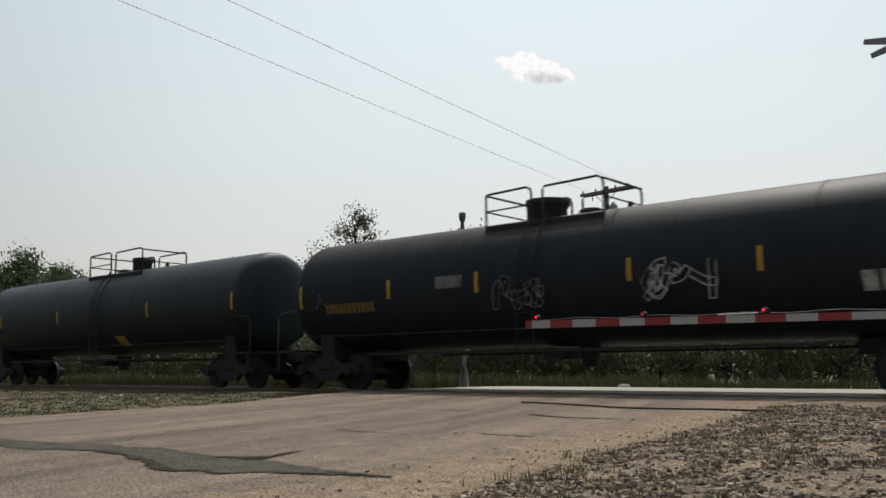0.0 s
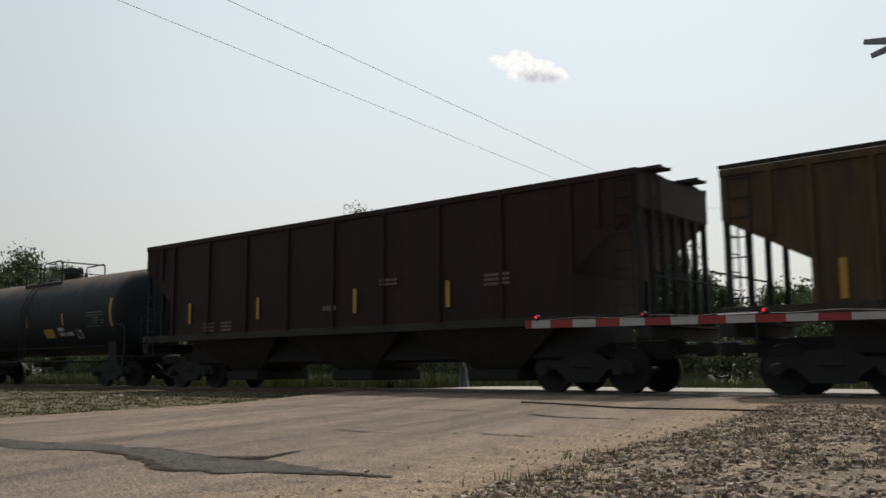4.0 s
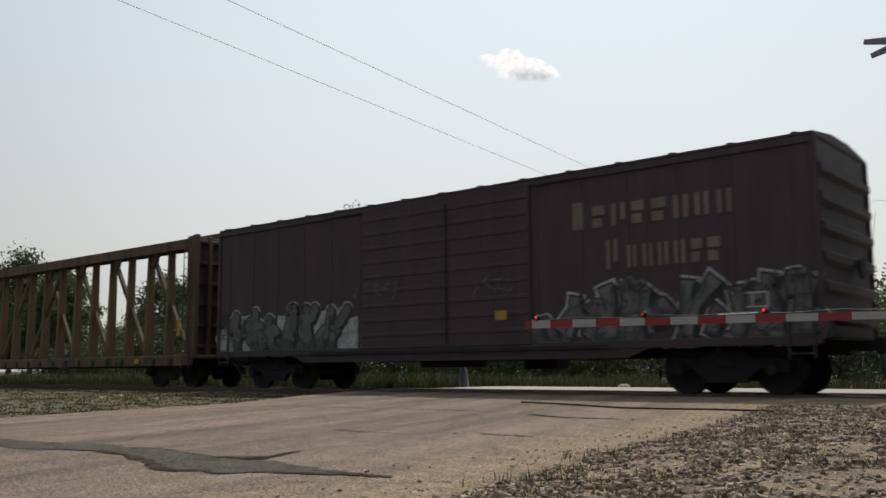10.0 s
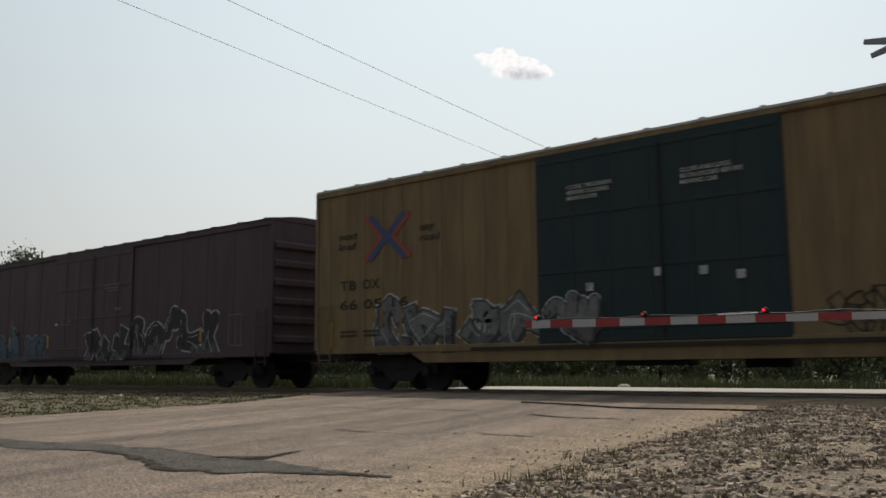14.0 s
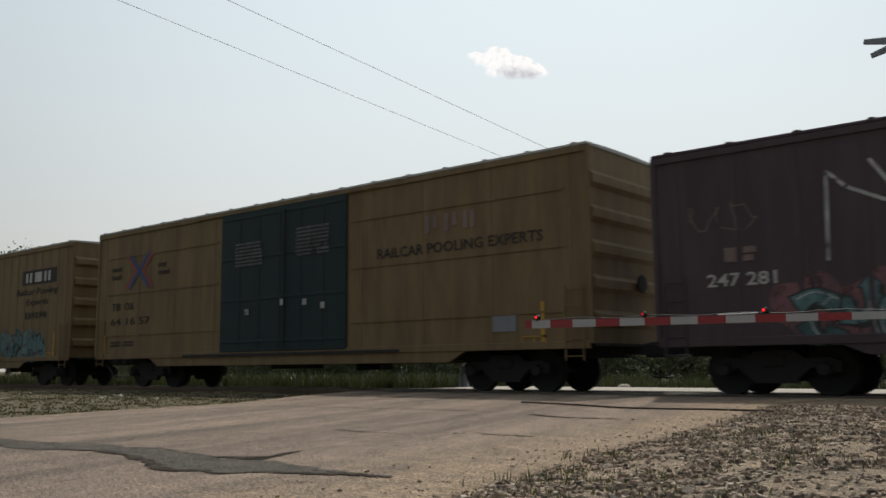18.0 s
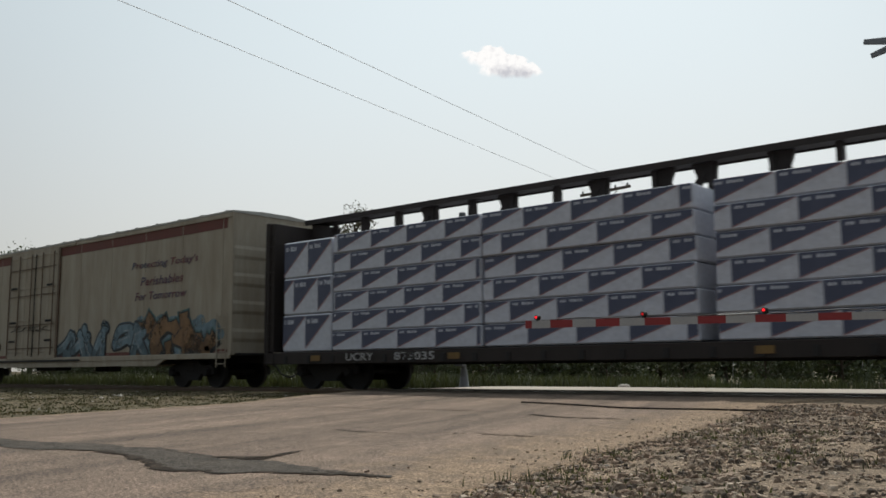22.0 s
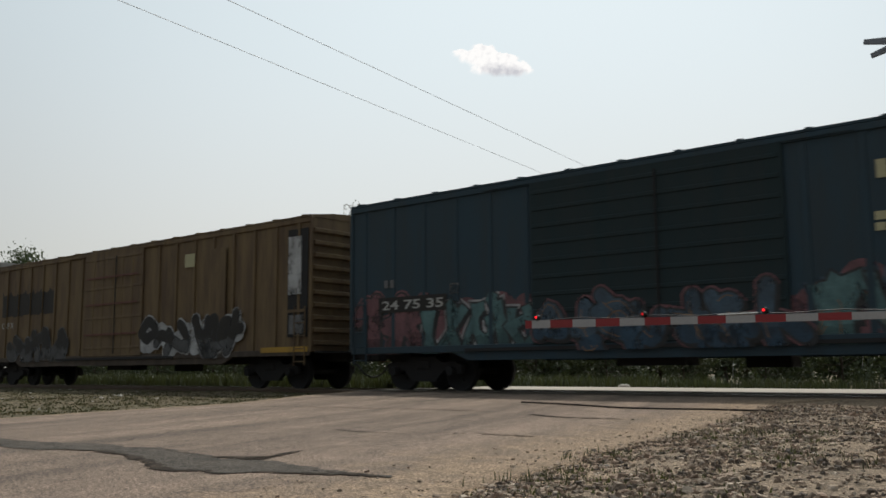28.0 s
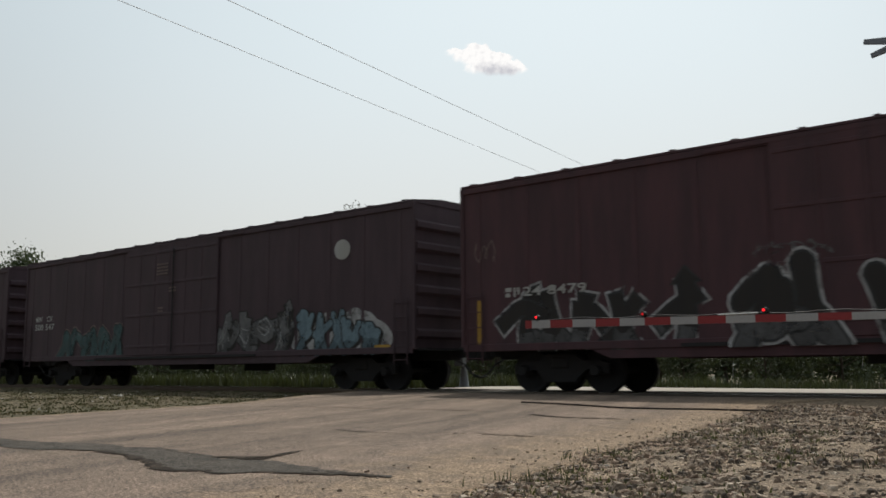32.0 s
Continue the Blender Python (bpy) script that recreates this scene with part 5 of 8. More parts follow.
def bubble_word(car, text, x0, z0, x1, z1, fill, line, y, seed):
    """A sprayed word of hollow, fat letters: dark uneven outline over a pale fill."""
    rnd = random.Random(seed)
    out, body = Geo(), Geo()
    w, h = (x1 - x0) / len(text), z1 - z0
    fat = min(w, h) * 0.34
    for i, ch in enumerate(text):
        bx, ww, hh = x0 + i * w + fat * 0.4, w * 1.04 - fat * 0.6, (h - fat) * rnd.uniform(0.92, 1.06)
        for m, (points, smooth) in enumerate(BUBBLE[ch]):
            run = run_of([(bx + ww * p + 0.08 * hh * q, z0 + fat * 0.5 + hh * q) for p, q in points], smooth)
            widths = [fat * (1 + 0.12 * math.sin(k * 0.8 + i)) for k in range(len(run))]
            band(out, run, widths, 0.045, y - 0.004 * i - 0.0001 * m, True)
            band(body, run, widths, -0.012, y - 0.004 * i - 0.0018 - 0.0001 * m, True)
    tagged(part("graffiti_outline", out, M[line], car, "dark sprayed outline of fat letters"), kind="stuff")
    tagged(part("graffiti_fill", body, M[fill], car, "pale fill of sprayed letters"), kind="stuff")


def tag(car, x0, z0, x1, z1, count, material, y, seed, wide=0.022):
    """A quick looping scrawl of one thin sprayed line."""
    rnd = random.Random(seed)
    g = Geo()
    n, h = count * 9, z1 - z0
    f = [rnd.uniform(0.75, 1.25) for _ in range(count + 1)]
    pts = []
    for i in range(n + 1):
        t = i / n
        k = f[min(count, int(t * count))]
        pts.append((x0 + (x1 - x0) * (t + 0.10 * math.sin(t * count * 6.28 * k + 1.0)), z0 + h * (0.5 + 0.45 * k * math.sin(t * count * 6.28 * 0.93 + seed) * (0.7 + 0.3 * math.sin(i * 1.9)) + 0.06 * math.sin(i * 2.7))))
    for i, (p, q) in enumerate(zip(pts, pts[1:])):
        if i % 17 != 16:
            stroke(g, *p, *q, wide, y - 0.003)
    tagged(part("sprayed_tag", g, M[material], car, "thin sprayed tag"), kind="stuff")


# ---- boxcars and refrigerator cars ----
def corrugated(x, out, half_y, z0, z1, pitch, depth):
    """An end wall with wide horizontal ribs, in profile over x and z."""
    prof = [(x - out * 0.06, z0)]
    z = z0
    prof.append((x, z0))
    while z + pitch < z1 - 0.25:
        prof += [(x, z + pitch * 0.45), (x + out * depth, z + pitch * 0.58), (x + out * depth, z + pitch * 0.82), (x, z + pitch * 0.95)]
        z += pitch
    prof += [(x, z1), (x - out * 0.06, z1)]
    return Geo().prism(prof, "y", -half_y, half_y)


def boxcar(u0, u1, top, mat, label, door=(6.0, 11.0), door_mat=None, door_ribs="h", pitch=1.0, rib=(0.09, 0.045), inset=2.0, roof_mat=None, end_mat=None, end_pitch=0.52, category="boxcar", name="boxcar", low=0.98, skirt=None, peak=0.16, ribs_from=0.45, smooth=False, sill_mat=None):
    car, half = car_root(name, u0, u1, label, category)
    L, hw = u1 - u0, 1.55
    paint_m = M[mat]
    end_m, roof_m = M[end_mat or mat], M[roof_mat or mat]

    def X(a):
        return a - half
    wall = Geo().box(-half, -hw, low, half, -hw + 0.05, top, 0.008)
    part("side_wall", wall, paint_m, car)
    part("side_wall", Geo().box(-half, hw - 0.05, low, half, hw, top, 0.008), paint_m, car)
    part("floor", Geo().box(-half + 0.05, -hw + 0.055, low, half - 0.05, hw - 0.055, low + 0.15), M["iron"], car)
    for s in (-1, 1):
        part("end_wall", corrugated(s * (half - 0.004), s, hw - 0.052, low, top, end_pitch, 0.10 if not smooth else 0.03), end_m, car, "ribbed end wall")
        for yy in (-hw, hw):
            part("corner_post", Geo().box(s * half - 0.05, yy - 0.035, low, s * half + 0.05, yy + 0.035, top - 0.02, 0.01), end_m, car)
    roof = Geo().prism([(-hw - 0.04, top - 0.02), (-hw - 0.04, top + 0.03), (-0.5, top + peak), (0.5, top + peak), (hw + 0.04, top + 0.03), (hw + 0.04, top - 0.02)], "x", -half - 0.02, half + 0.02)
    for i in range(int(L / 1.18) + 1):
        x = -half + 0.3 + i * (L - 0.6) / int(L / 1.18)
        roof.prism([(-hw - 0.05, top + 0.0), (-hw - 0.05, top + 0.055), (-0.5, top + peak + 0.045), (0.5, top + peak + 0.045), (hw + 0.05, top + 0.055), (hw + 0.05, top + 0.0)], "x", x - 0.05, x + 0.05)
    part("roof", roof, roof_m, car, "ribbed sheet-metal roof")
    for s in (-1, 1):
        part("side_sill", Geo().box(-half + 0.02, s * (hw + 0.01) - 0.035, low - 0.10, half - 0.02, s * (hw + 0.01) + 0.035, low + 0.06, 0.01).prism([(-half + 3.2, low - 0.08), (-half + 3.7, low - (skirt or 0.28)), (half - 3.7, low - (skirt or 0.28)), (half - 3.2, low - 0.08)], "y", s * (hw - 0.01) - 0.03, s * (hw - 0.01) + 0.03), M[sill_mat or mat], car)
        part("top_chord", Geo().box(-half + 0.02, s * (hw + 0.012) - 0.03, top - 0.16, half - 0.02, s * (hw + 0.012) + 0.03, top - 0.03, 0.008), paint_m, car)
    part("underframe", Geo().box(-half, -0.2, 0.72, half, 0.2, low, 0.02).box(-1.2, -0.9, 0.55, 0.3, -0.3, low).box(1.0, 0.3, 0.5, 1.9, 0.8, low), M["iron"], car, "dark steel centre sill and brake gear")
    if rib:
        rm = Geo().box(-rib[0] / 2, -rib[1], low + 0.06, rib[0] / 2, 0.01, top - 0.16, min(0.014, rib[1] * 0.4)).mesh("side_post", paint_m)
        n = int((L - 2 * ribs_from) / pitch)
        for i in range(n + 1):
            a = ribs_from + i * (L - 2 * ribs_from) / n
            if door[0] - 0.05 < a < door[1] + 0.05:
                continue
            part("side_post", rm, None, car, at=(X(a), -hw, 0))
            part("side_post", rm, None, car, at=pose(X(a), hw, 0, 0, 0, 180))
    for s in (-1, 1):
        dm = M[door_mat or mat]
        d = part("door", Geo().box(X(door[0]), s * (hw + 0.035) - 0.03, low + 0.02, X(door[1]), s * (hw + 0.035) + 0.03, top - 0.10, 0.015), dm, car, "sliding door" if s < 0 else "")
        yy = s * (hw + 0.065)
        if door_ribs == "h":
            for i in range(9):
                z = low + 0.35 + i * (top - low - 0.7) / 8
                part("door_rib", Geo().box(X(door[0]) + 0.06, yy - 0.018, z - 0.045, X(door[1]) - 0.06, yy + 0.018, z + 0.045, 0.012), dm, d)
        else:
            w = door[1] - door[0]
            for i in range(1, 6):
                part("door_rib", Geo().box(X(door[0]) + w * i / 6 - 0.04, yy - 0.015, low + 0.1, X(door[0]) + w * i / 6 + 0.04, yy + 0.015, top - 0.2, 0.01), dm, d)
            for i in range(4):
                z = low + 0.3 + i * (top - low - 0.6) / 3
                part("door_rib", Geo().box(X(door[0]) + 0.05, yy - 0.016, z - 0.04, X(door[1]) - 0.05, yy + 0.016, z + 0.04, 0.01), dm, d)
        mid_x = X((door[0] + door[1]) / 2)
        part("lock_bar", Geo().tube([(mid_x + 0.25, s * (hw + 0.11), low + 0.1), (mid_x + 0.25, s * (hw + 0.11), top - 0.25)], 0.02, 6), M["iron"], d)
        part("door_track", Geo().box(X(door[0]) - 1.8, s * (hw + 0.03) - 0.05, low - 0.09, X(door[1]) + 1.8, s * (hw + 0.03) + 0.05, low - 0.02), M["iron"], car)
        part("door_rail", Geo().box(X(door[0]) - 1.2, s * (hw + 0.03) - 0.04, top - 0.13, X(door[1]) + 1.2, s * (hw + 0.03) + 0.04, top - 0.06), paint_m, car)
    for a in (0.36, L - 0.36):
        ladder(car, X(a), -hw - 0.07, low - 0.35, low + 1.2, end_m)
        ladder(car, X(a), hw + 0.07, low - 0.35, low + 1.2, end_m)
    part("crossover_step", Geo().box(half, -1.4, 0.95, half + 0.28, 1.4, 1.0), M["iron"], car)
    part("crossover_step", Geo().box(-half - 0.28, -1.4, 0.95, -half, 1.4, 1.0), M["iron"], car)
    part("brake_wheel", Geo().lathe([(0, 0.19), (0.02, 0.21), (0.04, 0.19)], "x", (half + 0.14, 0.35, 2.3), 18), M["iron"], car)
    running_gear(car, half, inset)
    return car, X, -(hw + 0.004)


def small_print(car, X, y, spots, material="letter_white"):
    for x, z, w, h in spots:
        bars(car, X(x), z, X(x + w), z + h, max(3, int(w / 0.09)), M[material], y, max(1, int(h / 0.09)), "stencil", "small stencilled lettering")


def plate(car, x0, z0, x1, z1, material, y, name="panel", label="", deep=0.004):
    return part(name, Geo().box(x0, y - deep, z0, x1, y, z1), M[material] if isinstance(material, str) else material, car, label)


def frame_mark(car, X, y, x, z, w, h, material="letter_white"):
    t = 0.03
    g = Geo()
    for a in ((x, z, x + w, z + t), (x, z + h - t, x + w, z + h), (x, z, x + t, z + h), (x + w - t, z, x + w, z + h), (x + w * 0.5, z, x + w * 0.5 + t, z + h)):
        g.box(X(a[0]), y - 0.004, a[1], X(a[2]), y, a[3])
    part("stencil_box", g, M[material], car, "framed stencil panel")


def southern(car, X, y, x, z, material="letter_dim"):
    """Two lines of a faded company name as plain bars: large first letters."""
    bars(car, X(x), z + 0.86, X(x + 0.45), z + 1.42, 1, M[material], y, name="name_bar")
    bars(car, X(x + 0.5), z + 0.86, X(x + 3.55), z + 1.30, 7, M[material], y, name="name_bar")
    bars(car, X(x + 0.78), z, X(x + 1.2), z + 0.58, 1, M[material], y, name="name_bar")
    bars(car, X(x + 1.25), z, X(x + 3.25), z + 0.44, 6, M[material], y, name="name_bar")


# ---- tank cars ----
def tank_car(u0, u1, top, mat, label, dome, marks=(), radius=1.47, inset=0.65, man=0.35, hp=1.35, man_r=0.36):
    """u0 and u1: the cylinder's ends; the heads bulge beyond them."""
    car, half = car_root("tank_car", u0, u1, label, "tank car")
    zc = top - radius
    bulge = 0.5
    prof = []
    for i in range(9):
        a = math.pi / 2 * (1 - i / 8)
        prof.append((-half - bulge * math.sin(a) ** 0.77, max(0.02, radius * math.cos(a) ** 0.77)) if i else (-half - bulge, 0.02))
    prof += [(-half + 0.05, radius), (-half + 0.6, radius), (0, radius)]
    prof += [(-w, r) for w, r in reversed(prof[:-1])]
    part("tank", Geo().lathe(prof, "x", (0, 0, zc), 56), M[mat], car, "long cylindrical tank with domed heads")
    ring = Geo().lathe([(-0.03, radius + 0.001), (-0.02, radius + 0.007), (0.02, radius + 0.007), (0.03, radius + 0.001)], "x", (0, 0, zc), 56).mesh("weld_seam", M[mat])
    for i in range(1, 6):
        part("weld_seam", ring, None, car, at=(-half + (2 * half) * i / 6, 0, 0))
    dx = dome - (u0 + u1) / 2
    pz, rz = top - 0.27, top + 0.58
    plat = part("platform", Geo().box(dx - hp, -0.87, pz - 0.04, dx + hp, -0.45, pz + 0.01).box(dx - hp, 0.45, pz - 0.04, dx + hp, 0.87, pz + 0.01).box(dx - hp, -0.87, pz - 0.04, dx - hp + 0.5, 0.87, pz + 0.01).box(dx + hp - 0.4, -0.87, pz - 0.04, dx + hp, 0.87, pz + 0.01).box(dx - hp, -0.89, pz - 0.06, dx + hp, -0.85, pz + 0.10).beam((dx - hp + 0.15, -0.8, pz), (dx - hp + 0.15, -1.0, pz - 0.5), 0.05, 0.05).beam((dx + hp - 0.15, -0.8, pz), (dx + hp - 0.15, -1.0, pz - 0.5), 0.05, 0.05), M["iron"], car, "dark steel top platform")
    for yy in (-0.85, 0.85):
        for a, b in ((-hp, -0.28), (0.02, hp)):
            part("handrail", Geo().tube([(dx + a, yy, pz - 0.05), (dx + a, yy, rz - 0.06), (dx + a + 0.05, yy, rz), (dx + b - 0.14, yy, rz + 0.04), (dx + b - 0.03, yy, rz - 0.02), (dx + b, yy, rz - 0.12), (dx + b, yy, pz)], 0.028, 7), M["iron"], plat)
    part("handrail", Geo().tube([(dx - hp, -0.85, pz + 0.45), (dx - 0.28, -0.85, pz + 0.48)], 0.02, 6), M["iron"], plat)
    for a in (-hp, hp):
        part("handrail", Geo().tube([(dx + a, -0.85, rz - 0.02), (dx + a, 0.85, rz - 0.02)], 0.026, 6).tube([(dx + a, -0.85, pz + 0.45), (dx + a, 0.85, pz + 0.45)], 0.02, 6), M["iron"], plat)
    part("manway", Geo().lathe([(-0.2, man_r * 0.86), (0.22, man_r * 0.86), (0.30, man_r), (0.42, man_r), (0.44, man_r * 0.7), (0.47, 0.05)], "z", (dx + man, 0, top), 20), M["iron"], car, "round hatch with a bolted lid")
    part("valve_housing", Geo().lathe([(-0.2, 0.28), (0.14, 0.28), (0.18, 0.2), (0.2, 0.05)], "z", (dx - math.copysign(0.75, man), 0, top - 0.08), 18), M["iron"], car)
    part("vent_pipe", Geo().tube([(dx - 0.2, 0.2, top - 0.1), (dx - 0.2, 0.2, top + 0.2)], 0.05, 8), M["iron"], car)
    part("relief_valve", Geo().box(dx + hp + 0.12, -0.06, top - 0.1, dx + hp + 0.22, 0.06, top + 0.14, 0.02), M["iron"], car)
    ladder(car, dx - 0.05, -radius - 0.06, 0.9, zc + 0.35, M["iron"])
    part("ladder_top", Geo().tube([(dx - 0.26, -radius - 0.06, zc + 0.3), (dx - 0.26, -radius * 0.86, zc + 0.9), (dx - 0.26, -0.86, top - 0.06)], 0.018, 6).tube([(dx + 0.16, -radius - 0.06, zc + 0.3), (dx + 0.16, -radius * 0.86, zc + 0.9), (dx + 0.16, -0.86, top - 0.06)], 0.018, 6), M["iron"], car)
    part("running_board", Geo().box(-half + 2.6, -1.50, 0.86, half - 2.6, -1.36, 0.91).box(-half + 2.6, 1.36, 0.86, half - 2.6, 1.50, 0.91), M["iron"], car)
    for s in (-1, 1):
        part("saddle", Geo().prism([(-1.0, 0.75), (1.0, 0.75), (1.05, zc - 0.95), (-1.05, zc - 0.95)], "x", s * (half - inset) - 0.25, s * (half - inset) + 0.25), M["iron"], car)
        part("stub_sill", Geo().box(min(s * (half - 2.4), s * (half + 0.72)), -0.22, 0.72, max(s * (half - 2.4), s * (half + 0.72)), 0.22, 1.02, 0.02), M["iron"], car)
        part("end_step", Geo().box(s * (half + 0.5) - 0.35, -1.5, 0.98, s * (half + 0.5) + 0.35, 1.5, 1.03).box(s * (half + 0.78) - 0.03, -1.5, 0.5, s * (half + 0.78) + 0.03, -1.44, 1.0), M["iron"], car)
        part("end_handrail", Geo().tube([(s * (half + 0.84), -1.47, 1.0), (s * (half + 0.84), -1.47, 1.88), (s * (half + 0.72), -1.47, 2.0), (s * (half + 0.2), -1.45, 2.06)], 0.022, 7), M["iron"], car)
        part("handrail_line", Geo().tube([(s * 0.4, -radius - 0.05, 1.35), (s * (half - 0.3), -radius - 0.05, 1.35)], 0.014, 6), M["iron"], car)
    part("outlet", Geo().lathe([(0, 0.16), (0.2, 0.2), (0.5, 0.28)], "z", (0, 0, 0.55), 14).box(-0.9, -0.5, 0.7, -0.35, 0.5, 0.95), M["iron"], car)
    running_gear(car, half, inset, 0.72)

    def on(x, z, w, h, mt, name, label_="", n=1):
        """A thin curved plate, or lettering, on the near flank."""
        if isinstance(n, str):
            ob = words(car, n, x, z, x + w, z + h, M[mt], 0.0, name, label_)
            for v in ob.data.vertices:
                v.co.y -= math.sqrt(max(0.01, radius * radius - (v.co.z - zc) ** 2)) + 0.008
            return ob
        g = Geo()
        for i in range(n):
            pw = w / n
            zs = [z + h * j / 4 for j in range(5)]
            v = []
            for zz in zs:
                k = min(0.999, abs(zz - zc) / radius)
                yy = -radius * math.sqrt(1 - k * k) - 0.008
                v += [(x + i * pw + pw * 0.06, yy, zz), (x + (i + 1) * pw - (pw * 0.14 if n > 1 else 0), yy, zz)]
            g.add(v, [(2 * j, 2 * j + 1, 2 * j + 3, 2 * j + 2) for j in range(4)])
        return part(name, g, M[mt], car, label_)
    for x, z, w, h, mt, name, lab, n in marks:
        if name == "stencil" and h > 0.3:
            rows_n = max(3, int(h / 0.09))
            for r in range(rows_n):
                tagged(on(x - half, z + h * (r + 0.2) / rows_n, w * (1.0 if r % 3 else 0.8), h / rows_n * 0.42, mt, name, lab, n * 2), kind="stuff")
        else:
            ob = on(x - half, z, w, h, mt, name, lab, n)
            if not isinstance(n, str) and n > 1:
                tagged(ob, kind="stuff")
    return car


# ---- hopper cars ----
def hopper(u0, u1, eave, peak, mat, label, pitch=1.1, rib=True, curved=False, trim=None, bays=3, inset=1.6, low=1.5, slope=1.75, walk_mat="iron", knee=2.3, cut=3.15, posts=4):
    car, half = car_root("covered_hopper", u0, u1, label, "hopper car")
    hw = 1.56
    m = M[mat]
    for s in (-1, 1):
        if curved:
            g = Geo()
            cut_in = ((low, 1.18), (2.3, 1.15), (2.55, 1.08), (2.8, 0.92), (3.0, 0.70), (3.15, 0.46), (3.3, 0.16), (3.38, 0.0), (eave - 0.35, 0.0), (eave, 0.0))
            rows = [(float(np.interp(z, [low, low + 0.5, (low + eave) / 2, eave - 0.35, eave], [hw - 0.10, hw - 0.01, hw + 0.02, hw, hw - 0.14])), z, e) for z, e in cut_in]
            v = []
            for yy, z, e in rows:
                v += [(-half + e, s * yy, z), (half - e, s * yy, z), (-half + e, s * (yy - 0.04), z), (half - e, s * (yy - 0.04), z)]
            f = []
            for j in range(len(rows) - 1):
                a, b = j * 4, j * 4 + 4
                f += [(a, a + 1, b + 1, b), (a + 2, a + 3, b + 3, b + 2), (a, a + 2, b + 2, b), (a + 1, a + 3, b + 3, b + 1)]
            part("side_wall", g.add(v, f, True), m, car)
        else:
            part("side_wall", Geo().prism([(-half + slope, low), (half - slope, low), (half - slope, knee), (half, cut), (half, eave), (-half, eave), (-half, cut), (-half + slope, knee)], "y", s * hw - 0.03, s * hw + 0.03), m, car)
        part("side_sill", Geo().box(-half - 0.1, s * (hw + 0.01) - 0.05, low - 0.16, half + 0.1, s * (hw + 0.01) + 0.05, low + 0.02, 0.01), M["underside_shade"], car)
        part("top_chord", Geo().box(-half, s * (hw + (-0.1 if curved else 0.02)) - 0.05, eave - 0.10, half, s * (hw + (-0.1 if curved else 0.02)) + 0.05, eave + 0.04, 0.012), M[trim or mat], car)
        part("slope_sheet", Geo().prism([(s * (half - slope), low - 0.05), (s * (half - slope), knee), (s * half, cut), (s * half, eave), (s * (half - 0.06), eave), (s * (half - 0.06), cut + 0.05), (s * (half - slope - 0.06), knee + 0.05), (s * (half - slope - 0.06), low)], "y", -hw + 0.05, hw - 0.05), m, car)
        part("end_sill", Geo().box(s * half - 0.15, -hw, low - 0.5, s * half + 0.15, hw, low - 0.25, 0.02), M["iron"], car)
        for yy in np.linspace(-hw + 0.06, hw - 0.06, posts):
            part("end_post", Geo().box(s * (half - 0.06) - 0.05, yy - 0.05, low - 0.3, s * (half - 0.06) + 0.05, yy + 0.05, cut + 0.2), M["iron"], car)
        ladder(car, s * (half - 0.35), -hw - 0.07, low - 0.65, eave - 0.05, M["iron"], 0.4)
        ladder(car, s * (half + 0.04), -0.95, low - 0.4, eave, M["iron"], 0.4, None, "y")
        part("end_platform", Geo().box(s * half - 0.2, -hw, low - 0.24, s * half + 0.3, hw, low - 0.2).tube([(s * (half + 0.28), -hw, low - 0.2), (s * (half + 0.28), -hw, low + 0.7), (s * (half + 0.28), hw, low + 0.7), (s * (half + 0.28), hw, low - 0.2)], 0.02, 6), M["iron"], car)
        if rib:
            rm = Geo().box(-0.05, -0.075, low, 0.05, 0.0, eave - 0.08, 0.012).mesh("side_post", m)
            n = int((2 * half - 2 * slope) / pitch)
            for i in range(n + 1):
                x = -half + slope + i * (2 * half - 2 * slope) / n
                part("side_post", rm, None, car, at=pose(x, s * (hw + 0.02), 0, 0, 0, 0 if s < 0 else 180))
            for e in (-1, 1):
                part("side_post", Geo().box(e * (half - 0.9) - 0.05, -0.075, max(knee, cut - 0.35), e * (half - 0.9) + 0.05, 0, eave - 0.08, 0.012), m, car, at=pose(0, s * (hw + 0.02), 0, 0, 0, 0 if s < 0 else 180))
    w = hw - (0.12 if curved else 0.0)
    part("roof", Geo().prism([(-w, eave - 0.03), (-w * 0.6, (eave + peak) / 2 + 0.03), (-0.35, peak - 0.05), (0.35, peak - 0.05), (w * 0.6, (eave + peak) / 2 + 0.03), (w, eave - 0.03)], "x", -half, half), M["sunlit_roof" if trim else mat], car, "curved roof with a hatch trough")
    part("hatch_cover", Geo().prism([(-0.3, peak - 0.05), (-0.26, peak + 0.06), (0.26, peak + 0.06), (0.3, peak - 0.05)], "x", -half + 0.6, half - 0.6), m, car, "long trough hatch cover")
    for yy in (-0.85, 0.85):
        wk = part("roof_walk", Geo().box(-half - 0.25, yy - 0.22, peak + 0.03, half + 0.25, yy - 0.20, peak + 0.10).box(-half - 0.25, yy - 0.20, peak + 0.05, half + 0.25, yy + 0.20, peak + 0.07).box(-half - 0.25, yy + 0.20, peak + 0.03, half + 0.25, yy + 0.22, peak + 0.10), M[walk_mat], car, "grated roof walkway")
        n = int(2 * half / 1.5)
        for i in range(n + 1):
            x = -half + 0.2 + i * (2 * half - 0.4) / n
            part("walk_bracket", Geo().prism([(yy - 0.2, eave + 0.02), (yy + 0.2, eave + 0.05), (yy + 0.2, peak + 0.03), (yy - 0.2, peak + 0.03)], "x", x - 0.03, x + 0.03), M[walk_mat], wk)
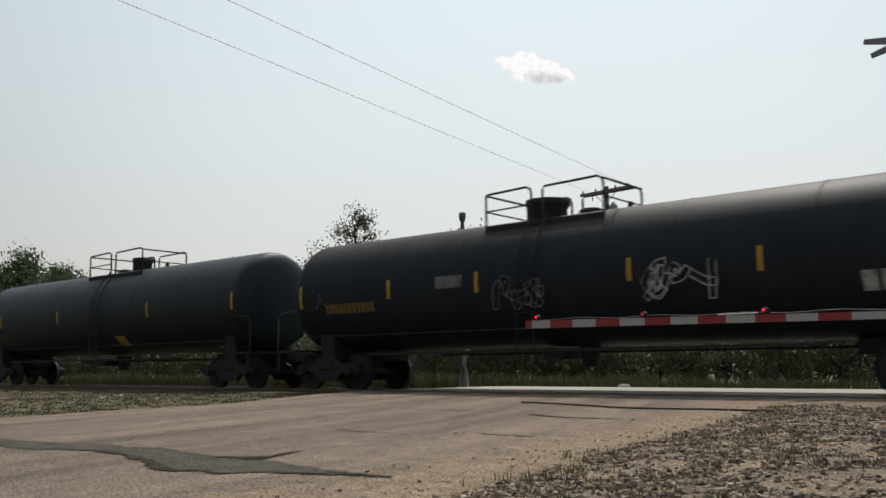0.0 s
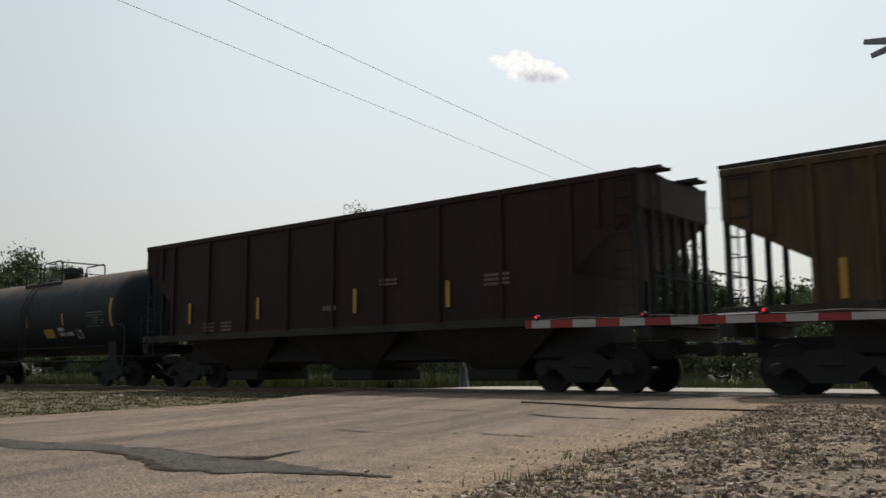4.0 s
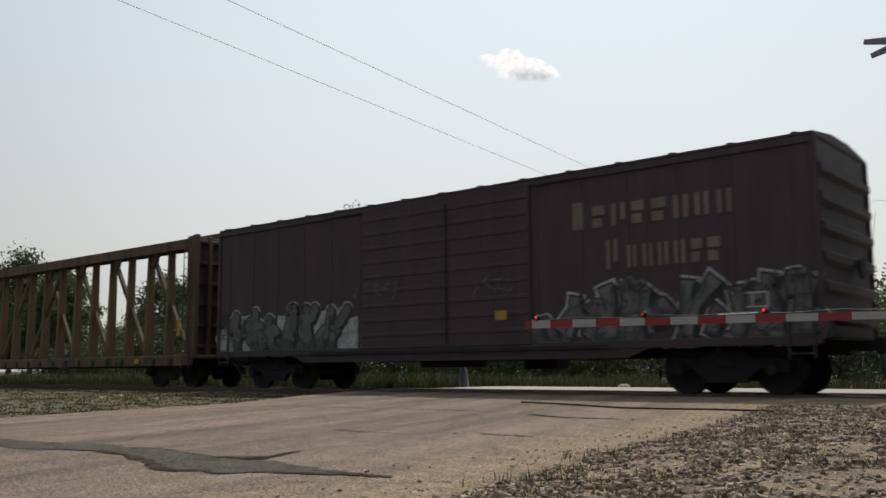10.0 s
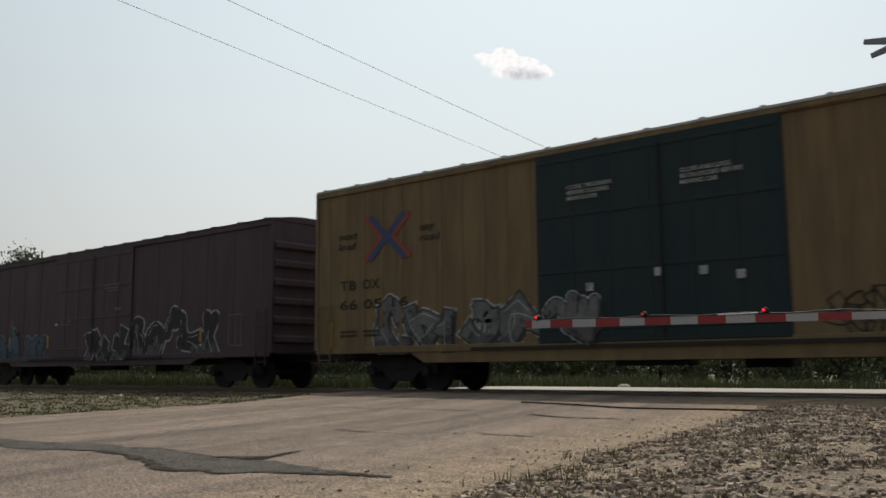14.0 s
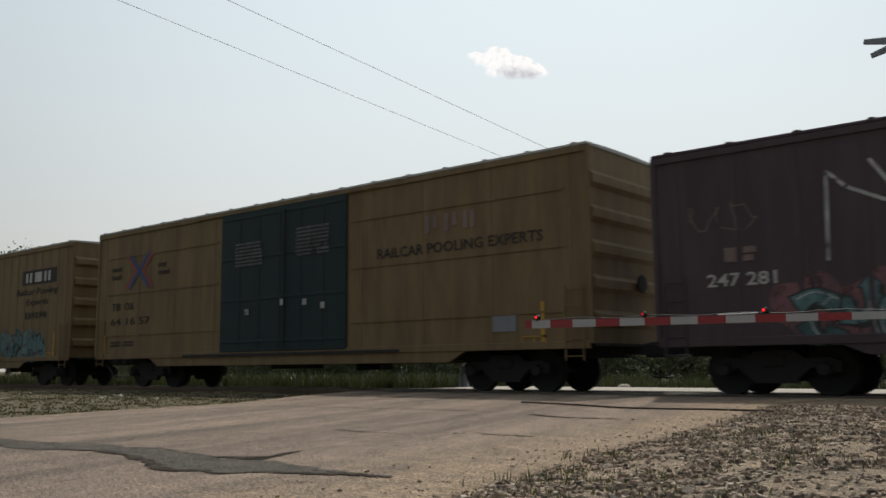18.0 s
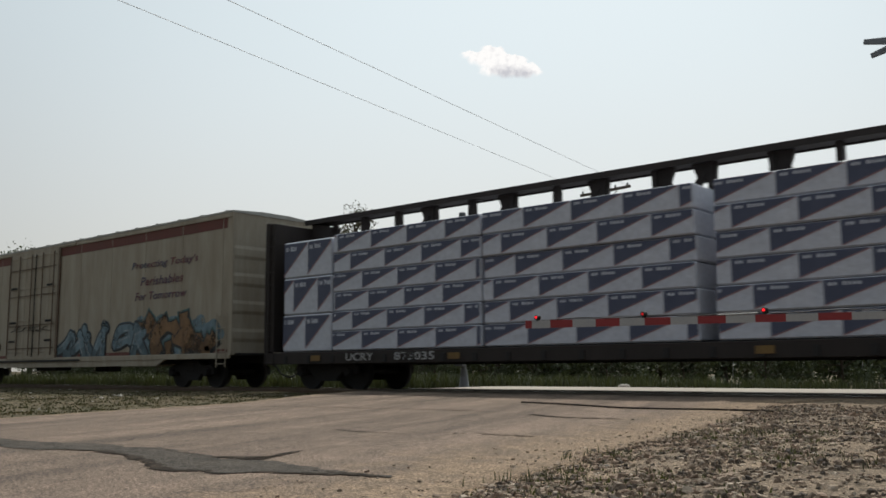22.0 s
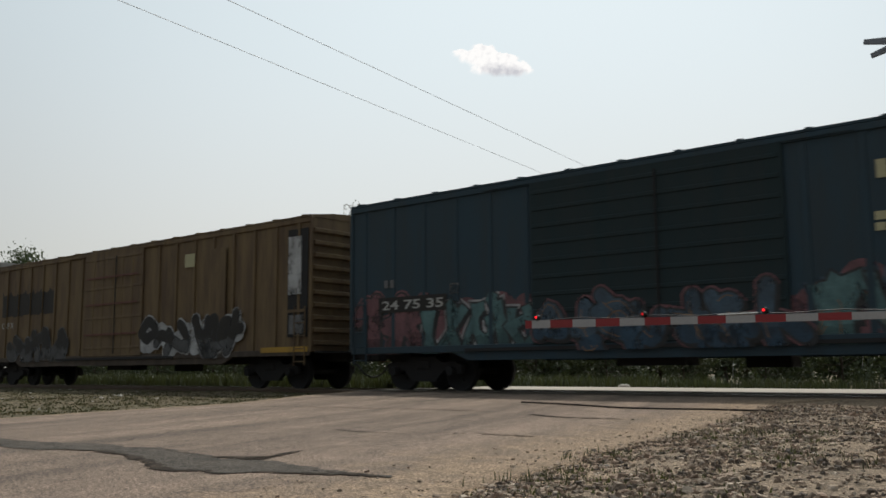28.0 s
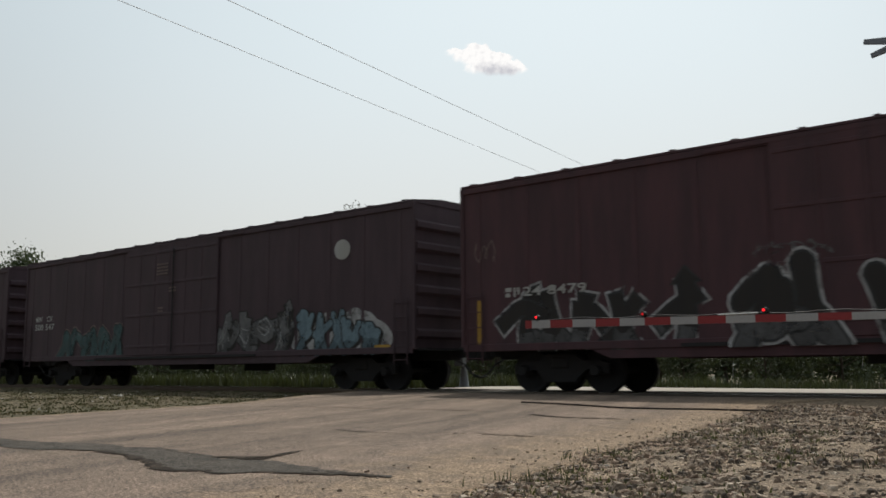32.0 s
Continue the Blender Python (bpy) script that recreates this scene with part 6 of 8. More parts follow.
    for i in range(bays):
        c = -half + slope + 0.3 + (2 * half - 2 * slope - 0.6) * (i + 0.5) / bays
        b = (2 * half - 2 * slope) / bays / 2 - 0.08
        bay = part("hopper_bay", Geo().add([(c - b, -1.5, low), (c + b, -1.5, low), (c + b, 1.5, low), (c - b, 1.5, low), (c - 0.62, -0.75, 0.5), (c + 0.62, -0.75, 0.5), (c + 0.62, 0.75, 0.5), (c - 0.62, 0.75, 0.5)], [(0, 1, 5, 4), (1, 2, 6, 5), (2, 3, 7, 6), (3, 0, 4, 7), (4, 5, 6, 7)]), M["underside_shade"], car, "sloping discharge bay darkened by painted shade")
        part("outlet_gate", Geo().box(c - 0.72, -0.95, 0.24, c + 0.72, 0.95, 0.5, 0.03), M["iron"], bay)
    part("underframe", Geo().box(-half, -0.3, 0.68, half, 0.3, 1.05, 0.02).box(-half + slope, -0.9, 0.72, half - slope, 0.9, low - 0.05, 0.02), M["iron"], car)
    part("brake_wheel", Geo().lathe([(0, 0.26), (0.03, 0.28), (0.05, 0.26)], "x", (half + 0.2, -0.4, 2.2), 18), M["iron"], car)
    running_gear(car, half, inset)
    return car, (lambda a: a - half), -(hw + 0.034)


# ---- centre-beam flat cars ----
def centerbeam(u0, u1, top, mat, label, first=2.3, thick=0.62, lip=0.34):
    car, half = car_root("centerbeam_flatcar", u0, u1, label, "flatcar")
    m = M[mat]
    floor = 1.0
    inner = half - thick
    ridge = top + 0.25
    part("deck", Geo().prism([(-1.5, floor - 0.06), (-0.15, floor - 0.02), (0.15, floor - 0.02), (1.5, floor - 0.06), (1.5, floor - 0.12), (-1.5, floor - 0.12)], "x", -half, half), m, car)
    for s in (-1, 1):
        part("side_sill", Geo().box(-half + 0.05, s * 1.52 - 0.05, floor - 0.34, half - 0.05, s * 1.52 + 0.05, floor - 0.03, 0.012), m, car)
        bh = part("bulkhead", Geo().box(min(s * inner, s * (inner + 0.10)), -1.5, floor, max(s * inner, s * (inner + 0.10)), 1.5, top, 0.01), m, car, "tall end bulkhead")
        for yy in (-1.44, 1.44):
            part("corner_post", Geo().box(min(s * (inner + thick - 0.17), s * half), yy - 0.08, floor - 0.1, max(s * (inner + thick - 0.17), s * half), yy + 0.08, top + 0.03, 0.015), m, bh)
        part("bulkhead_edge", Geo().prism([(s * (inner + 0.1), floor), (s * (inner + thick - 0.12), floor), (s * (inner + thick - 0.12), top), (s * (inner + 0.1), top)], "y", -1.48, -1.40), m, bh)
        for i in range(6):
            z = floor + 0.25 + i * (top - floor - 0.4) / 5
            part("bulkhead_rib", Geo().box(min(s * (inner + 0.1), s * (inner + thick - 0.18)), -1.38, z - 0.05, max(s * (inner + 0.1), s * (inner + thick - 0.18)), 1.38, z + 0.05, 0.01), m, bh)
        for yy in (-0.9, -0.3, 0.3, 0.9):
            part("bulkhead_post", Geo().box(min(s * (inner + thick - 0.22), s * (inner + thick - 0.10)), yy - 0.06, floor, max(s * (inner + thick - 0.22), s * (inner + thick - 0.10)), yy + 0.06, top, 0.01), m, bh)
        part("gusset", Geo().prism([(s * inner, floor), (s * (inner - 0.58), floor), (s * (inner - 0.55), ridge - 0.75), (s * (inner - 0.9), ridge - 0.3), (s * inner, ridge - 0.1)], "y", -0.16, 0.16), m, car, "solid end panel of the centre beam")
        ladder(car, s * (half - 0.3), -1.6, floor - 0.4, top - 0.2, m, 0.36)
    part("top_chord", Geo().box(-half + 0.2, -0.26, ridge - 0.12, half - 0.2, 0.26, ridge, 0.02).box(-half + 0.2, -0.30, ridge - lip, half - 0.2, -0.22, ridge - 0.02).box(-half + 0.2, 0.22, ridge - lip, half - 0.2, 0.30, ridge - 0.02), m, car, "wide top chord of the truss")
    xs = [first - half + 1.2417 * i for i in range(16)]
    pm = Geo().prism([(-0.16, floor), (0.16, floor), (0.11, ridge - lip + 0.04), (-0.11, ridge - lip + 0.04)], "x", -0.055, -0.04).prism([(-0.16, floor), (0.16, floor), (0.11, ridge - lip + 0.04), (-0.11, ridge - lip + 0.04)], "x", 0.04, 0.055).prism([(-0.18, floor), (-0.13, floor), (-0.085, ridge - lip + 0.04), (-0.115, ridge - lip + 0.04)], "x", -0.06, 0.06).mesh("truss_post", m)
    for x in xs:
        part("truss_post", pm, None, car, at=(x, 0, 0))
    for s, tops in ((1, (7, 9, 11, 13)), (-1, (8, 6, 4, 2))):
        for k in tops:
            a, b = xs[k], xs[k + 2 * s]
            y_off = 0.03 * s
            part("truss_diagonal", Geo().beam((a + s * 0.08, y_off, ridge - lip - 0.05), (b - s * 0.15, y_off, floor + 0.10), 0.11, 0.14), m, car)
            part("gusset_plate", Geo().prism([(a - s * 0.10, ridge - lip + 0.02), (a + s * 0.42, ridge - lip + 0.02), (a + s * 0.28, ridge - lip - 0.36), (a - s * 0.06, ridge - lip - 0.42)], "y", -0.07, 0.07), m, car)
        x_panel, x_post = s * (inner - 0.6), xs[15 if s > 0 else 0]
        part("truss_diagonal", Geo().beam((x_panel - s * 0.2, 0, ridge - lip - 0.05), (x_post + s * 0.1, 0, floor + 0.10), 0.10, 0.12), m, car, "end diagonal of the truss")
    for i in range(24):
        x = -inner + 0.6 + i * (2 * inner - 1.2) / 23
        part("tie_down", Geo().box(x - 0.06, -1.60, floor - 0.32, x + 0.06, -1.565, floor - 0.12, 0.008), M["iron"], car)
    part("underframe", Geo().box(-half, -0.35, 0.62, half, 0.35, 0.9, 0.02), M["iron"], car)
    running_gear(car, half, 2.0)
    return car, (lambda a: a - half), -1.574


# ---- the cars, from the first to the last ----
STRIPE = ("letter_yellow", "reflector_stripe", "yellow reflector stripe", 1)


def stripe(x, z=2.2, h=0.46, w=0.11):
    return (x, z, w, h, *STRIPE)


def print_block(x, z, w, h, n=9, mt="g_grey"):
    return (x, z, w, h, mt, "stencil", "small stencilled lettering", n)


tank_car(-37.4, -21.1, 4.02, "blue_tank", "slate blue-grey tank car with a top platform", -28.6, [stripe(16.2, 2.25, 0.5), stripe(11.8), stripe(6.0), stripe(1.5), (9.5, 1.35, 0.6, 0.32, "letter_yellow", "placard", "yellow placard", 1), (14.6, 0.95, 0.34, 0.34, "g_white", "placard", "small white placard", 1)], man=0.35, hp=1.7)
c = tank_car(-18.20, -2.26, 3.93, "black_tank", "black tank car with white graffiti tags on its flank", -10.85, [stripe(0.0, 2.1, 0.6), stripe(5.9), stripe(9.7), stripe(12.3), stripe(3.2), (4.7, 2.35, 0.85, 0.28, "g_grey", "placard", "faded grey placard", 1), (1.0, 1.93, 1.75, 0.24, "letter_ochre", "car_number", "faded number in plain bars", 11), stripe(15.75, 2.0, 0.95, 0.16), (14.0, 1.75, 0.6, 0.34, "g_white", "stencil_box", "white stencil frame", 2)], man=-0.4, hp=1.55, man_r=0.52)
graffiti(c, 2.2, 1.75, 3.5, 2.55, 3, None, "g_white", -1.50, 3, 0.10)
graffiti(c, -1.6, 1.75, -0.3, 2.45, 3, None, "g_grey", -1.50, 4, 0.12)
tag(c, -7.3, 2.0, -6.9, 2.5, 1, "g_grey", -1.50, 5)
car, X, y = hopper(-0.23, 17.17, 4.13, 4.55, "grey_hopper", "dusty grey covered hopper with a faded red roof edge", 1.9, False, True, "red_trim", 3, 1.6, 1.52, 1.7, "iron", 2.2, 2.9)
plate(car, X(1.2), 2.05, X(2.0), 2.75, "letter_black", y - 0.01, "shield_mark", "dark painted shield mark")
small_print(car, X, y - 0.01, [(2.6, 2.45, 1.1, 0.12), (10.4, 3.0, 0.6, 0.1), (11.4, 2.98, 1.9, 0.14)], "letter_red")
frame_mark(car, X, y - 0.01, 13.2, 2.0, 0.5, 0.3, "letter_black")
c = tank_car(19.27, 32.09, 4.0, "brown_tank", "black tank car with a tan-toned top, yellow markings and a platform", 26.30, [stripe(-0.05, 2.08, 0.62), stripe(12.6, 2.0, 0.95, 0.16), stripe(2.7, 2.2, 0.4), stripe(6.1, 2.2, 0.4), stripe(9.5, 2.2, 0.42), (0.6, 1.95, 0.8, 0.25, "letter_ochre", "car_number", "faded yellow mark", "UTLX"), (1.55, 1.95, 0.9, 0.25, "letter_ochre", "car_number", "faded yellow number", "644066"), print_block(0.6, 1.75, 1.3, 0.1), (8.1, 1.9, 0.72, 0.33, "letter_yellow", "placard", "yellow placard", 1), print_block(11.2, 1.95, 1.15, 0.55, 7, "g_grey_dull"), (11.2, 2.72, 0.62, 0.10, "letter_ochre", "stencil", "small faded yellow stencil", "CALCIUM"), (11.2, 2.58, 1.15, 0.10, "letter_ochre", "stencil", "small faded yellow stencil", "LIGNOSULFONATE"), (10.35, 1.75, 0.42, 0.3, "g_grey", "stencil_box", "white stencil frame", 3)], man=-1.25, hp=1.65)
c = tank_car(34.78, 47.49, 4.03, "brown_tank", "black tank car with yellow placard and stencilled data", 41.35, [stripe(0.0, 2.08, 0.62), stripe(12.5, 2.0, 0.95, 0.16), stripe(3.43, 2.15, 0.42), stripe(6.56, 2.15, 0.42), stripe(9.28, 2.15, 0.42), (1.0, 1.92, 0.75, 0.24, "letter_ochre", "car_number", "faded mark", "UTLX"), (1.9, 1.92, 0.95, 0.24, "letter_ochre", "car_number", "faded number", "644598"), (7.78, 1.72, 0.75, 0.32, "letter_yellow", "placard", "yellow placard", 1), (8.84, 1.95, 0.55, 0.12, "g_white", "stencil", "white stencil bar", 1), (8.84, 1.78, 1.05, 0.12, "g_white", "stencil", "white stencil bar", 1), (10.1, 1.66, 0.42, 0.3, "g_white", "stencil_box", "white stencil frame", 3), print_block(10.95, 2.02, 1.2, 0.55, 7, "g_grey")], man=0.6, hp=1.42)
car, X, y = hopper(49.73, 67.00, 4.37, 4.42, "oxide_dark", "dark reddish-brown hopper car with open end posts", 1.65, True, False, None, 3, 1.7, 1.55, 1.55, "iron", 2.45, 3.65, 7)
for a in (2.4, 5.6, 9.4, 12.4):
    plate(car, X(a), 1.9, X(a + 0.12), 2.5, "letter_yellow", y - 0.05, "reflector_stripe", "yellow reflector stripe")
small_print(car, X, y - 0.05, [(3.2, 1.62, 0.5, 0.3), (4.0, 1.62, 0.5, 0.3), (8.3, 2.0, 0.5, 0.12), (10.3, 2.5, 0.6, 0.2), (13.5, 2.3, 0.7, 0.3)], "letter_dim")
car, X, y = hopper(68.65, 85.94, 4.05, 4.2, "straw_hopper", "rusty faded-yellow covered hopper with ribbed sides", 0.98, True, False, None, 3, 1.6, 1.55, 1.6)
for a in (2.0, 5.2, 8.8, 11.4):
    plate(car, X(a), 1.62, X(a + 0.12), 2.3, "letter_yellow", y - 0.05, "reflector_stripe", "yellow reflector stripe")
car, X, y = hopper(87.70, 104.70, 4.20, 4.36, "rust_hopper", "rusty grey covered hopper with ribbed sides and pale panels", 1.0, True, False, None, 3, 1.6, 1.57, 1.6)
for a in (2.35, 6.0, 9.3):
    plate(car, X(a), 1.65, X(a + 0.12), 2.4, "letter_yellow", y - 0.05, "reflector_stripe", "yellow reflector stripe")
for a, w in ((3.7, 0.5), (4.55, 0.5), (8.4, 0.6)):
    plate(car, X(a), 1.70, X(a + w), 2.12, "g_sky_dull", y - 0.05, "stencil_panel", "pale blue stencil panel")
small_print(car, X, y - 0.02, [(0.9, 1.65, 0.9, 0.5), (13.0, 1.8, 0.7, 0.3)], "g_grey")
c = tank_car(106.84, 123.12, 4.18, "black_tank", "black tank car with a large white oval company mark", 114.80, [stripe(0.0, 2.05, 0.75), stripe(16.18, 1.95, 1.0, 0.16), stripe(2.98), stripe(6.49), stripe(8.31), stripe(12.38, 2.2, 0.5), (0.85, 1.98, 0.62, 0.24, "letter_white", "car_number", "white mark", "TILX"), (1.6, 1.98, 1.0, 0.24, "letter_white", "car_number", "white number in plain bars", 6), (3.15, 2.02, 0.3, 0.26, "g_grey", "stencil_box", "grey stencil frame", 2), print_block(0.95, 1.70, 1.1, 0.16), print_block(14.75, 1.9, 1.3, 0.6, 8, "g_grey"), (12.84, 3.06, 0.14, 0.40, "letter_white", "company_mark", "white bar of the company mark", 1), (12.98, 3.40, 0.32, 0.11, "letter_white", "company_mark", "white bar of the company mark", 1), (12.98, 3.00, 0.32, 0.11, "letter_white", "company_mark", "white bar of the company mark", 1), (13.46, 3.04, 0.14, 0.52, "letter_white", "company_mark", "white bar of the company mark", 1), (13.78, 3.04, 0.14, 0.52, "letter_white", "company_mark", "white bar of the company mark", 1), (14.12, 3.40, 0.40, 0.14, "letter_white", "company_mark", "white bar of the company mark", 1), (14.08, 3.10, 0.42, 0.14, "letter_white", "company_mark", "white bar of the company mark", 1)], man=0.35, hp=1.12, man_r=0.4)
swoosh = Geo()
for i in range(41):
    t = radians(150 + 285 * i / 40)
    x, z = 5.56 + 1.22 * math.cos(t) + 0.2 * math.sin(t), 3.1 + 0.6 * math.sin(t)
    k = min(0.999, abs(z - 2.71) / 1.47)
    yy = -1.47 * math.sqrt(1 - k * k) - 0.012
    w = 0.012 + 0.05 * math.sin(math.pi * i / 40)
    swoosh.v += [(x, yy, z - w), (x, yy, z + w)]
for i in range(40):
    swoosh.f.append((2 * i, 2 * i + 1, 2 * i + 3, 2 * i + 2))
    swoosh.smooth.append(False)
part("company_mark", swoosh, M["letter_white"], c, "white curved swoosh")
tank_car(125.78, 139.45, 4.25, "gloss_tank", "glossy blue-black tank car with white number and yellow stripes", 132.15, [stripe(0.0, 2.2, 0.85, 0.13), stripe(13.5, 2.1, 1.0, 0.16), stripe(2.3), stripe(5.3), stripe(8.1), stripe(10.5), (1.0, 2.0, 0.75, 0.26, "letter_white", "car_number", "white mark", "TCIX"), (1.9, 2.0, 1.0, 0.26, "letter_white", "car_number", "white number", "259069"), print_block(1.3, 1.82, 1.3, 0.11, 12), print_block(1.3, 1.66, 1.2, 0.11, 10), (3.1, 2.02, 0.3, 0.26, "g_grey", "stencil_box", "grey stencil frame", 2), (8.55, 1.75, 0.75, 0.42, "letter_yellow", "placard", "yellow placard", 1), print_block(7.35, 1.72, 0.8, 0.14, 8), print_block(11.5, 2.1, 1.3, 0.62, 7, "g_grey")], man=0.35, hp=1.55, man_r=0.45)

# empty centre-beam car
car, X, y = centerbeam(141.57, 164.86, 4.58, "tan", "empty tan centre-beam flatcar with a tall open truss", 2.32, 0.46)
bars(car, X(3.3), 0.70, X(4.1), 0.92, 4, M["letter_white"], y - 0.04, name="car_number")
words(car, "861", X(4.7), 0.70, X(5.3), 0.92, M["letter_white"], y - 0.04, "car_number")
words(car, "154", X(6.1), 0.70, X(6.7), 0.92, M["letter_white"], y - 0.04, "car_number")
frame_mark(car, X, y - 0.04, 15.4, 0.62, 0.6, 0.3, "g_grey")
plate(car, X(20.25), 0.74, X(20.5), 0.88, "letter_yellow", y - 0.03, "reflector_stripe", "orange reflector plate")
plate(car, X(22.45), 1.55, X(22.6), 2.05, "letter_yellow", y + 0.03, "reflector_stripe", "orange reflector plate")

# brown boxcars
SMALL = dict(pitch=1.05, rib=(0.10, 0.012), inset=1.95)
car, X, y = boxcar(166.14, 182.94, 4.52, "oxide_brown", "dark brown boxcar with faded name and white graffiti", (5.85, 10.9), None, "h", **SMALL)
southern(car, X, y - 0.012, 11.9, 2.45)
graffiti(car, X(0.4), 0.80, X(5.6), 2.1, 7, "g_grey", "g_white", y, 12, 0.20, "g_white")
graffiti(car, X(10.9), 0.70, X(16.6), 2.15, 9, "g_grey", "g_white", y - 0.005, 13, 0.17, None, "g_black")
tag(car, X(5.5), 2.2, X(7.2), 2.65, 4, "g_grey", y - 0.09, 14)
tag(car, X(9.35), 2.1, X(10.45), 2.5, 3, "g_grey", y - 0.09, 15)
plate(car, X(10.0), 1.55, X(10.3), 1.75, "letter_yellow", y - 0.09, "placard", "small yellow placard")
frame_mark(car, X, y - 0.02, 15.3, 1.55, 0.6, 0.28)
car, X, y = boxcar(184.48, 201.15, 4.57, "oxide", "red-brown boxcar with green graffiti and a shield emblem", (7.95, 11.0), None, "v", **SMALL)
bars(car, X(1.35), 2.50, X(1.95), 2.8, 2, M["letter_dim"], y - 0.012, name="car_number")
words(car, "253 047", X(1.22), 1.95, X(3.05), 2.25, M["letter_dim"], y - 0.012, "car_number")
graffiti(car, X(3.4), 1.0, X(7.8), 2.35, 5, "g_green", "g_white", y, 16, 0.22, None, "g_white")
graffiti(car, X(7.95), 1.0, X(9.3), 1.75, 3, "g_grey", "g_white", y - 0.09, 17, 0.16)
graffiti(car, X(9.6), 0.75, X(15.5), 2.15, 6, "g_white", "g_green", y, 18, 0.27, None, "g_grey")
for z0, sd in ((1.85, 110), (2.52, 112), (3.18, 114)):
    graffiti(car, X(15.6), z0, X(16.3), z0 + 0.62, 1, "g_grey", "g_white", y, sd, 0.12)
shield = Geo().prism([(X(13.4), 3.35), (X(13.52), 3.5), (X(13.77), 3.44), (X(14.02), 3.5), (X(14.14), 3.35), (X(14.1), 2.9), (X(13.77), 2.72), (X(13.44), 2.9)], "y", y - 0.016, y - 0.012)
part("shield_emblem", shield, M["letter_white"], car, "white shield emblem with a blue top")
plate(car, X(13.45), 3.17, X(14.09), 3.40, "letter_blue", y - 0.017, "shield_top", "blue shield top")
for i in range(5):
    plate(car, X(13.52 + i * 0.125), 2.86 + (0.0 if i in (1, 2, 3) else 0.06), X(13.57 + i * 0.125), 3.14, "letter_red", y - 0.017, "shield_bar", "faded red bar")
small_print(car, X, y - 0.012, [(15.4, 1.55, 0.5, 0.2)], "letter_white")

LONG = dict(pitch=1.2, rib=(0.12, 0.010), inset=2.2)
for u0, u1, num, seed in ((203.01, 221.90, "801 663", 20), (223.76, 242.62, "801 686", 30)):
    car, X, y = boxcar(u0, u1, 4.66, "oxide", "red-brown boxcar with white number boxes and graffiti" if seed == 20 else "red-brown boxcar with blue and white graffiti", (6.8, 11.9), None, "v", **LONG)
    yl = y - 0.010
    plate(car, X(0.85), 2.27, X(1.42), 2.52, "letter_white", yl, "mark_box", "white mark box")
    plate(car, X(1.5), 2.27, X(2.08), 2.52, "letter_white", yl, "mark_box", "white mark box")
    words(car, "CR", X(0.93), 2.30, X(1.36), 2.49, M["letter_black"], yl - 0.006, "car_mark")
    words(car, "IX", X(1.66), 2.30, X(1.98), 2.49, M["letter_black"], yl - 0.006, "car_mark")
    words(car, num, X(0.8), 1.87, X(2.07), 2.10, M["letter_white"], yl, "car_number")
    small_print(car, X, yl, [(0.85, 1.55, 0.5, 0.14), (1.5, 1.6, 0.4, 0.1), (8.05, 2.13, 1.0, 0.18)], "letter_dim")
    small_print(car, X, yl - 0.085, [(10.3, 3.12, 0.9, 0.3), (7.3, 2.1, 0.9, 0.2), (11.0, 2.5, 0.4, 0.1)], "g_grey")
    frame_mark(car, X, yl, 3.3, 2.22, 0.26, 0.24, "letter_dim")
    plate(car, X(7.0), 2.13, X(7.2), 2.2, "letter_white", yl - 0.085, "placard", "small white placard")
    for a in (3.3, 6.3, 12.5, 15.6):
        plate(car, X(a), 1.35, X(a + 0.10), 1.8, "letter_yellow", yl, "reflector_stripe", "yellow reflector stripe")
    plate(car, X(0.55), 1.15, X(0.62), 2.05, "letter_white", yl, "reflector_stripe", "white reflector stripe")
    if seed == 20:
        graffiti(car, X(12.2), 0.72, X(16.1), 2.08, 5, "g_grey", "g_white", y, 21, 0.24, None, "g_black")
        tag(car, X(5.4), 1.6, X(6.6), 2.2, 3, "letter_dim", yl, 22)
        words(car, "Girl", X(7.75), 1.72, X(8.3), 1.95, M["g_grey"], yl - 0.09, "sprayed_word", "thin sprayed word")
        small_print(car, X, yl, [(17.3, 2.0, 0.5, 0.8), (17.4, 1.2, 0.5, 0.4)])
    else:
        graffiti(car, X(1.5), 0.75, X(5.9), 2.0, 5, "g_blue", "g_sky", y, 24, 0.24)
        graffiti(car, X(9.0), 0.72, X(11.8), 2.0, 3, "letter_black", "g_white", y - 0.085, 25, 0.2)
        graffiti(car, X(11.9), 0.72, X(16.4), 2.1, 5, "letter_black", "g_white", y, 26, 0.24, None, "g_white")
        frame_mark(car, X, yl, 17.0, 1.2, 0.6, 0.9, "letter_dim")

# yellow high-cube boxcars
HIGH = dict(door_mat="green_door", door_ribs="v", inset=2.5, roof_mat="roof_white", end_mat="yellow", end_pitch=0.72, low=1.0, skirt=0.34, peak=0.06)


def cross_logo(car, X, y, x, z, w, h):
    """Two chevrons that touch: blue and red bands on either side."""
    for mt, off, lay in (("letter_red", 0.0, 0.0), ("letter_blue", 0.17, 0.003)):
        g = Geo()
        for s in (-1, 1):
            tip = X(x + w / 2 + (0.02 if s > 0 else -0.02) + s * (0.17 - off) * 0.9)
            for a in (0.0, 1.0):
                out_x, end_z = X(x + w / 2 + s * (w / 2 - off * 0.9)), z + h * a
                stroke(g, out_x, end_z, tip, z + h / 2 + (a - 0.5) * 0.02, 0.16, y - 0.004 - lay - 0.0006 * len(g.f))
        part("cross_emblem", g, M[mt], car, "red band of the emblem" if mt == "letter_red" else "blue band of the emblem")


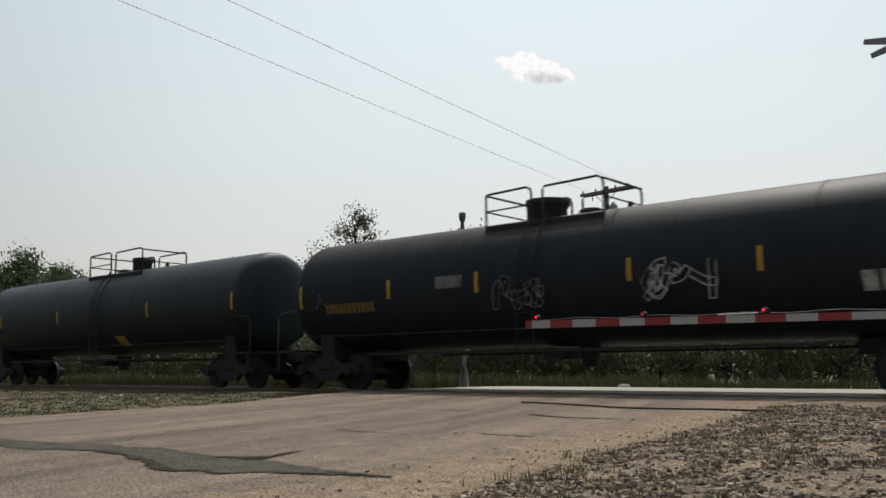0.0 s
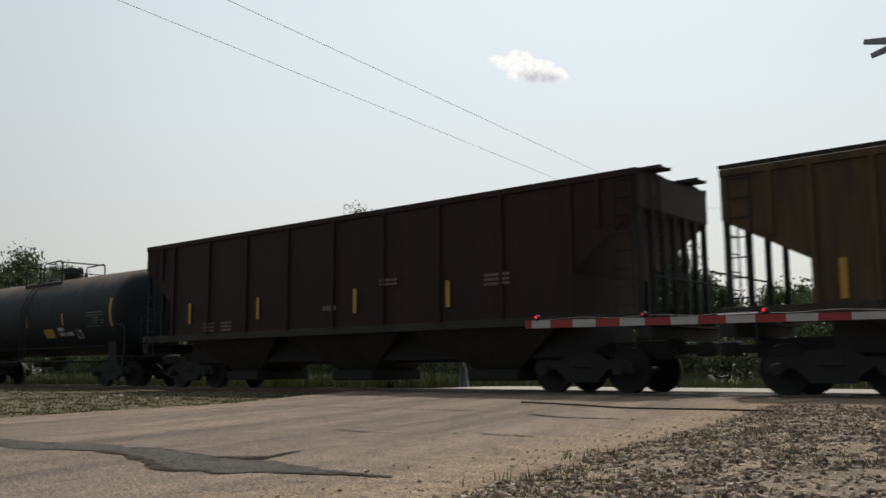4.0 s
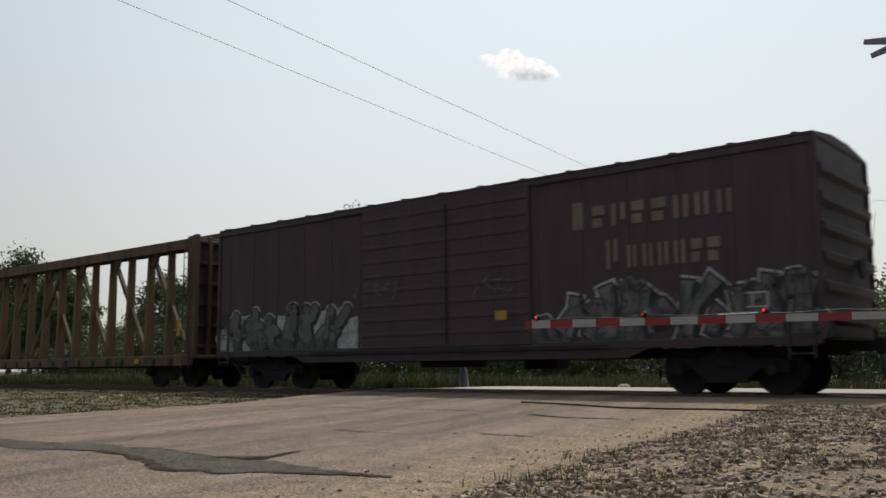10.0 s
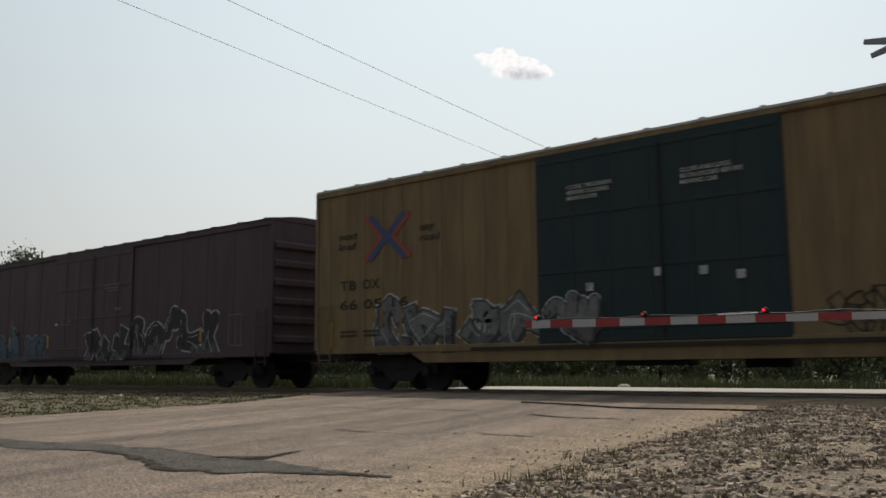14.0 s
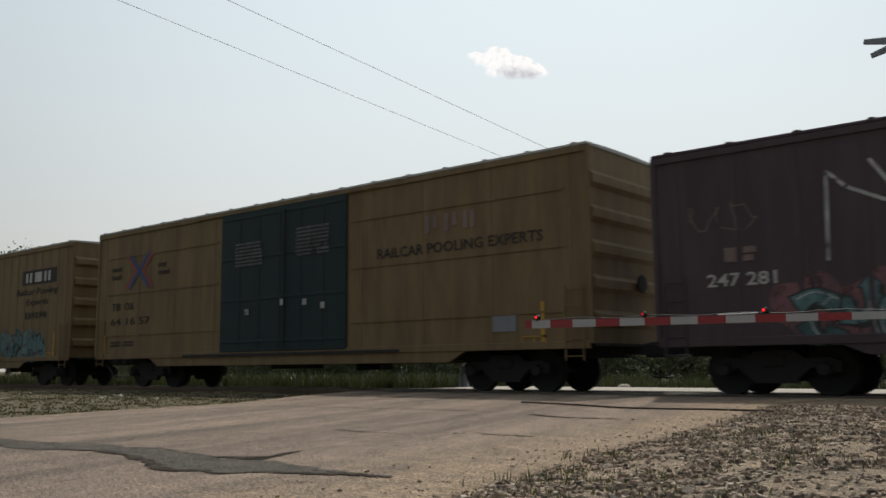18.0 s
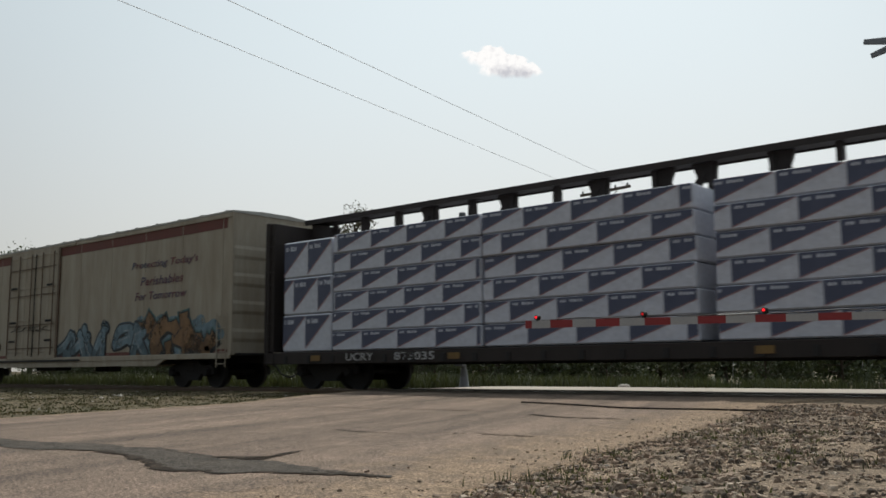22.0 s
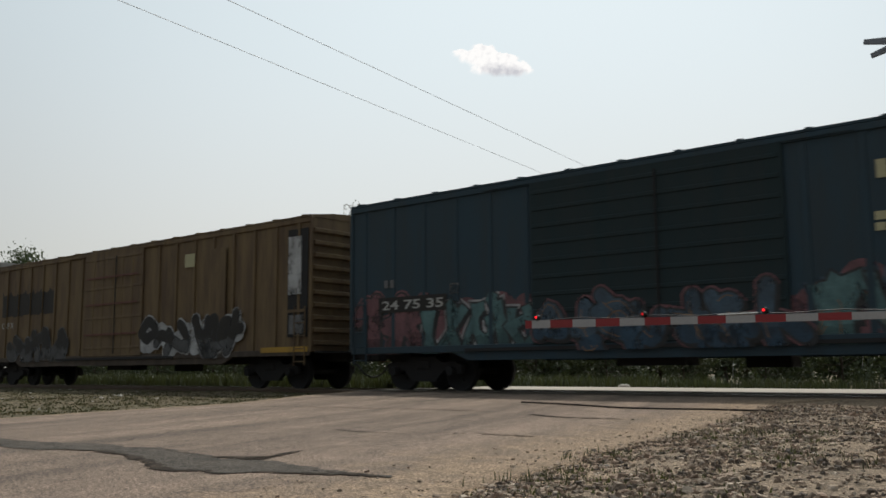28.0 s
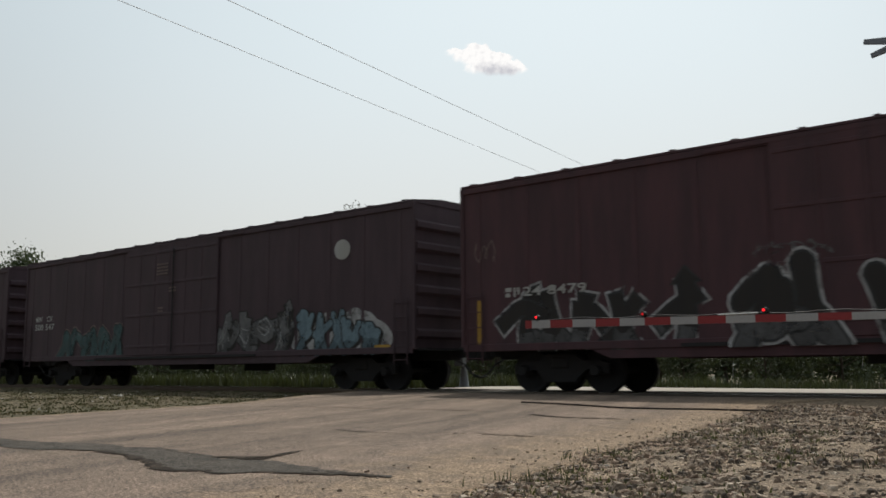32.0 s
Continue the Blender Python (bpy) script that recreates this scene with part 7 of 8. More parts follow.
for u0, u1, rib_pitch, rib, variant in ((244.47, 263.47, 0.62, (0.10, 0.012), 0), (265.40, 284.58, 1.9, (0.06, 0.010), 1), (286.41, 305.49, 0.62, (0.10, 0.012), 2), (307.31, 326.41, 1.9, (0.06, 0.010), 3)):
    car, X, y = boxcar(u0, u1, 5.10, "yellow", ("yellow high-cube boxcar with dark green double door and silver graffiti", "plain yellow high-cube boxcar with dark green doors", "yellow high-cube boxcar with teal graffiti and black logo panel", "clean yellow high-cube boxcar with red and blue emblem")[variant], (6.9, 12.1), pitch=rib_pitch, rib=rib, **HIGH)
    yl = y - 0.012
    cross_logo(car, X, yl, 1.8, 3.22, 1.4, 1.0)
    words(car, "next\nload", X(0.82), 3.5, X(1.48), 3.92, M["letter_black"], yl, "slogan", "", 0.15)
    words(car, "any\nroad", X(3.56), 3.5, X(4.2), 3.88, M["letter_black"], yl, "slogan", "", 0.15)
    words(car, "TB", X(0.87), 2.48, X(1.45), 2.72, M["letter_black"], yl, "car_mark")
    words(car, "OX", X(1.68), 2.48, X(2.25), 2.72, M["letter_black"], yl, "car_mark")
    num = ("66 05 16", "64 2", "66 13 51", "64 16 57")[variant]
    words(car, num, X(0.87), 1.99, X(3.2 if variant != 1 else 2.25), 2.23, M["letter_black"], yl, "car_number")
    small_print(car, X, yl, [(0.9, 1.3, 0.6, 0.2), (1.7, 1.3, 0.6, 0.2)], "letter_black")
    if variant in (0, 2):
        words(car, "CLOSE THIS DOOR\nBEFORE CLOSING\nMAIN DOOR", X(7.7), 3.92, X(8.75), 4.24, M["letter_white"], y - 0.10, "notice")
        words(car, "CLOSE AND LOCK\nBOTH DOORS BEFORE\nMOVING CAR", X(10.2), 3.92, X(11.4), 4.24, M["letter_white"], y - 0.10, "notice")
        words(car, "Railcar Pooling", X(14.85), 3.28, X(18.1), 3.60, M["letter_black"], yl, "slogan", "", 0.15)
        words(car, "Experts", X(15.65), 2.90, X(17.4), 3.20, M["letter_black"], yl, "slogan", "", 0.15)
        bars(car, X(15.6), 2.46, X(17.35), 2.7, 6, M["letter_black"], yl, name="web_mark")
    else:
        small_print(car, X, y - 0.09, [(7.6, 3.4, 1.2, 0.7), (10.2, 3.5, 1.3, 0.8)], "g_grey")
        bars(car, X(14.68), 3.66, X(16.35), 4.08, 3, M["letter_black" if variant == 1 else "letter_dim"], yl, name="company_mark")
        words(car, "RAILCAR POOLING EXPERTS", X(13.15), 3.18, X(18.0), 3.43, M["letter_black"], yl, "slogan")
        plate(car, X(16.65), 1.30, X(17.28), 1.64, "sign_grey", yl, "data_panel", "dark grey data panel")
        for z in (1.65, 3.0, 4.2):
            for a, b in ((0.6, 6.7), (12.3, 18.5)):
                plate(car, X(a), z, X(b), z + 0.05, "yellow", y, "panel_rib", "", 0.02)
    if variant == 0:
        bars(car, X(15.65), 3.80, X(17.2), 4.30, 2, M["letter_red"], yl, name="company_mark")
        cross_logo(car, X, yl, 17.3, 3.78, 0.8, 0.55)
        graffiti(car, X(1.95), 0.80, X(6.8), 2.05, 5, "g_grey", "g_white", y, 41, 0.25, None, "g_white")
        graffiti(car, X(7.0), 1.1, X(8.4), 2.0, 2, "g_grey", "g_white", y - 0.09, 42, 0.2)
        graffiti(car, X(12.4), 0.9, X(15.0), 1.8, 4, None, "letter_black", y, 44, 0.10)
        graffiti(car, X(15.1), 0.75, X(18.7), 1.95, 5, "g_sky", "g_white", y, 43, 0.26, "g_sky")
    if variant == 2:
        plate(car, X(15.3), 3.74, X(17.95), 4.28, "letter_black", yl, "logo_panel", "black logo panel")
        bars(car, X(15.55), 3.82, X(17.7), 4.18, 3, M["letter_white"], yl - 0.006, name="company_mark")
        graffiti(car, X(0.5), 0.80, X(6.8), 2.05, 9, "letter_black", "g_white", y, 45, 0.16, None, "g_white")
        graffiti(car, X(7.0), 1.1, X(12.0), 1.95, 7, "letter_black", "g_grey", y - 0.09, 46, 0.14)
        graffiti(car, X(12.2), 1.0, X(14.0), 2.0, 4, None, "letter_black", y, 48, 0.10)
        graffiti(car, X(13.9), 0.75, X(17.0), 2.05, 4, "g_teal", "g_teal", y, 47, 0.34, "g_teal")
    frame_mark(car, X, yl, 17.4, 0.95, 0.62, 0.24, "letter_yellow")
    plate(car, X(0.5), 1.05, X(0.6), 1.7, "letter_yellow", yl, "reflector_stripe", "yellow reflector stripe")
    plate(car, X(17.9), 1.05, X(18.0), 1.9, "letter_yellow", yl, "reflector_stripe", "yellow reflector stripe")
    for mk in (8.1, 9.6, 10.5, 11.2):
        plate(car, X(mk), 2.0 + 0.4 * (mk % 1), X(mk + 0.16), 2.16 + 0.4 * (mk % 1), "g_white", y - 0.10, "placard", "small white placard")

# brown boxcar with colourful graffiti
car, X, y = boxcar(327.88, 344.39, 4.54, "oxide_brown", "brown boxcar with faded name and teal and pink graffiti", (6.15, 10.75), None, "v", **SMALL)
southern(car, X, y - 0.012, 12.0, 2.62, "g_grey")
bars(car, X(1.3), 2.39, X(2.05), 2.65, 2, M["letter_dim"], y - 0.012, name="car_mark")
words(car, "247 281", X(1.0), 1.95, X(2.27), 2.19, M["letter_white"], y - 0.012, "car_number")
lines = Geo()
for a in ((3.15, 2.3, 3.2, 3.8), (3.2, 3.8, 3.5, 3.5), (3.5, 3.5, 4.1, 3.2), (4.3, 2.3, 4.3, 3.3), (4.3, 3.3, 3.9, 3.9), (4.3, 3.3, 4.8, 3.8), (4.8, 3.8, 5.3, 4.0), (4.9, 3.7, 5.0, 4.2), (5.0, 4.2, 5.4, 3.9), (5.4, 3.9, 4.9, 3.7)):
    stroke(lines, X(a[0]), a[1], X(a[2]), a[3], 0.06, y - 0.012)
part("graffiti_line", lines, M["g_white"], car, "tall white sprayed line drawing")
tag(car, X(0.6), 2.9, X(1.9), 3.6, 3, "letter_dim", y - 0.012, 50)
graffiti(car, X(2.5), 0.80, X(6.1), 2.1, 5, "g_teal", "g_pink", y, 51, 0.22, "g_pink", "g_white")
graffiti(car, X(6.3), 1.05, X(10.5), 2.05, 7, "g_blue", "g_orange", y - 0.09, 52, 0.18, None, "g_teal")
graffiti(car, X(11.85), 0.95, X(15.1), 2.0, 5, "g_green", "g_teal", y, 53, 0.30, "g_teal")
frame_mark(car, X, y - 0.012, 14.6, 1.55, 0.5, 0.4)

# dark blue boxcars
for u0, u1, num, v in ((346.21, 362.74, "248 293", 0), (503.07, 519.51, "24 75 35", 1)):
    car, X, y = boxcar(u0, u1, 4.56, "blue_box", "dark blue boxcar with pale squares and ribbed doors" if v == 0 else "dark blue boxcar with pink and teal graffiti along its length", (6.1, 10.95) if v == 0 else (5.45, 10.8), "green_door" if v == 1 else None, "h", pitch=0.95, rib=(0.12, 0.02), inset=1.95)
    yl = y - 0.02
    k = 0.0 if v == 0 else 0.18
    bars(car, X(12.08 + k), 3.57, X(13.98 + k), 3.88, 6, M["cream_square"], yl, name="name_bar")
    bars(car, X(12.75 + k), 3.13, X(13.95 + k), 3.43, 4, M["cream_square"], yl, name="name_bar")
    bars(car, X(12.04 + k), 2.70, X(13.95 + k), 3.02, 7, M["cream_square"], yl, name="name_bar")
    for a, z in ((14.83, 3.1), (14.83, 2.69), (15.54, 2.68)):
        plate(car, X(a + k * 1.8), z, X(a + 0.36 + k * 1.8), z + 0.32, "cream_square", yl, "paint_square", "pale yellow square")
    if v == 0:
        plate(car, X(14.35), 2.7, X(14.62), 3.4, "letter_red", yl, "paint_square", "faded red rectangle")
        plate(car, X(15.5), 1.9, X(16.2), 2.7, "blue_patch", yl, "paint_patch", "blue repaint patch")
        bars(car, X(1.5), 2.46, X(1.87), 2.68, 2, M["letter_white"], yl, name="car_mark")
        words(car, num, X(1.27), 1.97, X(2.96), 2.18, M["letter_white"], yl, "car_number")
        graffiti(car, X(10.95), 0.75, X(14.1), 1.8, 4, "g_white", "g_grey", y, 54, 0.24)
        graffiti(car, X(3.4), 0.95, X(5.8), 1.6, 3, "g_grey_dull", "letter_dim", y, 56, 0.14)
        tag(car, X(6.6), 1.1, X(9.8), 1.55, 5, "g_grey_dull", y - 0.09, 155)
        for z in (2.05, 2.2, 2.35):
            plate(car, X(7.0), z, X(10.2), z + 0.04, "letter_dim", y - 0.10, "scuff", "pale scuffed line")
    else:
        bars(car, X(1.12), 2.45, X(1.5), 2.64, 2, M["g_grey"], yl, name="car_mark")
        plate(car, X(0.95), 1.85, X(3.1), 2.22, "letter_black", yl, "number_panel", "black number panel")
        words(car, num, X(1.07), 1.92, X(3.0), 2.14, M["letter_white"], yl - 0.006, "car_number")
        graffiti(car, X(0.1), 0.80, X(2.4), 2.2, 2, "g_pink", "g_pink", y, 56, 0.34)
        graffiti(car, X(2.2), 0.75, X(5.4), 2.05, 5, "g_teal", "g_white", y - 0.004, 57, 0.20, "g_pink")
        graffiti(car, X(5.5), 0.80, X(10.8), 2.0, 7, "g_blue", "g_pink", y - 0.09, 58, 0.2, None, "g_orange")
        graffiti(car, X(10.9), 0.75, X(14.6), 2.1, 4, "g_teal", "g_blue", y, 59, 0.28, "g_pink", "g_orange")
        plate(car, X(15.9), 1.0, X(16.0), 2.1, "letter_yellow", yl, "reflector_stripe", "yellow reflector stripe")
    frame_mark(car, X, yl, 14.35, 1.45, 0.5, 0.4)
    frame_mark(car, X, yl, 3.2, 2.2, 0.24, 0.24, "g_grey")

# cream refrigerator car
car, X, y = boxcar(364.97, 388.32, 5.08, "cream", "cream refrigerator car with red emblem and blue graffiti", (9.55, 13.2), None, "v", pitch=1.9, rib=(0.03, 0.012), inset=2.6, roof_mat="roof_white", low=0.95, peak=0.10, category="refrigerator car", name="refrigerator_car", end_pitch=0.8, smooth=True)
yl = y - 0.012
plate(car, X(0.3), 4.62, X(9.4), 4.92, "red_trim", y, "roof_stripe", "faded red stripe")
plate(car, X(13.3), 4.62, X(23.1), 4.92, "red_trim", y, "roof_stripe", "faded red stripe")
plate(car, X(0.1), 0.97, X(9.4), 1.12, "red_trim", y, "sill_stripe", "faded red stripe")
plate(car, X(13.3), 0.97, X(23.2), 1.12, "red_trim", y, "sill_stripe", "faded red stripe")
emb = Geo().prism([(X(1.28), 3.55), (X(1.32), 3.85), (X(1.55), 4.12), (X(2.72), 4.14), (X(2.65), 3.75), (X(2.45), 3.75), (X(2.40), 3.25), (X(1.55), 3.25), (X(1.35), 3.35)], "y", yl - 0.006, yl)
part("emblem", emb, M["letter_red"], car, "red rounded emblem")
flake = Geo()
for i in range(3):
    a = i * math.pi / 3 + 0.3
    stroke(flake, X(1.75) - 0.22 * math.cos(a), 3.62 - 0.22 * math.sin(a), X(1.75) + 0.22 * math.cos(a), 3.62 + 0.22 * math.sin(a), 0.03, yl - 0.010)
part("snowflake", flake, M["letter_white"], car, "white snowflake")
bars(car, X(0.70), 2.74, X(1.95), 3.06, 4, M["letter_red"], yl, name="company_mark")
bars(car, X(2.1), 2.76, X(3.6), 3.08, 5, M["letter_red"], yl, name="company_mark")
bars(car, X(1.49), 2.26, X(2.39), 2.46, 4, M["letter_red"], yl, name="car_mark")
words(car, "5589", X(1.53), 1.75, X(2.37), 1.97, M["letter_red"], yl, "car_number")
words(car, "Protecting Today's", X(18.05), 3.70, X(21.7), 4.0, M["slogan_blue"], yl, "slogan", "", 0.2)
words(car, "Perishables", X(18.6), 3.20, X(20.95), 3.48, M["slogan_blue"], yl, "slogan", "", 0.2)
words(car, "For Tomorrow", X(18.3), 2.74, X(21.15), 3.0, M["slogan_blue"], yl, "slogan", "", 0.2)
graffiti(car, X(0.9), 0.98, X(9.0), 1.7, 6, "g_orange", "g_orange", y, 60, 0.5)
graffiti(car, X(2.4), 0.95, X(8.1), 2.1, 5, "g_violet", "letter_black", y - 0.016, 61, 0.30, None, "g_sky")
graffiti(car, X(13.3), 0.85, X(18.7), 2.0, 6, "g_sky", "g_blue", y - 0.004, 62, 0.22, None, "g_white")
graffiti(car, X(18.4), 0.85, X(22.6), 2.3, 4, "g_orange", "g_teal", y - 0.004, 63, 0.30, "g_sky")
tag(car, X(9.9), 1.95, X(12.6), 2.2, 7, "letter_black", y - 0.09, 64)
for z in (1.6, 2.3, 3.6):
    for a in (9.7, 12.5):
        plate(car, X(a), z, X(a + 0.5), z + 0.08, "iron", y - 0.10, "hinge", "dark hinge")
for a in (9.62, 10.4, 11.35, 12.2, 13.05):
    part("door_rod", Geo().tube([(X(a), y - 0.13, 1.1), (X(a), y - 0.13, 4.85)], 0.022, 6), M["rail"], car, "rusty door rod")
for z in (1.35, 2.2, 3.3, 4.3):
    plate(car, X(9.6), z, X(13.15), z + 0.035, "rail", y - 0.085, "door_seam", "rusty door seam", 0.012)
plate(car, X(9.42), 1.0, X(9.54), 4.95, "rail", y - 0.01, "door_post", "rusty door post", 0.04)
plate(car, X(13.21), 1.0, X(13.33), 4.95, "rail", y - 0.01, "door_post", "rusty door post", 0.04)
ladder(car, X(-0.25), -1.45, 1.0, 3.1, M["g_white"], 0.5, None, "y")
ladder(car, X(-0.1), -1.62, 1.0, 3.1, M["g_white"], 0.44)

# loaded centre-beam car
car, X, y = centerbeam(389.78, 412.66, 4.52, "dark_beam", "dark centre-beam flatcar loaded with wrapped lumber", 2.38, 0.36, 0.15)
LOADS = []
rndl = random.Random(77)
spans = [(0.72, 2.62), (2.66, 7.48), (7.52, 12.55), (12.88, 17.6), (17.64, 22.45)]
CARC = (389.78 + 412.66) / 2
words(car, "UCRY", X(3.3), 0.73, X(4.25), 0.92, M["g_white"], y - 0.04, "car_mark")
words(car, "873035", X(4.95), 0.73, X(6.2), 0.92, M["g_white"], y - 0.04, "car_number")
for a in (2.0, 6.6, 13.6, 17.5, 21.8):
    plate(car, X(a), 0.74, X(a + 0.34), 0.88, "letter_ochre", y - 0.03, "reflector_stripe", "orange reflector plate")
for side in (-1, 1):
    for r in range(6):
        for i, (a, b) in enumerate(spans):
            tall = i == 0
            if tall and r > 2:
                continue
            hh = 0.98 if tall else 0.496
            z0 = 0.99 + r * (0.985 if tall else 0.499)
            ln = b - a
            g = Geo().box(-ln / 2 + 0.01, -0.62, 0.0, ln / 2 - 0.01, 0.62, hh - 0.012, 0.03)
            bun = solid("lumber_bundle", g, M["wrap"], "white wrapped lumber bundle with dark blue print, stacked on the flatcar", "lumber", "lumber bundles on the flatcar")
            bun.rotation_euler = (0, 0, 0)
            TRAIN.append((bun, CARC + X((a + b) / 2) + rndl.uniform(-0.02, 0.02), side * 0.86 + rndl.uniform(-0.025, 0.025), z0))
            w = 1.2 if not tall else 0.95
            pg = Geo()
            px = -ln / 2 + 0.02 - w * (0.37 * r + rndl.uniform(0.0, 0.25)) % w
            yy = -0.625 if side < 0 else 0.625
            hi_x = ln / 2 - 0.04
            edge_g, text_g = Geo(), Geo()
            while px < hi_x - 0.1:
                lo_x, up_x = max(px, -ln / 2 + 0.03), min(px + w * 0.97, hi_x)

                def slope_z(x):
                    return hh * (0.10 + 0.84 * (x - px) / (w * 0.97))
                if up_x - lo_x > 0.06:
                    pg.add([(lo_x, yy, slope_z(lo_x)), (up_x, yy, slope_z(up_x)), (up_x, yy, hh * 0.945), (lo_x, yy, hh * 0.945)], [(0, 1, 2, 3)])
                    edge_g.add([(lo_x, yy * 1.002, slope_z(lo_x) - hh * 0.05), (up_x, yy * 1.002, slope_z(up_x) - hh * 0.05), (up_x, yy * 1.002, slope_z(up_x)), (lo_x, yy * 1.002, slope_z(lo_x))], [(0, 1, 2, 3)])
                for k in range(7):
                    a0 = px + w * (0.07 + 0.065 * k)
                    if lo_x < a0 and a0 + w * 0.045 < hi_x and k != 2:
                        text_g.box(a0, min(yy, yy * 1.004), hh * 0.74, a0 + w * 0.042, max(yy, yy * 1.004), hh * (0.85 if k != 3 else 0.87))
                px += w
            if side < 0:
                tagged(part("wrap_stripe", edge_g, M["wrap_red"], bun, "faded red diagonal stripe"), kind="stuff")
                tagged(part("wrap_lettering", text_g, M["wrap"], bun, "pale lettering bars"), kind="stuff")
            tagged(part("wrap_print", pg, M["wrap_dark"], bun, "dark blue printed wedges"), kind="stuff")

# amber boxcars with an open end compartment
for u0, u1, v in ((414.39, 434.43, 0), (481.69, 501.53, 1)):
    car, X, y = boxcar(u0, u1, 4.56, "amber", "ochre yellow boxcar with a black painted-out patch and ribs" if v == 0 else "ochre yellow boxcar with black patch and bubble graffiti", (8.3, 11.9), None, "v", pitch=0.92, rib=(0.10, 0.05), inset=2.2, end_pitch=0.33, sill_mat="grimy_sill")
    yl = y - 0.055
    rp = random.Random(70 + v)
    rough_top = [(X(1.95 + 4.15 * i / 40), 3.42 + (rp.uniform(-0.05, 0.07) if i % 6 else 0.16)) for i in range(41)]
    rough_low = [(X(1.95 + 4.15 * i / 40), 2.62 + rp.uniform(-0.06, 0.05)) for i in range(41)]
    g = Geo().add([(a, y - 0.006, b) for a, b in rough_top] + [(a, y - 0.006, b) for a, b in rough_low], [(i, i + 1, 42 + i, 41 + i) for i in range(40)])
    ribs = int((u1 - u0 - 0.9) / 0.92)
    for i in range(ribs + 1):
        a = 0.45 + i * (u1 - u0 - 0.9) / ribs
        if 2.0 < a < 6.1:
            g.box(X(a) - 0.048, y - 0.053, 2.60 + rp.uniform(-0.05, 0.05), X(a) + 0.048, y - 0.048, 3.42 + rp.uniform(-0.05, 0.08))
    tagged(part("paint_patch", g, M["letter_black"], car, "rough black painted-out patch"), kind="stuff")
    words(car, "CGF X", X(1.97), 2.15, X(2.95), 2.38, M["letter_white"], y - 0.004, "car_mark")
    # No recess here: a dark sheet carries the open compartment's inner shade.
    plate(car, X(18.95), 1.37, X(19.75), 4.25, "iron", y - 0.01, "end_shade_sheet", "dark sheet painted as the shaded inside of an open end compartment", 0.02)
    plate(car, X(19.0), 2.5, X(19.5), 4.05, "g_white", y - 0.032, "unit_panel", "white cooling unit panel", 0.03)
    plate(car, X(19.05), 1.45, X(19.6), 1.95, "g_grey", y - 0.032, "unit_panel", "grey cooling unit panel", 0.03)
    plate(car, X(19.0), 2.02, X(19.7), 2.1, "amber", y - 0.05, "grille_bar", "yellow bar", 0.03)
    plate(car, X(15.48), 1.34, X(16.25), 4.05, "amber", y - 0.05, "hatch_door", "narrow side hatch", 0.02)
    for z in (1.7, 2.7, 3.6):
        plate(car, X(8.5), z, X(11.7), z + 0.05, "red_trim", y - 0.11, "lock_bar", "rusty red door bar", 0.02)
    if v == 0:
        graffiti(car, X(16.4), 0.95, X(18.8), 1.9, 4, None, "g_white", y - 0.052, 71, 0.07)
        tag(car, X(13.2), 1.5, X(14.6), 2.1, 4, "letter_dim", y - 0.052, 72)
    else:
        graffiti(car, X(11.85), 0.95, X(16.8), 2.1, 6, "letter_black", "g_white", y - 0.055, 74, 0.34, "g_white", None)
        graffiti(car, X(2.8), 0.95, X(6.9), 2.0, 5, "letter_black", "g_grey", y - 0.055, 76, 0.18)
        plate(car, X(14.2), 3.6, X(14.7), 4.0, "cream_square", y - 0.052, "placard", "pale yellow placard")
    plate(car, X(17.9), 0.98, X(19.8), 1.12, "letter_yellow", yl, "reflector_stripe", "orange reflector strip")

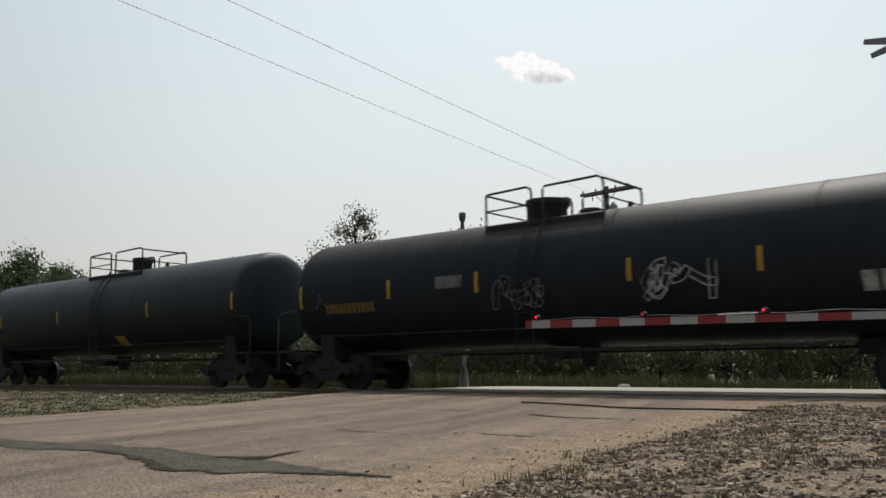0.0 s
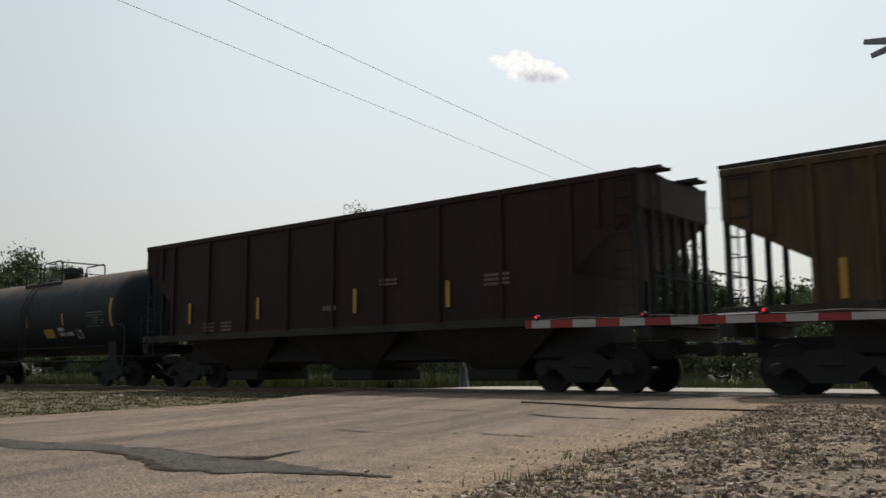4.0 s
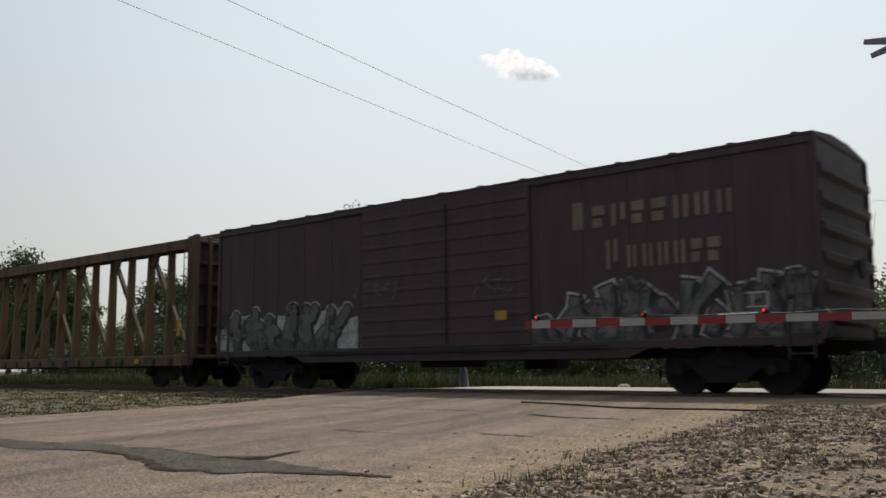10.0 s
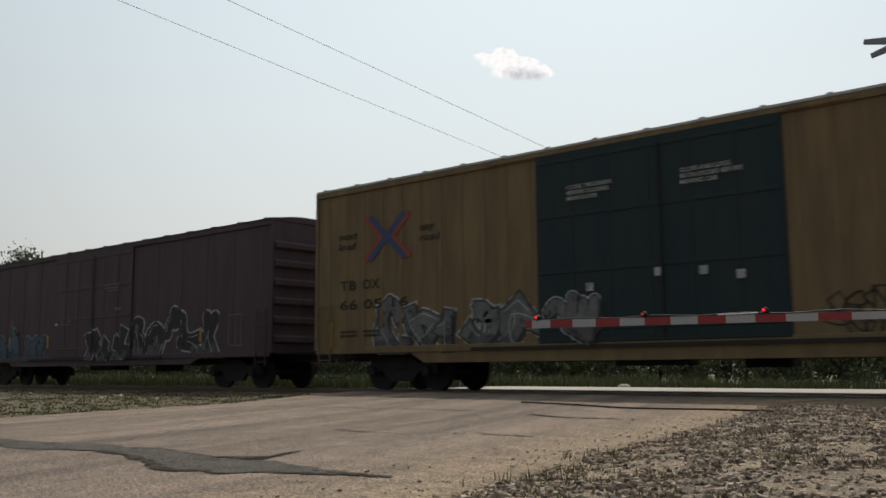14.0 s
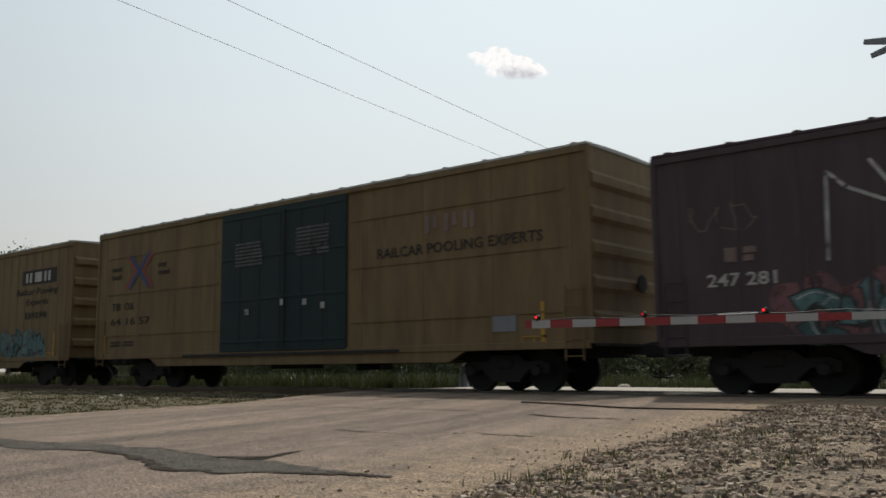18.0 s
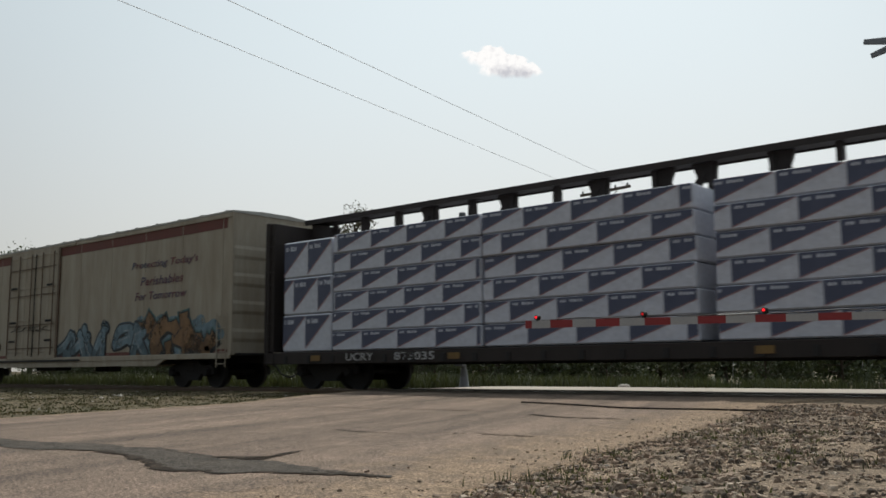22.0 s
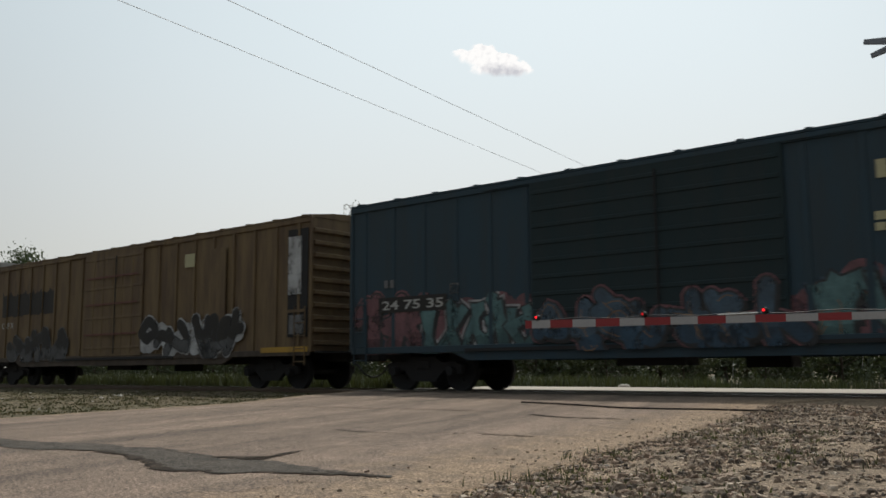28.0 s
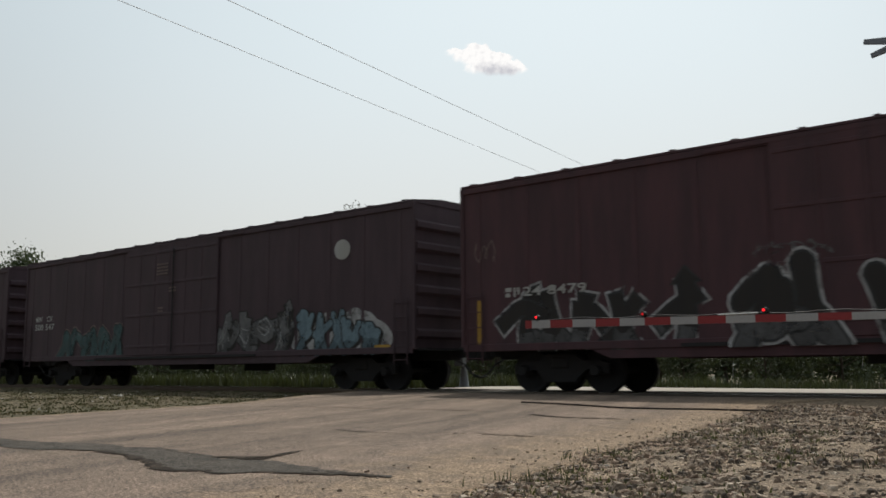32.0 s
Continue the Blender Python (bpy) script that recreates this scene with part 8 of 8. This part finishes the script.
# white refrigerator cars with a cooling unit at one end
for u0, u1, num, v in ((435.77, 456.19, "99213", 0), (459.77, 480.09, "992129", 1)):
    car, X, y = boxcar(u0, u1, 5.12, "white", "white refrigerator car with cooling unit and black graffiti" if v == 0 else "white refrigerator car with large colourful graffiti on black", (8.75, 12.3) if v == 0 else (7.6, 11.2), "worn_cream", "v", pitch=1.75, rib=(0.03, 0.012), inset=2.6, low=0.95, peak=0.05, category="refrigerator car", name="refrigerator_car", end_pitch=0.9, smooth=True, sill_mat="grimy_sill")
    yl = y - 0.012
    o = 0.0 if v == 0 else -1.23
    words(car, "CGFX", X(3.49 + o), 2.32, X(4.8 + o), 2.60, M["letter_black"], yl, "car_mark")
    words(car, num, X(3.48 + o), 1.78, X(4.95 + o if v else 4.67), 2.09, M["letter_black"], yl, "car_number")
    for a, z in ((5.0, 4.05), (5.0, 3.75), (5.0, 2.9), (6.0, 3.3), (6.0, 2.95), (14.7, 3.9), (14.7, 3.5), (15.6, 3.6), (13.9, 3.2), (13.9, 2.85)):
        plate(car, X(a), z, X(a + 0.2), z + 0.24, "letter_black" if z < 3.4 else "sign_grey", yl, "vent_plate", "small dark vent plate")
    words(car, "SECURE BOTH\nDOORS BEFORE\nMOVING CAR", X(8.72 if v else 9.35), 3.02, X(9.6 if v else 10.2), 3.32, M["sign_grey"], y - 0.10, "notice")
    words(car, "CLOSE AND LOCK\nDOORS BEFORE\nMOVING CAR", X(8.65 if v else 9.3), 4.05, X(9.7 if v else 10.3), 4.36, M["letter_black"], y - 0.10, "notice")
    d0, d1 = (8.75, 12.3) if v == 0 else (7.6, 11.2)
    for a in (d0 + 0.12, d0 + 1.0, d1 - 0.95, d1 - 0.12):
        part("door_rod", Geo().tube([(X(a), y - 0.13, 1.1), (X(a), y - 0.13, 4.9)], 0.022, 6), M["galv"], car, "steel door rod")
    for z in (1.5, 2.35, 2.8, 3.75):
        plate(car, X(d0 + 0.05), z, X(d1 - 0.05), z + 0.03, "rail", y - 0.085, "door_seam", "rusty door seam", 0.012)
    for a in (d0 - 0.1, d1 + 0.02):
        plate(car, X(a), 0.98, X(a + 0.08), 5.0, "rail", y - 0.01, "door_post", "rusty door post", 0.03)
    for a in (1.9, 3.2, 5.1, 6.9, 14.2, 15.9, 17.6):
        plate(car, X(a), 2.3 + 0.2 * math.sin(a * 7), X(a + 0.018), 4.9, "rail", yl, "seam_streak", "rusty panel seam", 0.003)
    small_print(car, X, yl, [(18.6, 2.4, 0.8, 0.8), (0.6, 2.5, 0.4, 0.1), (0.6, 2.0, 0.4, 0.1)], "sign_grey")
    s = 1 if v == 0 else -1
    half = (u1 - u0) / 2
    unit = part("cooling_unit", Geo().box(min(s * half, s * (half + 0.72)), -1.12, 2.75, max(s * half, s * (half + 0.72)), 0.85, 5.12, 0.14), M["white"], car, "rounded white cooling unit")
    part("unit_grille", Geo().box(min(s * (half + 0.04), s * (half + 0.64)), -1.138, 3.85, max(s * (half + 0.04), s * (half + 0.64)), -1.122, 4.92), M["signal_black"], unit, "black side grille")
    words(unit, "EXCESS\nHEIGHT\nCAR", 0.0, 0.0, 0.5, 0.42, M["letter_black"], 0.0, "notice").matrix_basis = pose(s * (half + 0.724), -0.6 if s > 0 else 0.3, 3.0, 0, 0, 90 * s)
    part("platform", Geo().box(min(s * half, s * (half + 1.55)), -1.5, 2.05, max(s * half, s * (half + 1.55)), 1.5, 2.12), M["iron"], car, "dark steel end platform")
    for yy in (-1.45, 1.45):
        for xx in (0.75, 1.5) if yy < 0 else (1.5,):
            part("platform_post", Geo().box(s * (half + xx) - 0.06, yy - 0.06, 1.0, s * (half + xx) + 0.06, yy + 0.06, 3.15), M["iron"], car)
        part("platform_rail", Geo().tube([(s * (half + 0.1), yy, 3.1), (s * (half + 1.5), yy, 2.98)], 0.022, 6).tube([(s * (half + 0.1), yy, 2.6), (s * (half + 1.5), yy, 2.55)], 0.02, 6), M["iron"], car)
    part("platform_rail", Geo().tube([(s * (half + 1.5), -1.45, 3.0), (s * (half + 1.5), 1.45, 3.0)], 0.022, 6).tube([(s * (half + 1.5), -1.45, 2.55), (s * (half + 1.5), 1.45, 2.55)], 0.02, 6), M["iron"], car)
    part("fuel_tank", Geo().box(min(s * (half + 0.1), s * (half + 1.3)), -1.2, 1.15, max(s * (half + 0.1), s * (half + 1.3)), 1.2, 1.95, 0.12), M["iron"], car, "dark fuel tank below the platform")
    part("end_deck", Geo().box(min(s * half, s * (half + 1.5)), -1.4, 0.9, max(s * half, s * (half + 1.5)), 1.4, 1.08), M["iron"], car)
    if v == 0:
        graffiti(car, X(0.9), 1.15, X(3.4), 2.05, 4, None, "sign_grey", y - 0.012, 80, 0.09)
        mass, rm = Geo(), random.Random(80)
        for k in range(40):
            q = (k + rm.random()) / 40
            mass.add([(a, (y - 0.014 if q < 0.7 else y - 0.105) - 0.0001 * k, b) for a, b in blot(X(4.68 + 0.4 + 4.63 * q), rm.uniform(1.15, 2.1 - 0.5 * q), rm.uniform(0.8, 1.2), rm.uniform(0.7, 1.1), rm.randrange(9999))], [tuple(range(28))])
        tagged(part("graffiti_cloud", mass, M["letter_black"], car, "dark green-black sprayed mass"), kind="stuff")
        graffiti(car, X(4.68), 0.95, X(10.11), 2.3, 6, None, "g_black", y - 0.020, 80, 0.3)
        graffiti(car, X(4.68), 1.0, X(10.11), 2.1, 5, None, "g_teal_dull", y - 0.024, 81, 0.2)
        bubble_word(car, "OPAK", X(11.57), 0.92, X(15.49), 2.15, "letter_fill", "letter_black", y - 0.12, 82)
        patches, rp2 = Geo(), random.Random(83)
        for k in range(16):
            patches.add([(a, y - 0.014 - 0.0001 * k, b) for a, b in blot(X(rp2.uniform(15.71, 19.44)), rp2.uniform(1.05, 1.45), rp2.uniform(0.4, 1.1), rp2.uniform(0.25, 0.6), rp2.randrange(9999))], [tuple(range(28))])
        tagged(part("graffiti_cloud", patches, M["g_teal"], car, "teal sprayed patches"), kind="stuff")
        graffiti(car, X(15.41), 0.90, X(19.84), 2.05, 6, "letter_fill", "letter_black", y - 0.018, 83, 0.24, None, "g_teal")
        graffiti(car, X(15.41), 0.95, X(19.84), 2.0, 4, None, "g_black", y - 0.06, 85, 0.24)
        tag(car, X(13.39), 2.2, X(14.69), 2.42, 8, "letter_black", yl, 86, 0.03)
        tag(car, X(0.5), 2.7, X(1.6), 3.4, 4, "letter_black", yl, 84)
    else:
        graffiti(car, X(4.15), 0.80, X(7.5), 2.3, 4, "g_teal", "g_black", y - 0.012, 86, 0.4, "g_black", "g_orange")
        graffiti(car, X(7.6), 0.80, X(11.2), 2.9, 3, "g_green_dull", "g_black", y - 0.09, 86, 0.34, "g_black", "g_sky")
        graffiti(car, X(11.2), 0.80, X(16.5), 2.3, 5, "g_green_dull", "g_black", y - 0.012, 87, 0.34, "g_black", "g_white")
        for a, z in ((5.4, 1.9), (4.4, 1.3), (6.6, 1.2)):
            part("graffiti_spot", Geo().prism([(X(a) + 0.3 * math.cos(t), z + 0.36 * math.sin(t)) for t in np.linspace(0, 6.28, 17)[:-1]], "y", y - 0.036, y - 0.032), M["g_white" if a == 5.4 else "g_orange"], car, "sprayed round shape")
        graffiti(car, X(0.1), 0.95, X(2.2), 2.1, 3, None, "letter_black", y - 0.012, 88, 0.08)
        tag(car, X(0.2), 2.2, X(1.2), 2.9, 3, "g_sky", yl, 89)

# the last brown boxcars
car, X, y = boxcar(521.31, 537.92, 4.54, "oxide_red", "dark red boxcar with faded name and white graffiti row", (5.9, 10.8), None, "h", **SMALL)
southern(car, X, y - 0.012, 11.6, 2.5, "g_grey")
graffiti(car, X(3.1), 0.80, X(5.8), 1.65, 4, "g_grey", "g_white", y, 90, 0.26, None, "letter_black")
graffiti(car, X(6.3), 1.0, X(9.5), 2.0, 5, "g_white", "g_grey", y - 0.09, 91, 0.26)
graffiti(car, X(10.9), 0.85, X(15.8), 2.1, 6, "g_grey", "g_white", y, 92, 0.24)
small_print(car, X, y - 0.012, [(1.2, 2.3, 0.6, 0.2), (0.9, 1.3, 0.5, 0.2), (1.8, 1.3, 0.5, 0.2)], "letter_dim")
car, X, y = boxcar(539.63, 556.25, 4.52, "oxide", "red-brown boxcar with faded name and teal graffiti", (6.0, 10.6), None, "v", **SMALL)
southern(car, X, y - 0.012, 12.06, 2.6, "g_grey")
words(car, "24 72 75", X(0.8), 1.95, X(2.85), 2.17, M["letter_white"], y - 0.012, "car_number")
graffiti(car, X(0.5), 0.85, X(5.2), 2.0, 6, "g_teal", "letter_dim", y, 93, 0.24)
graffiti(car, X(10.6), 0.9, X(14.9), 2.15, 6, "g_teal", "g_sky", y, 94, 0.26, None, "g_orange")
tag(car, X(7.5), 1.8, X(8.6), 2.2, 3, "letter_dim", y - 0.09, 95)
frame_mark(car, X, y - 0.012, 14.6, 1.5, 0.5, 0.5)
car, X, y = boxcar(557.91, 577.40, 4.5, "oxide", "red-brown boxcar with white round emblem and graffiti", (7.0, 11.9), None, "v", **LONG)
words(car, "MW", X(0.80), 2.30, X(1.3), 2.50, M["letter_white"], y - 0.010, "car_mark")
words(car, "CX", X(1.62), 2.30, X(2.05), 2.50, M["letter_white"], y - 0.010, "car_mark")
words(car, "500 547", X(0.75), 2.0, X(2.2), 2.22, M["letter_white"], y - 0.010, "car_number")
part("round_emblem", Geo().prism([(X(17.07) + 0.29 * math.cos(t), 3.54 + 0.26 * math.sin(t)) for t in np.linspace(0, 6.28, 25)[:-1]], "y", y - 0.014, y - 0.010), M["letter_white"], car, "white round emblem")
small_print(car, X, y - 0.095, [(8.8, 3.46, 0.62, 0.4), (9.5, 2.9, 0.4, 0.2), (8.9, 2.3, 0.3, 0.2)], "letter_dim")
graffiti(car, X(2.4), 0.9, X(6.9), 2.0, 5, "g_teal_dull", "letter_dim", y, 96, 0.24, None, "g_grey")
graffiti(car, X(11.95), 0.95, X(15.1), 2.15, 4, "g_grey", "letter_black", y, 97, 0.26, None, "g_white")
graffiti(car, X(15.3), 0.85, X(18.3), 2.0, 5, "g_sky", "letter_black", y, 98, 0.26, "g_white")
plate(car, X(18.25), 0.95, X(18.75), 1.1, "letter_yellow", y - 0.03, "reflector_stripe", "orange reflector plate")
car, X, y = boxcar(578.90, 597.72, 4.58, "oxide_red", "dark red boxcar with black and white graffiti", (7.0, 11.8), None, "v", **LONG)
bars(car, X(1.16), 2.03, X(1.6), 2.23, 2, M["letter_white"], y - 0.010, name="car_mark")
words(car, "24 8479", X(1.65), 2.03, X(3.2), 2.23, M["letter_white"], y - 0.032, "car_number")
graffiti(car, X(1.0), 0.75, X(5.4), 2.15, 5, "letter_black", "g_white", y, 99, 0.26, None, None)
graffiti(car, X(6.2), 0.75, X(11.0), 2.25, 5, "letter_black", "g_white", y - 0.09, 100, 0.24)
tag(car, X(0.3), 2.8, X(0.95), 3.3, 3, "letter_dim", y - 0.010, 101)
tag(car, X(6.6), 2.4, X(7.9), 2.7, 5, "g_grey", y - 0.09, 102)
plate(car, X(0.4), 1.0, X(0.5), 2.0, "letter_yellow", y - 0.010, "reflector_stripe", "yellow reflector stripe")

# ---- what moves ----
SPEEDS = ((0, 18.5), (1.5, 18.8), (3, 18.88), (6, 18.85), (10, 18.6), (14, 18.47), (24, 18.38), (28, 18.15), (32, 17.98))


def travelled(t):
    n = 400
    ts = np.linspace(0, t, n + 1)
    v = np.interp(ts, [a for a, _ in SPEEDS], [b for _, b in SPEEDS])
    return float(((v[:-1] + v[1:]) / 2).sum() * t / n)


def motions():
    stops = [(t, travelled(t)) for t in range(0, 33, 2)]
    for thing, u, *rest in TRAIN:
        dy, z = rest if rest else (0.0, 0.0)
        walk(thing, [(t, pose(u - s, TRACK_Y + dy, z)) for t, s in stops])
    first = {}
    step = 1.0 / FPS
    for k, w in WHEELSETS:
        if k not in first:
            at = w.matrix_basis.translation.copy()
            walk(w, [(i * step, Matrix.Translation(at) @ Euler((0, -travelled(i * step) / WHEEL_R, 0)).to_matrix().to_4x4()) for i in range(int(SECONDS * FPS) + 1)])
            first[k] = w
        else:
            w.rotation_mode = "QUATERNION"
            w.animation_data_create()
            w.animation_data.action = first[k].animation_data.action
            w.animation_data.action_slot = first[k].animation_data.action_slot
    walk(cloud, [(0.0, pose(*CLOUD_FROM, 0, 0, 40)), (SECONDS, pose(*CLOUD_TO, 0, 0, 40))])


motions()
